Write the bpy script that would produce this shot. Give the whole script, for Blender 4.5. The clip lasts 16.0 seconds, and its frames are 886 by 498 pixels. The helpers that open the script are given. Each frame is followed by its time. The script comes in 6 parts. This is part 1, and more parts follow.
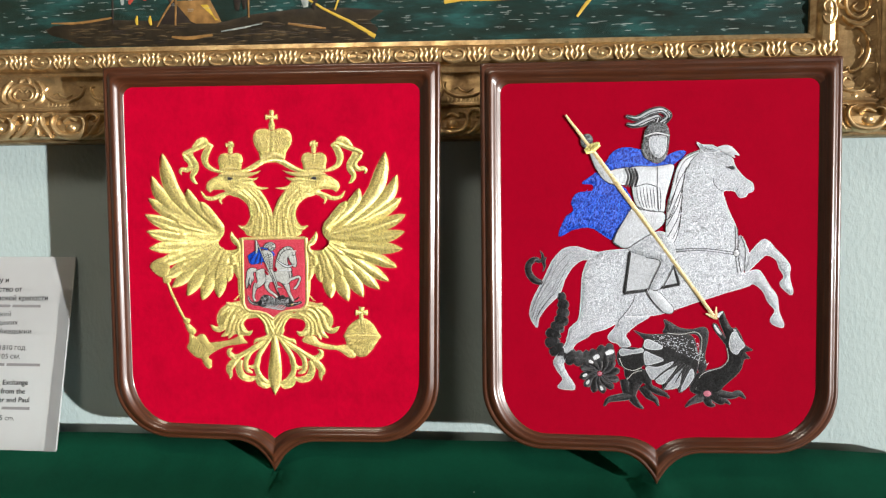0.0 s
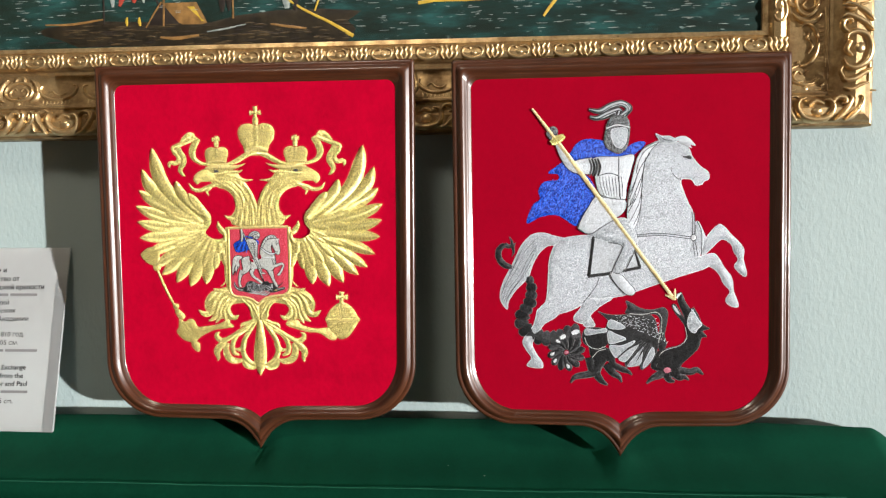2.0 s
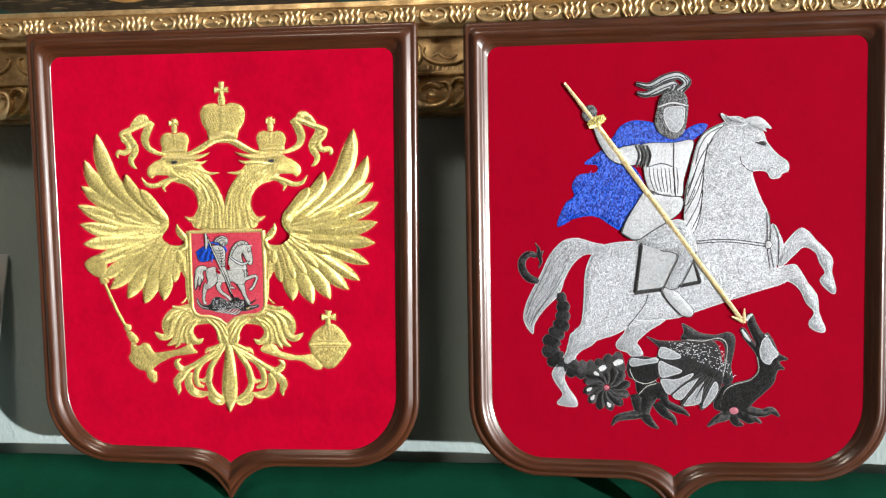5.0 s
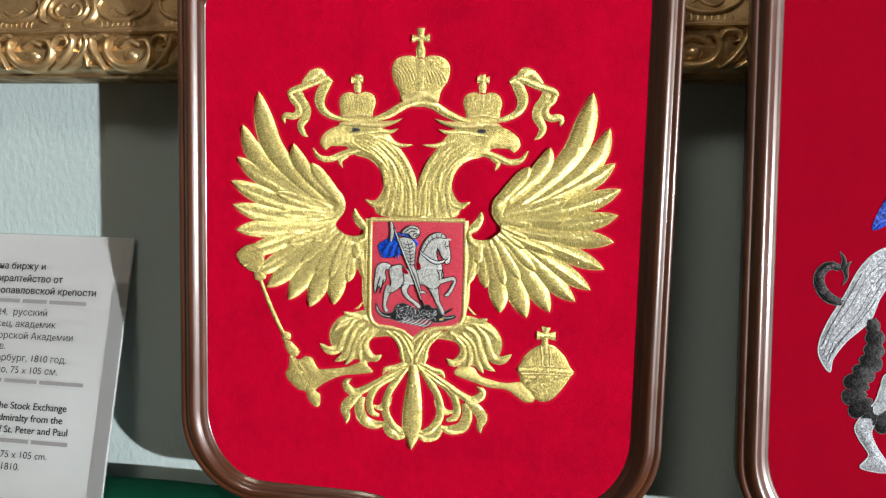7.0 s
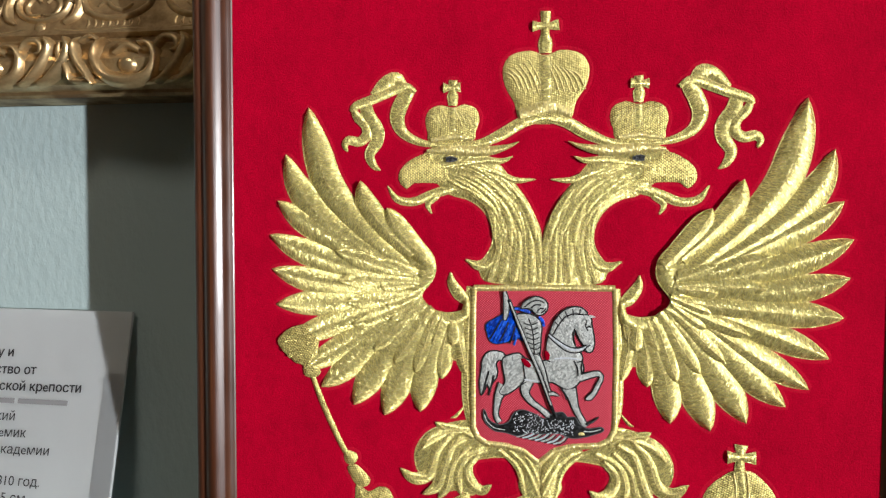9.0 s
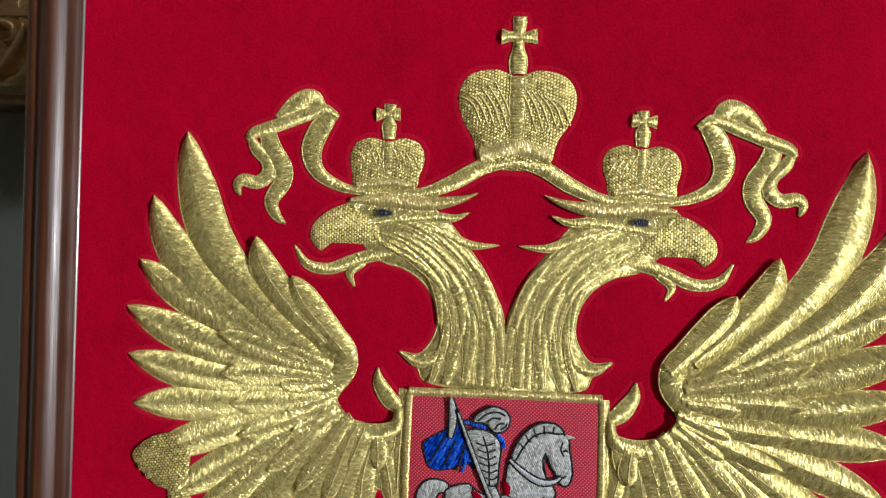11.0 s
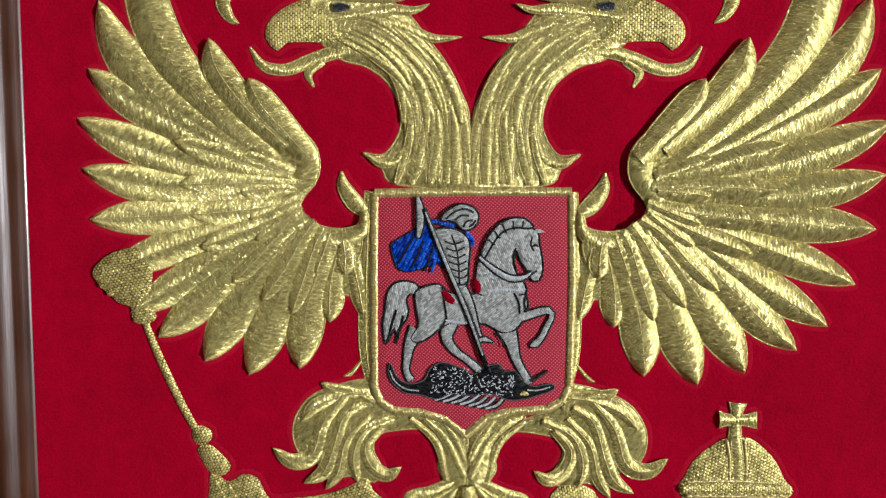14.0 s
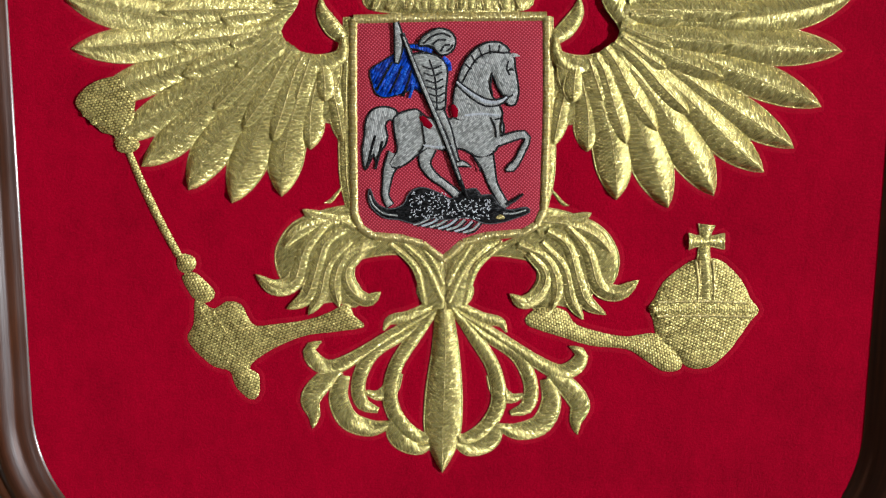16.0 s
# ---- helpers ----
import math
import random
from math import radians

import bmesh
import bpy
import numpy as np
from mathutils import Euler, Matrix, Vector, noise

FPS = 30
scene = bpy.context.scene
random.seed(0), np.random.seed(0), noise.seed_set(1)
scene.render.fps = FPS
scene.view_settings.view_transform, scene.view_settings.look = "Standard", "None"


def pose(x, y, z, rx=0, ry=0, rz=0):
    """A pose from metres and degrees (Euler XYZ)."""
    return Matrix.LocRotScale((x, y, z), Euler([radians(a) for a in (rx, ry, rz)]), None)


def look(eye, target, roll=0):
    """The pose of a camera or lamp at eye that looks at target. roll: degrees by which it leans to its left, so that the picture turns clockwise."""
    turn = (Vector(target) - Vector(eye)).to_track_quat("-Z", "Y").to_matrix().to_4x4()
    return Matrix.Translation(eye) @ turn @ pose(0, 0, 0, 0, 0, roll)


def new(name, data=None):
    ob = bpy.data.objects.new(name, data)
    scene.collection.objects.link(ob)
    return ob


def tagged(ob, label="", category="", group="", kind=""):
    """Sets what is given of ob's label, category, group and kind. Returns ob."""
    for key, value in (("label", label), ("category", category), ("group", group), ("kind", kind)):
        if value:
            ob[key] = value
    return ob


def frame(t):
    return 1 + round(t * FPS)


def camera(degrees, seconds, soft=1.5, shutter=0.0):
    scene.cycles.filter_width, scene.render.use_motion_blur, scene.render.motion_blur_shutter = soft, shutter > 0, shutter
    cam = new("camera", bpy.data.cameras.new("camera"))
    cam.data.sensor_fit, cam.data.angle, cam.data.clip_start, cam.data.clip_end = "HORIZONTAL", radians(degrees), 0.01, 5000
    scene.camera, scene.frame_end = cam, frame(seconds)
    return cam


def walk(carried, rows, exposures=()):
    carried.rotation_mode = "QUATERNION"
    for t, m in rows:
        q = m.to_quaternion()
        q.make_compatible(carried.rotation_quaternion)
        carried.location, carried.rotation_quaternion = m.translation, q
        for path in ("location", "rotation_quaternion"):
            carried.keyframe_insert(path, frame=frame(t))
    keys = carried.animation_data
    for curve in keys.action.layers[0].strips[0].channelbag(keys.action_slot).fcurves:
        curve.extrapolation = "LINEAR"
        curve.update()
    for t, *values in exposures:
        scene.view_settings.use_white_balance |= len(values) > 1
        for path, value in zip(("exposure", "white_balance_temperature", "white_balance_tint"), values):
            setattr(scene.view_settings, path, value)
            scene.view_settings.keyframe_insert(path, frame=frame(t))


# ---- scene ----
cam = camera(60.5, 16.0, soft=1.3)
METRES, EYE, TILT, LEAN, TURN = 1.0, 1.2, 0.0, 0.0, 4.75
ROWS = [
    (0.0, 0.0, 0.0, 0.0, -0.01, -3.55, 0.15),
    (0.5, 0.0068, -0.0014, -0.0024, -0.18, -3.59, 0.12),
    (1.0, 0.0108, -0.0033, -0.0007, -0.24, -3.56, 0.24),
    (1.5, 0.0091, -0.0249, 0.0019, -0.13, -3.43, 0.49),
    (2.0, 0.0256, -0.0511, -0.0119, -0.3, -3.59, 0.54),
    (2.5, 0.0371, -0.0689, -0.0149, -0.35, -4.08, 1.14),
    (3.0, 0.0464, -0.0582, -0.0166, -0.39, -4.51, 1.49),
    (5.5, 0.0025, 0.1735, -0.0028, 1.57, -4.13, -0.14),
    (6.0, -0.0618, 0.215, -0.0008, 3.03, -4.12, -0.81),
    (6.5, -0.0945, 0.255, -0.0061, 4.19, -4.16, -1.14),
    (7.0, -0.1307, 0.2904, -0.0176, 4.47, -4.46, -1.35),
    (7.5, -0.1604, 0.3366, -0.0286, 4.58, -4.47, -1.19),
    (8.0, -0.1871, 0.3813, -0.0354, 4.73, -3.98, -0.94),
    (8.5, -0.21, 0.4232, -0.0291, 5.11, -2.93, -0.74),
    (9.0, -0.2167, 0.4712, -0.0068, 4.7, -1.99, -0.32),
    (9.5, -0.2174, 0.5175, 0.0043, 3.16, -0.08, -1.41),
    (12.0, -0.224, 0.591, 0.0211, -0.64, -1.86, -1.83),
    (12.5, -0.2228, 0.5896, -0.0022, -0.86, -2.48, -1.59),
    (13.0, -0.2198, 0.5892, -0.0216, -0.98, -2.98, -1.3),
    (13.5, -0.2179, 0.5885, -0.0342, -1.2, -3.48, -0.99),
    (14.0, -0.2152, 0.5899, -0.0412, -1.55, -4.36, -0.52),
    (14.5, -0.2127, 0.5886, -0.0536, -1.81, -4.81, -0.38),
    (15.0, -0.2095, 0.5844, -0.0706, -2.02, -5.4, -0.47),
    (15.5, -0.2099, 0.5809, -0.0866, -2.23, -6.06, -0.47),
    (16.0, -0.2108, 0.5772, -0.0973, -2.38, -6.52, -0.49),
]
walk(cam, [(t, pose(0, 0, EYE, TILT, LEAN, TURN) @ pose(METRES * x, METRES * y, METRES * z, 90 + pitch, roll, yaw)) for t, x, y, z, yaw, pitch, roll in ROWS], exposures=[(0.0, 0.92, 6500, 10), (3.0, 0.92, 6500, 10), (5.5, 0.92, 6450, 10), (7.0, 0.72, 6300, 10), (9.0, 0.42, 6150, 10), (9.7, 0.2, 6100, 10), (12.0, -0.08, 6000, 10), (16.0, -0.1, 6000, 10)])

# ---- light ----
SUN_AZ, SUN_EL = 57.0, 0.2  # degrees from the wall's normal towards the right, and above the horizon
world = bpy.data.worlds.new("world")
scene.world = world
world.use_nodes = True
wn = world.node_tree.nodes
sky = wn.new("ShaderNodeTexSky")
sky.sky_type, sky.sun_disc = "NISHITA", False
sky.sun_elevation, sky.sun_rotation = radians(SUN_EL), radians(180 - SUN_AZ)
wn["Background"].inputs["Strength"].default_value = 0.12
world.node_tree.links.new(sky.outputs[0], wn["Background"].inputs["Color"])


def lamp(name, kind, energy, colour, m, **more):
    data = bpy.data.lights.new(name, kind)
    data.energy, data.color = energy, colour
    for key, value in more.items():
        if key == "angle":
            data.angle = value
        elif key == "size":
            data.shape, data.size, data.size_y = "RECTANGLE", value[0], value[1]
    ob = new(name, data)
    ob.matrix_world = m
    return ob


to_sun = Vector((math.sin(radians(SUN_AZ)), -math.cos(radians(SUN_AZ)), math.tan(radians(SUN_EL))))
lamp("sun", "SUN", 3.7, (1.0, 0.985, 0.96), look(to_sun * 3, (0, 0, 0)), angle=radians(0.9))
# the sky's light through the window, and the warm ceiling lamp
lamp("window_light", "AREA", 2.2, (0.85, 0.94, 1.0), look((2.56, -0.9, 1.6), (0.0, -0.2, 1.2)), size=(2.6, 1.6))
lamp("ceiling_lamp_light", "AREA", 5.2, (1.0, 0.88, 0.74), look((-0.5, -0.6, 2.74), (-0.5, -0.6, 0)), size=(0.5, 0.5))


# ---- materials ----
def material(name, base, rough=0.6, metal=0.0, sheen=0.0, coat=0.0):
    m = bpy.data.materials.new(name)
    m.use_nodes = True
    b = m.node_tree.nodes["Principled BSDF"]
    b.inputs["Base Color"].default_value = (*base, 1)
    b.inputs["Roughness"].default_value = rough
    b.inputs["Metallic"].default_value = metal
    b.inputs["Sheen Weight"].default_value = sheen
    b.inputs["Coat Weight"].default_value = coat
    return m


class Nodes:
    """Short words for building a material's nodes."""

    def __init__(self, m):
        self.t = m.node_tree
        self.b = self.t.nodes["Principled BSDF"]

    def n(self, kind, **inputs):
        node = self.t.nodes.new("ShaderNode" + kind)
        for key, value in inputs.items():
            node.inputs[key.replace("_", " ")].default_value = value
        return node

    def link(self, a, b):
        self.t.links.new(a, b)

    def coord(self, out="Object", scale=(1, 1, 1), rot=(0, 0, 0)):
        c, mp = self.n("TexCoord"), self.n("Mapping")
        mp.inputs["Scale"].default_value, mp.inputs["Rotation"].default_value = scale, rot
        self.link(c.outputs[out], mp.inputs[0])
        return mp.outputs[0]

    def noise(self, vec, scale, detail=4, rough=0.55):
        node = self.n("TexNoise", Scale=scale, Detail=detail, Roughness=rough)
        self.link(vec, node.inputs["Vector"])
        return node.outputs["Fac"]

    def ramp(self, fac, *stops):
        node = self.n("ValToRGB")
        e = node.color_ramp.elements
        while len(e) < len(stops):
            e.new(0.5)
        for k, (p, c) in zip(e, stops):
            k.position, k.color = p, (*c, 1)
        self.link(fac, node.inputs[0])
        return node.outputs[0]

    def mix(self, a, b, fac, mode="MIX"):
        node = self.n("Mix")
        node.data_type, node.blend_type = "RGBA", mode
        for sock, v in ((node.inputs[0], fac), (node.inputs[6], a), (node.inputs[7], b)):
            if isinstance(v, (int, float)):
                sock.default_value = v
            elif isinstance(v, tuple):
                sock.default_value = (*v, 1)
            else:
                self.link(v, sock)
        return node.outputs[2]

    def math(self, op, a, b=0.0):
        node = self.n("Math")
        node.operation = op
        for sock, v in ((node.inputs[0], a), (node.inputs[1], b)):
            if isinstance(v, (int, float)):
                sock.default_value = v
            else:
                self.link(v, sock)
        return node.outputs[0]

    def bump(self, height, strength, distance, under=None):
        node = self.n("Bump", Strength=strength, Distance=distance)
        self.link(height, node.inputs["Height"])
        if under is not None:
            self.link(under, node.inputs["Normal"])
        self.link(node.outputs[0], self.b.inputs["Normal"])
        return node.outputs[0]

    def colour(self, c):
        self.link(c, self.b.inputs["Base Color"])

    def rough(self, c):
        self.link(c, self.b.inputs["Roughness"])


def thread(name, dark, light, rough, metal, pitch=0.0005, glitter=0.6, relief=0.0004, grain=1.0, weave=0.15, spec=0.5, tilt=0.3, knots=False, brushed=0.9):
    """Embroidery thread: rows of stitches that lie along the UV's u direction, a little uneven, each catching the light its own way."""
    m = material(name, light, rough, metal)
    k = Nodes(m)
    k.b.inputs["Specular IOR Level"].default_value = spec
    k.b.inputs["Anisotropic"].default_value = brushed
    k.b.inputs["Anisotropic Rotation"].default_value = 0.25
    tangent = k.n("Tangent")
    tangent.direction_type, tangent.uv_map = "UV_MAP", "UVMap"
    k.link(tangent.outputs[0], k.b.inputs["Tangent"])
    sep = k.n("SeparateXYZ")
    k.link(k.coord("UV"), sep.inputs[0])
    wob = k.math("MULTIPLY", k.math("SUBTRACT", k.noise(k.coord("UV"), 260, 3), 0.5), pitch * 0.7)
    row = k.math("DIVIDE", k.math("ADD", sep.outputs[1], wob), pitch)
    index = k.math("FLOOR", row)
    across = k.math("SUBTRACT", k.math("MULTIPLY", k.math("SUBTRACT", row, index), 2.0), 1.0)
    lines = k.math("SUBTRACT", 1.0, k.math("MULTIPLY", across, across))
    if knots:
        over = k.math("ADD", k.math("DIVIDE", sep.outputs[0], pitch * 1.5), k.math("MULTIPLY", index, 0.5))
        along = k.math("SUBTRACT", k.math("MULTIPLY", k.math("FRACT", over), 2.0), 1.0)
        lines = k.math("MULTIPLY", lines, k.math("SUBTRACT", 1.0, k.math("MULTIPLY", along, along)))
    first = k.n("TexWhiteNoise")
    first.noise_dimensions = "1D"
    k.link(index, first.inputs["W"])
    cut = k.math("FLOOR", k.math("ADD", k.math("DIVIDE", sep.outputs[0], 0.0026 * grain), k.math("MULTIPLY", first.outputs["Value"], 7.0)))
    both = k.n("CombineXYZ")
    k.link(index, both.inputs[0])
    k.link(cut, both.inputs[1])
    each = k.n("TexWhiteNoise")
    each.noise_dimensions = "2D"
    k.link(both.outputs[0], each.inputs["Vector"])
    stitch = each.outputs["Value"]
    fleck = k.noise(k.coord("UV", scale=(1500, 2300, 1)), 1.0, 3, 0.65)
    # shade between the rows and each stitch's sparkle, both painted into the colour
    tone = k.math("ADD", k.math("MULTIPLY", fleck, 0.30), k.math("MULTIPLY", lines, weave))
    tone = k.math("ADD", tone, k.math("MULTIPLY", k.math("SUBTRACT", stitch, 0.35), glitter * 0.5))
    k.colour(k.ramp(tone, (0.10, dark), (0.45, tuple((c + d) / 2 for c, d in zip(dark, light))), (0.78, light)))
    k.rough(k.ramp(stitch, (0.2, (rough + 0.12,) * 3), (0.8, (max(0.12, rough - 0.08),) * 3)))
    # each stitch leans its own way
    lean, push, total = k.n("VectorMath"), k.n("VectorMath"), k.n("VectorMath")
    lean.operation, push.operation, total.operation = "SUBTRACT", "SCALE", "ADD"
    lean.inputs[1].default_value = (0.5, 0.5, 0.5)
    push.inputs["Scale"].default_value = tilt
    k.link(each.outputs["Color"], lean.inputs[0])
    k.link(lean.outputs[0], push.inputs[0])
    k.link(k.n("NewGeometry").outputs["Normal"], total.inputs[0])
    k.link(push.outputs[0], total.inputs[1])
    unit = k.n("VectorMath")
    unit.operation = "NORMALIZE"
    k.link(total.outputs[0], unit.inputs[0])
    under = k.bump(k.math("ADD", k.math("MULTIPLY", lines, 0.8), k.math("MULTIPLY", fleck, 0.5)), 0.7, relief, unit.outputs[0])
    k.bump(k.math("ADD", stitch, k.math("MULTIPLY", fleck, 0.5)), 0.6 * min(1.0, glitter + 0.2), relief * 0.8, under)
    return m


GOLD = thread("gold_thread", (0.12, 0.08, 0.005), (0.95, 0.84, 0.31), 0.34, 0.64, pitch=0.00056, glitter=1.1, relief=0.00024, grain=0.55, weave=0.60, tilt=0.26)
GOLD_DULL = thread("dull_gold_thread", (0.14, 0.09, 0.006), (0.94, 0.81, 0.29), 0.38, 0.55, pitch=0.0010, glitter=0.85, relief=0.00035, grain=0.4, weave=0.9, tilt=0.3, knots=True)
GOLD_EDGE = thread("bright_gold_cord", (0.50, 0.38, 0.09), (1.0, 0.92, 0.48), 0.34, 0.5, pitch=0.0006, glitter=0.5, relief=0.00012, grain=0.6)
SILVER = thread("silver_glitter_thread", (0.18, 0.20, 0.215), (0.56, 0.615, 0.67), 0.38, 0.25, pitch=0.00055, glitter=1.0, grain=0.26, relief=0.00014, tilt=0.4, brushed=0.3)
MAIL = thread("grey_mail_thread", (0.006, 0.007, 0.008), (0.24, 0.26, 0.28), 0.45, 0.1, glitter=1.3, grain=0.4, pitch=0.0009, relief=0.0003, knots=True)
SILVER_SATIN = thread("silver_satin_thread", (0.36, 0.38, 0.40), (0.68, 0.72, 0.76), 0.45, 0.1, pitch=0.0009, glitter=0.6, relief=0.0002, grain=0.8, weave=0.3)
SILVER_MANE = thread("white_silver_thread", (0.34, 0.37, 0.40), (0.62, 0.67, 0.72), 0.42, 0.15, pitch=0.0006, glitter=0.7, relief=0.00018, grain=0.35, weave=0.3, brushed=0.4)
SPEAR_GOLD = thread("pale_gold_thread", (0.55, 0.42, 0.18), (0.98, 0.85, 0.55), 0.4, 0.3, pitch=0.0008, glitter=0.6, relief=0.0002, grain=0.6)
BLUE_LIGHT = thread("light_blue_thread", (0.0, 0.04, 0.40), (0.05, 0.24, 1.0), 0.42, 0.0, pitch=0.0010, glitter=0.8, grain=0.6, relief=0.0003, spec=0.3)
SILVER_CORD = thread("white_silver_cord", (0.45, 0.49, 0.53), (0.70, 0.75, 0.80), 0.4, 0.1, pitch=0.0007, glitter=0.4, relief=0.0001)
SILVER_LINE = thread("grey_outline_thread", (0.02, 0.022, 0.025), (0.10, 0.105, 0.115), 0.5, 0.1, relief=0.0002)
GREY = thread("matte_grey_thread", (0.20, 0.215, 0.205), (0.66, 0.69, 0.66), 0.5, 0.0, pitch=0.0007, glitter=0.8, grain=0.4, relief=0.00014, weave=0.3)
BLACK = thread("black_thread", (0.003, 0.003, 0.0035), (0.032, 0.034, 0.037), 0.42, 0.0, pitch=0.0008, glitter=0.8, grain=0.35, relief=0.0003, spec=0.3)
# sheen put into the colour: a lighter black to tell the rings apart
BLACK_LIGHT = thread("painted_sheen_black", (0.003, 0.003, 0.004), (0.055, 0.058, 0.064), 0.40, 0.0, pitch=0.0008, glitter=0.8, grain=0.35, relief=0.0003, spec=0.35)
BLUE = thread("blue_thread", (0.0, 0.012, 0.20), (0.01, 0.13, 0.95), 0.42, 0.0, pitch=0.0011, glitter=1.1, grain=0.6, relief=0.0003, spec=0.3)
PINK = thread("pink_thread", (0.42, 0.10, 0.16), (0.70, 0.30, 0.36), 0.5, 0.0)
BLACK_EDGE = thread("charcoal_cord", (0.05, 0.053, 0.058), (0.17, 0.18, 0.195), 0.5, 0.1, relief=0.0001)
CORDS = {"gold_thread": (GOLD_EDGE, 0.6), "silver_glitter_thread": (SILVER_CORD, 0.8), "silver_satin_thread": (SILVER_LINE, 0.8), "white_silver_thread": (SILVER_LINE, 0.7), "black_thread": (BLACK_EDGE, 0.5), "painted_sheen_black": (BLACK_EDGE, 0.45), "blue_thread": (BLUE, 0.8)}


def velvet(name, base, fine=1.0, mottle=1.0):
    """Short pile: combed patches that lie lighter or darker, and fine grain."""
    m = material(name, base, 0.9, 0.0, 0.22)
    k = Nodes(m)
    k.b.inputs["Specular IOR Level"].default_value = 0.04
    k.b.inputs["Sheen Roughness"].default_value = 0.4
    k.b.inputs["Sheen Tint"].default_value = (*[min(1, c * 1.8 + 0.06) for c in base], 1)
    o = k.coord()
    big = k.noise(o, 17, 7, 0.7)
    brushed = k.noise(k.coord(scale=(34, 1, 22), rot=(0, 0.35, 0)), 1.0, 4, 0.6)
    pile = k.noise(o, 1000, 3, 0.7)
    dark, light = tuple(c * (1 - 0.45 * mottle) for c in base), tuple(c * (1 + 0.35 * mottle) for c in base)
    lay = k.math("ADD", k.math("MULTIPLY", big, 0.6), k.math("MULTIPLY", brushed, 0.4))
    c = k.ramp(lay, (0.40, dark), (0.58, light))
    tufts = k.noise(k.coord(scale=(1, 1, 0.6)), 210, 4, 0.7)
    c = k.mix(c, k.ramp(tufts, (0.38, dark), (0.62, light)), 0.4)
    k.colour(k.mix(c, k.ramp(pile, (0.36, dark), (0.64, light)), 0.5))
    k.bump(k.math("ADD", pile, k.math("MULTIPLY", lay, 2.0)), 0.5 * fine, 0.0007)
    return m


RED_VELVET = velvet("red_velvet", (0.405, 0.0, 0.019), 1.0, 0.78)
# lighter copy of the velvet: the bright rim's sheen is put into its colour
RED_HALO = velvet("red_velvet_painted_halo", (0.46, 0.005, 0.026), 1.0, 0.6)
RED_SMOOTH = velvet("red_smooth_velvet", (0.28, 0.0, 0.012), 0.5, 0.35)


def red_twill():
    m = material("red_twill", (0.5, 0.02, 0.05), 0.7)
    k = Nodes(m)
    both = None
    for turn, sc in ((0.9, 330.0), (-0.75, 300.0)):
        w = k.n("TexWave", Scale=sc)
        w.wave_type, w.bands_direction = "BANDS", "X"
        k.link(k.coord(rot=(0, turn, 0)), w.inputs["Vector"])
        both = w.outputs["Fac"] if both is None else k.math("MULTIPLY", both, w.outputs["Fac"])
    fuzz = k.noise(k.coord(), 900, 2)
    k.colour(k.mix(k.ramp(both, (0.1, (0.40, 0.002, 0.022)), (0.6, (0.80, 0.13, 0.19))), (0.42, 0.008, 0.03), k.math("MULTIPLY", fuzz, 0.4)))
    k.bump(both, 0.5, 0.0003)
    return m


RED_TWILL = red_twill()


def lacquered_wood():
    m = material("lacquered_walnut", (0.1, 0.03, 0.015), 0.34, 0.0, 0.0, 0.6)
    k = Nodes(m)
    k.b.inputs["Coat Roughness"].default_value = 0.13
    g = k.noise(k.coord("UV", scale=(14, 420, 1)), 1.0, 5, 0.6)
    f = k.noise(k.coord("UV", scale=(60, 1600, 1)), 1.0, 2)
    wear = k.noise(k.coord(), 30, 4)
    c = k.ramp(g, (0.25, (0.022, 0.007, 0.003)), (0.55, (0.080, 0.024, 0.009)), (0.8, (0.16, 0.055, 0.020)))
    c = k.mix(c, (0.03, 0.010, 0.005), k.math("MULTIPLY", f, 0.6))
    k.colour(c)
    k.rough(k.ramp(wear, (0.3, (0.28,) * 3), (0.7, (0.44,) * 3)))
    k.bump(f, 0.12, 0.0003)
    return m


WOOD = lacquered_wood()


def gilt(name, base, patina, rough=0.27):
    m = material(name, base, rough, 0.9)
    k = Nodes(m)
    o = k.coord()
    wear = k.noise(o, 38, 6, 0.62)
    fine = k.noise(o, 420, 3)
    c = k.mix(k.ramp(wear, (0.38, patina), (0.62, base)), patina, k.math("MULTIPLY", fine, 0.35))
    k.colour(c)
    k.rough(k.ramp(wear, (0.3, (rough + 0.25,) * 3), (0.7, (rough,) * 3)))
    k.link(k.ramp(wear, (0.3, (0.55,) * 3), (0.6, (0.92,) * 3)), k.b.inputs["Metallic"])
    k.bump(k.math("ADD", wear, k.math("MULTIPLY", fine, 0.5)), 0.25, 0.0012)
    return m


GILT = gilt("aged_gilt", (0.80, 0.60, 0.32), (0.30, 0.185, 0.075))
GILT_DARK = gilt("dark_bronze_gilt", (0.56, 0.40, 0.20), (0.20, 0.12, 0.05), 0.42)


def wall_paint():
    m = material("painted_wallpaper", (0.74, 0.79, 0.78), 0.75)
    k = Nodes(m)
    o = k.coord()
    grain = k.noise(k.coord(scale=(190, 190, 110), rot=(0, 0.5, 0)), 1.0, 3, 0.6)
    stain = k.noise(o, 2.5, 4)
    k.colour(k.mix(k.ramp(stain, (0.3, (0.33, 0.41, 0.407)), (0.7, (0.37, 0.455, 0.452))), (0.345, 0.435, 0.435), k.math("MULTIPLY", grain, 0.25)))
    k.bump(grain, 0.55, 0.0016)
    return m


WALL = wall_paint()


def green_cloth():
    m = velvet("green_velveteen", (0.0035, 0.056, 0.030), 0.6, 0.5)
    k = Nodes(m)
    k.b.inputs["Sheen Weight"].default_value = 0.2
    return m


GREEN = green_cloth()
# a lighter green than the cloth's, for the line along its front edge
GREEN_SEAM = velvet("lighter_green_velveteen", (0.02, 0.12, 0.075), 0.6, 0.4)


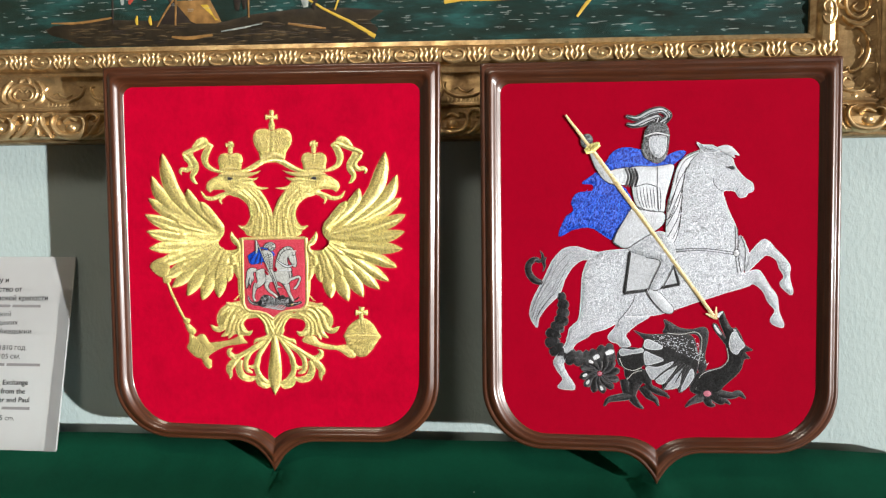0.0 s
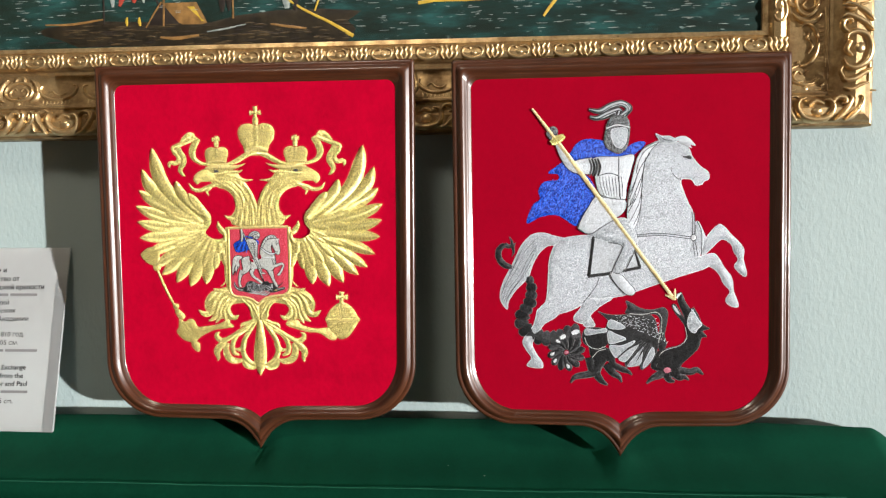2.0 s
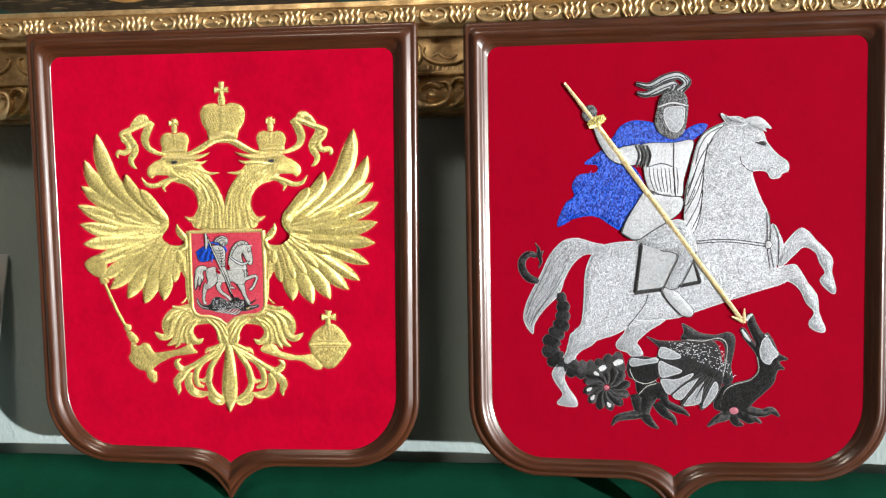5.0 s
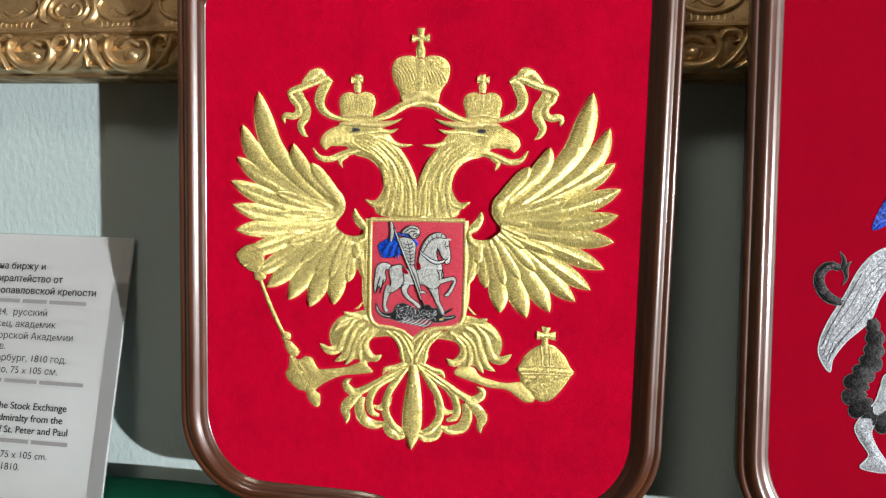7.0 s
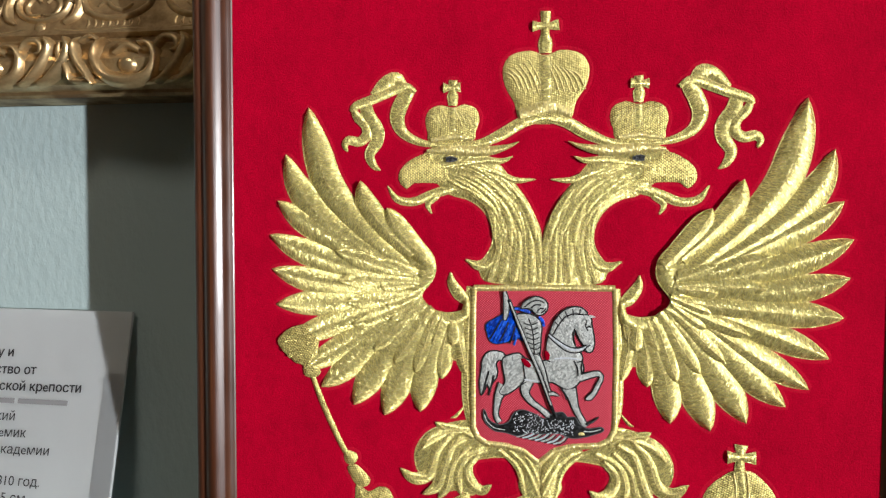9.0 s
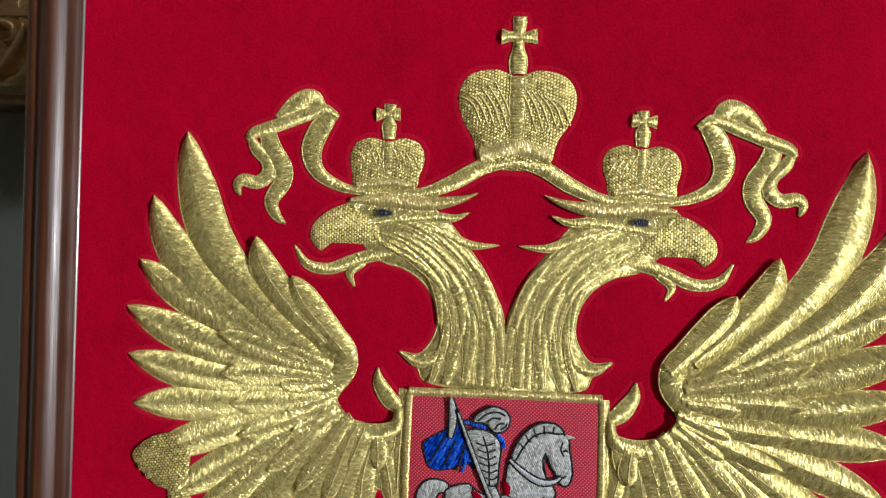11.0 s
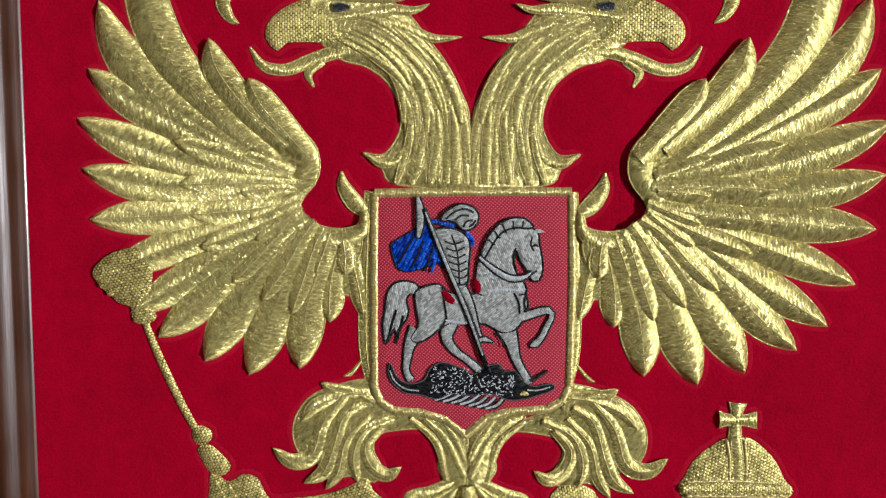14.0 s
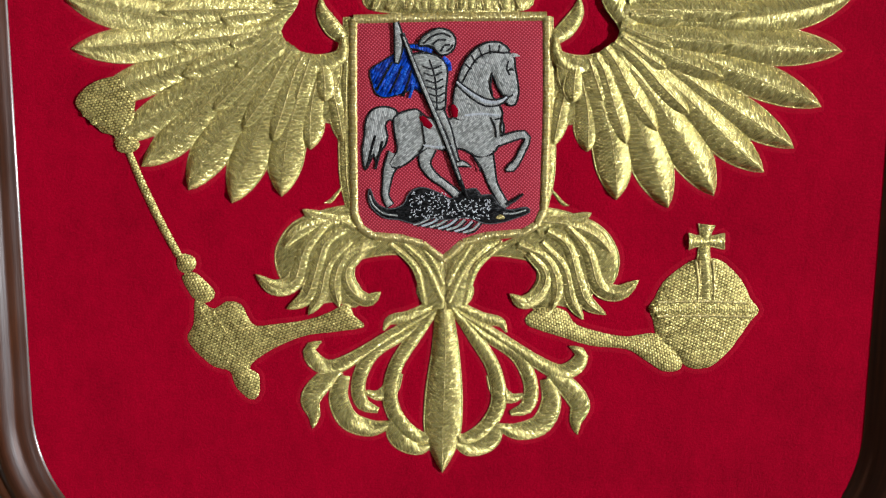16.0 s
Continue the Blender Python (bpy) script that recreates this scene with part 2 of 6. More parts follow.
def paper():
    m = material("white_card", (0.6, 0.6, 0.58), 0.55)
    k = Nodes(m)
    f = k.noise(k.coord(), 700, 3)
    g = k.noise(k.coord(), 9, 3)
    k.colour(k.mix(k.ramp(g, (0.3, (0.53, 0.56, 0.565)), (0.7, (0.57, 0.605, 0.61))), (0.43, 0.46, 0.46), k.math("MULTIPLY", f, 0.15)))
    # thin card lets some light through
    k.b.inputs["Subsurface Weight"].default_value = 0.7
    k.b.inputs["Subsurface Radius"].default_value = (1.0, 1.0, 1.0)
    k.b.inputs["Subsurface Scale"].default_value = 0.03
    return m


PAPER = paper()
CREAM = material("cream_label", (0.72, 0.66, 0.52), 0.6)
INK = material("black_print", (0.02, 0.02, 0.022), 0.6)


def plain(name, a, b, scale, rough=0.8):
    m = material(name, a, rough)
    k = Nodes(m)
    n = k.noise(k.coord(), scale, 5)
    k.colour(k.ramp(n, (0.3, a), (0.7, b)))
    k.bump(n, 0.2, 0.002)
    return m


PLASTER = plain("room_plaster", (0.55, 0.52, 0.47), (0.62, 0.59, 0.54), 6)
PARQUET = plain("floor_boards", (0.20, 0.11, 0.055), (0.30, 0.17, 0.085), 12, 0.45)
LAMP_GLASS = material("lamp_diffuser", (0.9, 0.88, 0.82), 0.4)
LAMP_GLASS.node_tree.nodes["Principled BSDF"].inputs["Emission Color"].default_value = (1, 0.86, 0.68, 1)
LAMP_GLASS.node_tree.nodes["Principled BSDF"].inputs["Emission Strength"].default_value = 4.0


# ---- mesh tools ----
from mathutils.geometry import delaunay_2d_cdt


def link_mesh(name, verts, faces, mat, parent=None, label="", smooth=True, uvs=None):
    me = bpy.data.meshes.new(name)
    me.from_pydata([tuple(v) for v in verts], [], [tuple(f) for f in faces])
    if smooth:
        me.polygons.foreach_set("use_smooth", [True] * len(me.polygons))
    if uvs is not None:
        layer = me.uv_layers.new(name="UVMap")
        idx = np.empty(len(me.loops), dtype=np.int32)
        me.loops.foreach_get("vertex_index", idx)
        layer.data.foreach_set("uv", np.asarray(uvs, dtype=np.float32)[idx].ravel())
    me.materials.append(mat)
    me.update()
    ob = new(name, me)
    if parent is not None:
        ob.parent = parent
    if label:
        tagged(ob, label)
    return ob


def part(name, bm, mat, parent, label="", smooth=False):
    me = bpy.data.meshes.new(name)
    bm.to_mesh(me)
    bm.free()
    if smooth:
        me.polygons.foreach_set("use_smooth", [True] * len(me.polygons))
    me.materials.append(mat)
    ob = new(name, me)
    ob.parent = parent
    if label:
        tagged(ob, label)
    return ob


def box(bm, x0, x1, y0, y1, z0, z1, bevel=0.0):
    r = bmesh.ops.create_cube(bm, size=1)
    bmesh.ops.transform(bm, verts=r["verts"], matrix=Matrix.Translation(((x0 + x1) / 2, (y0 + y1) / 2, (z0 + z1) / 2)) @ Matrix.Diagonal((x1 - x0, y1 - y0, z1 - z0, 1)))
    if bevel:
        bmesh.ops.bevel(bm, geom=list({e for v in r["verts"] for e in v.link_edges}), offset=bevel, segments=2, affect="EDGES", profile=0.6)
    return bm


def root(name, m, label, category, group="", kind=""):
    ob = new(name)
    ob.empty_display_size = 0.05
    ob.matrix_world = m
    return tagged(ob, label, category, group, kind)


def smooth_path(pts, n):
    """n + 1 even points of a Catmull-Rom curve through pts (any number of columns)."""
    p = np.array(pts, dtype=float)
    if len(p) == 2:
        return p[0] + (p[1] - p[0]) * np.linspace(0, 1, n + 1)[:, None]
    ext = np.vstack([2 * p[0] - p[1], p, 2 * p[-1] - p[-2]])
    out = []
    for s in np.linspace(0, len(p) - 1, max(n * 3, 30) + 1):
        i = min(int(s), len(p) - 2)
        t = s - i
        a, b, c, d = ext[i:i + 4]
        out.append(0.5 * (2 * b + (c - a) * t + (2 * a - 5 * b + 4 * c - d) * t * t + (3 * b - a - 3 * c + d) * t ** 3))
    out = np.array(out)
    run = np.concatenate([[0], np.cumsum(np.hypot(*np.diff(out[:, :2], axis=0).T))])
    want = np.linspace(0, run[-1], n + 1)
    return np.array([np.interp(want, run, out[:, k]) for k in range(out.shape[1])]).T


class Relief:
    """Raised work on an upright plane: x to the right, z up, y towards the wall; millimetres in, metres out.
    flat: how much of the height is kept. edges: for a thread, the cord stitched round its shapes and that cord's width."""

    flat, fat = 1.0, 1.0
    edges = {}
    low_rings = None

    def __init__(self):
        self.v, self.f, self.uv, self.rings, self.slots = [], [], [], [], []

    def stroke(self, pts, h=1.2, n=None, across=7, lift=0.0, skew=0.0, crease=False, shape=0.75):
        """A padded band through pts (x, z, width); skew turns its stitches; crease gives it a roof-like ridge along its middle."""
        length = sum(math.dist(a[:2], b[:2]) for a, b in zip(pts, pts[1:]))
        n = n or max(4, min(40, int(length / 2.2)))
        p = smooth_path(pts, n) * np.array([1, 1, Relief.fat])
        if crease:
            h = max(h, 0.26 * p[:, 2].max())
        tan = np.gradient(p[:, :2], axis=0)
        tan /= np.maximum(np.hypot(tan[:, 0], tan[:, 1]), 1e-9)[:, None]
        nor = np.stack([-tan[:, 1], tan[:, 0]], 1)
        run = np.concatenate([[0], np.cumsum(np.hypot(*np.diff(p[:, :2], axis=0).T))])
        base = len(self.v)
        for i in range(n + 1):
            w = max(p[i, 2], 0.12) / 2
            hh = h * min(1.0, 0.25 + w / 2.2)
            for j in range(across):
                s = -1 + 2 * j / (across - 1)
                q = p[i, :2] + nor[i] * s * w
                if crease:
                    up = hh * max(0.0, 1 - abs(s) ** 2.1)
                else:
                    up = hh * max(0.0, 1 - abs(s) ** 2.0) ** shape
                self.v.append((q[0] / 1000, -(up + lift) / 1000, q[1] / 1000))
                a = run[i] / 1000
                b = s * w / 1000
                self.uv.append((b - skew * a * 0, a + skew * (abs(b) if crease else b)))
        for i in range(n):
            for j in range(across - 1):
                a = base + i * across + j
                self.f.append((a, a + across, a + across + 1, a + 1))
        if p[:, 2].max() >= 2.2:
            w = np.maximum(p[:, 2:3], 0.12) / 2 - 0.12
            self.rings.append((np.vstack([p[:, :2] + nor * w, (p[:, :2] - nor * w)[::-1]]), lift))
        return self

    def patch(self, outline, h=1.0, edge=3.0, lift=0.0, turn=0.0, step=3.0, smooth=True):
        """A filled shape with rounded, padded edges; turn: the direction of its stitches in degrees."""
        pts = [tuple(q) for q in outline]
        if smooth:
            p = np.array(pts, dtype=float)
            ring = []
            for i in range(len(p)):
                q0, q1, q2, q3 = p[i - 1], p[i], p[(i + 1) % len(p)], p[(i + 2) % len(p)]
                k = max(2, min(8, int(np.hypot(*(q2 - q1)) / 1.6)))
                for t in np.arange(k) / k:
                    ring.append(0.5 * (2 * q1 + (q2 - q0) * t + (2 * q0 - 5 * q1 + 4 * q2 - q3) * t * t + (3 * q1 - q0 - 3 * q2 + q3) * t ** 3))
            ring = np.array(ring)
        else:
            ring = np.array(pts, dtype=float)
        ring = [Vector(q) for q in ring]
        poly = np.array([tuple(q) for q in ring])
        nxt = np.roll(poly, -1, axis=0)
        lo, hi = poly.min(0), poly.max(0)
        gx, gz = np.meshgrid(np.arange(lo[0], hi[0], step), np.arange(lo[1], hi[1], step * 0.87))
        gx = gx + (np.arange(gx.shape[0]) % 2)[:, None] * step / 2
        grid = np.stack([gx.ravel(), gz.ravel()], 1)
        ab = nxt - poly

        def away(q):
            d = q[:, None, :] - poly[None]
            t = np.clip((d * ab[None]).sum(2) / np.maximum((ab ** 2).sum(1), 1e-9)[None], 0, 1)
            return np.sqrt(((d - t[..., None] * ab[None]) ** 2).sum(2)).min(1)

        cross = (poly[None, :, 1] > grid[:, None, 1]) != (nxt[None, :, 1] > grid[:, None, 1])
        with np.errstate(divide="ignore", invalid="ignore"):
            at = ab[None, :, 0] * (grid[:, None, 1] - poly[None, :, 1]) / ab[None, :, 1] + poly[None, :, 0]
        inside = ((cross & (grid[:, None, 0] < at)).sum(1) % 2) == 1
        grid = grid[inside]
        if len(grid):
            grid = grid[away(grid) > step * 0.35]
        verts = ring + [Vector(q) for q in grid]
        m = len(ring)
        from_cdt = delaunay_2d_cdt(verts, [(i, (i + 1) % m) for i in range(m)], [list(range(m))], 1, 1e-5)
        vs, fs = from_cdt[0], from_cdt[2]
        q = np.array([tuple(v) for v in vs])
        far = away(q)
        up = h * np.sqrt(1 - (1 - np.clip(far / edge, 0, 1)) ** 2)
        base = len(self.v)
        self.rings.append((np.vstack([poly, poly[:1]]), lift))
        c, s = math.cos(radians(turn)), math.sin(radians(turn))
        for (x, z), u in zip(q, up):
            self.v.append((x / 1000, -(u + lift) / 1000, z / 1000))
            self.uv.append(((c * x + s * z) / 1000, (-s * x + c * z) / 1000))
        for f in fs:
            a, b, d = (Vector((*q[f[i]], 0)) for i in (0, 1, 2))
            order = f if (b - a).cross(d - a).z > 0 else f[::-1]
            self.f.append(tuple(base + i for i in order))
        return self

    def put(self, name, mat, parent, label=""):
        cord = Relief.edges.get(mat.name)
        slots = len(self.f)
        if cord:
            for ring, lift in self.rings:
                keep = [0]
                for i in range(1, len(ring)):
                    if math.dist(ring[i], ring[keep[-1]]) > 0.7:
                        keep.append(i)
                if len(keep) > 2:
                    Relief.lay(self, [(*ring[i], cord[1]) for i in keep], lift + 0.22)
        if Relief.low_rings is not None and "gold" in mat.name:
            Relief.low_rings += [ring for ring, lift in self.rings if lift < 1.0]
        verts = [(x, y * Relief.flat, z) for x, y, z in self.v]
        ob = link_mesh(name, verts, self.f, mat, parent, label, True, self.uv)
        if cord:
            ob.data.materials.append(cord[0])
            ob.data.polygons.foreach_set("material_index", [0] * slots + [1] * (len(self.f) - slots))
        return ob

    def lay(self, pts, lift):
        """A thin round cord straight through pts."""
        p = np.array(pts)
        tan = np.gradient(p[:, :2], axis=0)
        tan /= np.maximum(np.hypot(tan[:, 0], tan[:, 1]), 1e-9)[:, None]
        base, run = len(self.v), 0.0
        for i, (x, z, w) in enumerate(p):
            run += 0.0 if i == 0 else math.dist(p[i, :2], p[i - 1, :2])
            for s, u in ((-1, 0.0), (-0.5, 0.8), (0.5, 0.8), (1, 0.0)):
                self.v.append(((x - tan[i, 1] * s * w / 2) / 1000, -(lift + u * w * 0.55) / 1000, (z + tan[i, 0] * s * w / 2) / 1000))
                self.uv.append((s * w / 2000, run / 1000))
        for i in range(len(p) - 1):
            for j in range(3):
                q = base + i * 4 + j
                self.f.append((q, q + 4, q + 5, q + 1))


def flip(pts, twice=4.2):
    """The same points mirrored across the emblem's middle line."""
    return [(twice - q[0], *q[1:]) for q in pts]


# ---- the room ----
WALL_Y = 0.938


def slab(name, bounds, mat, label, category):
    bm = box(bmesh.new(), *bounds)
    me = bpy.data.meshes.new(name)
    bm.to_mesh(me)
    bm.free()
    me.materials.append(mat)
    return tagged(new(name, me), label, category, kind="structure")


slab("wall_north", (-2.6, 2.5, WALL_Y, WALL_Y + 0.2, 0.0, 2.8), WALL, "pale grey-blue textured wallpaper behind the painting", "wall")
slab("wall_west", (-2.8, -2.6, -3.2, WALL_Y + 0.2, 0.0, 2.8), PLASTER, "plain plastered side wall of the room", "wall")
slab("wall_south", (-2.6, 2.5, -3.4, -3.2, 0.0, 2.8), PLASTER, "plain plastered wall behind the viewer", "wall")
slab("floor", (-2.8, 2.7, -3.4, WALL_Y + 0.2, -0.1, 0.0), PARQUET, "brown boarded floor of the room", "floor")
slab("ceiling", (-2.8, 2.7, -3.4, WALL_Y + 0.2, 2.8, 2.9), PLASTER, "plain pale ceiling of the room", "ceiling")
# the wall with the window that lets the low sun in
bm = bmesh.new()
for b in ((-3.4, -2.4, 0.0, 2.8), (0.35, WALL_Y + 0.2, 0.0, 2.8), (-2.4, 0.35, 0.0, 0.868), (-2.4, 0.35, 2.4, 2.8)):
    box(bm, 2.5, 2.7, b[0], b[1], b[2], b[3])
me = bpy.data.meshes.new("wall_east")
bm.to_mesh(me)
bm.free()
me.materials.append(PLASTER)
tagged(new("wall_east", me), "plain plastered wall with a wide window opening", "wall", kind="structure")
ground = slab("ground", (-60, 60, -60, 60, -0.6, -0.5), PARQUET, "plain ground outside the window", "ground")

lamp_thing = root("ceiling_lamp", pose(-0.5, -0.6, 2.8), "square white ceiling lamp with warm light", "lamp")
part("frame", box(bmesh.new(), -0.28, 0.28, -0.28, 0.28, -0.04, 0.0, 0.005), PLASTER, lamp_thing)
part("diffuser", box(bmesh.new(), -0.26, 0.26, -0.26, 0.26, -0.05, -0.041, 0.002), LAMP_GLASS, lamp_thing)


# ---- the cloth-covered stand ----
def cloth_stand():
    """A long padded stand under green cloth: front drop, crease, slope up to a soft ridge, and a rounded right end."""
    thing = root("cloth_covered_stand", pose(0, 0, 0), "long stand draped in dark green velveteen cloth", "display stand")
    profile = [(0.772, 0.0), (0.772, 0.60), (0.774, 0.80), (0.777, 0.842), (0.781, 0.856), (0.788, 0.8625), (0.80, 0.8665), (0.82, 0.8725), (0.84, 0.8785), (0.858, 0.8845),
               (0.872, 0.8915), (0.885, 0.9005), (0.895, 0.9075), (0.903, 0.9115), (0.911, 0.912), (0.919, 0.9085), (0.925, 0.899), (0.928, 0.88), (0.929, 0.6), (0.929, 0.0)]
    xs = np.concatenate([np.linspace(-1.3, -0.75, 8), np.linspace(-0.74, 0.40, 150), np.linspace(0.405, 0.575, 40)])
    p = smooth_path(profile, 84)
    verts, faces, uvs = [], [], []
    tips = ((-0.2712, 0.861, 0.0045), (0.1665, 0.8412, -0.0075))
    for x in xs:
        e = max(0.0, (x - 0.36) / 0.175)
        drop = 0.006 * e + 0.060 * max(0.0, e - 0.66) ** 1.6 / 0.178
        for y, z in p:
            up = z
            if z > 0.7:
                up -= drop * min(1, (z - 0.7) / 0.18)
                up += 0.0012 * noise.noise((x * 9, y * 14, z * 6)) + 0.0007 * noise.noise((x * 31, y * 22, 3))
                for tx, ty, sunk in tips:
                    dx, dy = x - tx, y - ty
                    up -= sunk * math.exp(-(dx / 0.016) ** 2 - (dy / 0.016) ** 2)
                    up -= 0.0016 * math.exp(-((dx + 0.25 * dy) / 0.005) ** 2) * math.exp(-((dy + 0.02) / 0.022) ** 2)
                    up += 0.0014 * math.exp(-((dx - 0.012 + 0.4 * dy) / 0.008) ** 2) * math.exp(-((dy + 0.015) / 0.03) ** 2)
            back = 0.005 * noise.noise((x * 5, z * 1.5, 7)) if z < 0.84 else 0.0
            verts.append((x, y + back * min(1, (0.84 - z) * 8), up))
            uvs.append((x, z))
    n = len(p)
    for i in range(len(xs) - 1):
        for j in range(n - 1):
            a = i * n + j
            faces.append((a, a + n, a + n + 1, a + 1))
    end = [(len(xs) - 1) * n + j for j in range(n)]
    faces.append(end)
    faces.append([j for j in range(n)][::-1])
    link_mesh("cloth", verts, faces, GREEN, thing)
    # the pressed seam that runs along the front edge
    link_mesh("seam", *bar_along([(x, 0.7868, 0.8637 + 0.0012 * noise.noise((x * 9, 0.787 * 14, 0.862 * 6)) + 0.0007 * noise.noise((x * 31, 0.787 * 22, 3))) for x in np.linspace(-0.74, 0.40, 120)], 0.0005), GREEN_SEAM, thing, "pressed seam along the front edge")
    return thing


def bar_along(pts, r, k=6):
    verts, faces = [], []
    pts = [Vector(q) for q in pts]
    for i, q in enumerate(pts):
        t = (pts[min(i + 1, len(pts) - 1)] - pts[max(i - 1, 0)]).normalized()
        side = t.cross(Vector((0, 0, 1)))
        side = side.normalized() if side.length > 1e-6 else Vector((1, 0, 0))
        up = side.cross(t)
        for j in range(k):
            a = 2 * math.pi * j / k
            verts.append(q + side * (r * math.cos(a)) + up * (r * math.sin(a)))
    for i in range(len(pts) - 1):
        for j in range(k):
            faces.append((i * k + j, i * k + (j + 1) % k, (i + 1) * k + (j + 1) % k, (i + 1) * k + j))
    faces.append(list(range(k))[::-1])
    faces.append([(len(pts) - 1) * k + j for j in range(k)])
    return verts, faces


cloth_stand()
label_card = root("small_label", pose(0.052, 0.768, 0.792, -4, 0, 0.5), "small cream paper label on the green cloth's front", "label")
part("paper", box(bmesh.new(), -0.055, 0.055, -0.0006, 0.0006, -0.05, 0.047, 0.0002), CREAM, label_card)
for i, (fx, fy) in enumerate(((0.0, 0.0), (0.066, -0.016))):
    lint = Relief().stroke([(-0.6, 0, 0.5), (0.2, 0.3, 0.8), (0.8, 0.1, 0.3)], 0.5, 6, 5).put("lint", PAPER, None)
    lint.matrix_world = pose(-0.035 + fx * 0.65, 0.8295 + fy, 0.8765 + 0.38 * fy, -60, 0, 20 * i)
    tagged(lint, "tiny white fleck of lint on green cloth", "lint", "lint flecks")


# ---- the painting and its carved frame ----
CX0, CX1, CZ0, CZ1 = -0.710, 0.3405, 1.390, 2.14  # the canvas
FRAME = [(0.0, 0.030), (0.001, 0.034), (0.0065, 0.036), (0.0075, 0.033), (0.009, 0.034), (0.013, 0.040), (0.020, 0.043), (0.026, 0.041), (0.0285, 0.034), (0.030, 0.026),
         (0.033, 0.024), (0.036, 0.0255), (0.045, 0.027), (0.060, 0.031), (0.073, 0.036), (0.0765, 0.038), (0.079, 0.034), (0.0815, 0.036), (0.088, 0.045), (0.096, 0.051), (0.104, 0.050),
         (0.110, 0.043), (0.1125, 0.034), (0.1145, 0.033), (0.116, 0.030), (0.116, 0.001)]


def broad(d):
    """The right member's outer roll is broader than the lower one's."""
    return d + 0.42 * max(0.0, d - 0.079)


def frame_member(name, a, b, out, parent, label, lo, hi, mat, mitre):
    """A length of frame moulding from a to b (x, z), spreading towards out, between two steps of its profile."""
    rows = [q for q in FRAME if lo - 1e-9 <= q[0] <= hi + 1e-9]
    verts, faces = [], []
    ax, bx = Vector(a), Vector(b)
    along = (bx - ax).normalized()
    n = 60
    for i in range(n + 1):
        for d, h in rows:
            end = broad(d) if along.x > 0.5 else d
            p = (ax - along * d * mitre[0]).lerp(bx + along * end * mitre[1], i / n) + Vector(out) * (broad(d) if out[0] > 0 else d)
            w = 0.0004 * noise.noise((p.x * 25, p.y * 25, d * 60))
            verts.append((p.x, WALL_Y - h - w, p.y))
    k = len(rows)
    for i in range(n):
        for j in range(k - 1):
            q = i * k + j
            faces.append((q, q + k, q + k + 1, q + 1) if (along.x * out[1] - along.y * out[0]) > 0 else (q, q + 1, q + k + 1, q + k))
    return link_mesh(name, verts, faces, mat, parent, label, False)


picture_frame = root("picture_frame", pose(0, 0, 0), "wide carved gilt picture frame with scrolled leaf ornament", "picture frame")
for side, a, b, out in (("lower", (CX0, CZ0), (CX1, CZ0), (0, -1)), ("right", (CX1, CZ0), (CX1, CZ1), (1, 0)), ("upper", (CX0, CZ1), (CX1, CZ1), (0, 1)), ("left", (CX0, CZ0), (CX0, CZ1), (-1, 0))):
    frame_member("inner_liner", a, b, out, picture_frame, "smooth inner gilt slip", 0.0, 0.0075, GILT, (1, 1))
    frame_member("carved_strip", a, b, out, picture_frame, "narrow strip of carved gilt leaves", 0.0075, 0.0285, GILT, (1, 1))
    frame_member("ornament_band", a, b, out, picture_frame, "dull bronze band with low scrolls", 0.0285, 0.079, GILT_DARK, (1, 1))
    frame_member("outer_moulding", a, b, out, picture_frame, "bold outer gilt moulding", 0.079, 0.1125, GILT, (1, 1))
    frame_member("outer_lip", a, b, out, picture_frame, "thin dark outer lip", 0.1125, 0.116, GILT_DARK, (1, 1))


def canvas_paint():
    m = material("oil_paint", (0.03, 0.07, 0.07), 0.45)
    k = Nodes(m)
    k.b.inputs["Specular IOR Level"].default_value = 0.2
    o = k.coord()
    sep = k.n("SeparateXYZ")
    k.link(o, sep.inputs[0])
    water = k.noise(k.coord(scale=(14, 1, 60)), 1.0, 5, 0.6)
    cloud = k.noise(k.coord(scale=(3, 1, 5)), 1.0, 4)
    weave = k.n("TexChecker", Scale=900.0)
    k.link(o, weave.inputs["Vector"])
    sea = k.ramp(water, (0.36, (0.0015, 0.005, 0.006)), (0.52, (0.004, 0.026, 0.027)), (0.72, (0.018, 0.11, 0.11)))
    sea = k.mix(sea, (0.02, 0.035, 0.02), k.math("MULTIPLY", cloud, 0.7))
    glint = k.noise(k.coord(scale=(60, 1, 260)), 1.0, 2)
    sea = k.mix(sea, k.mix((0.30, 0.38, 0.36), sea, 0.3), k.ramp(glint, (0.66, (0, 0, 0)), (0.74, (1, 1, 1))))
    sky_c = k.ramp(cloud, (0.3, (0.16, 0.22, 0.26)), (0.7, (0.42, 0.44, 0.40)))
    high = k.n("MapRange")
    for i, v in enumerate((0.30, 0.36)):
        high.inputs[i + 1].default_value = v
    k.link(sep.outputs[2], high.inputs[0])
    k.colour(k.mix(sea, sky_c, high.outputs[0]))
    k.bump(k.math("ADD", water, k.math("MULTIPLY", weave.outputs["Fac"], 0.25)), 0.5, 0.0012)
    return m


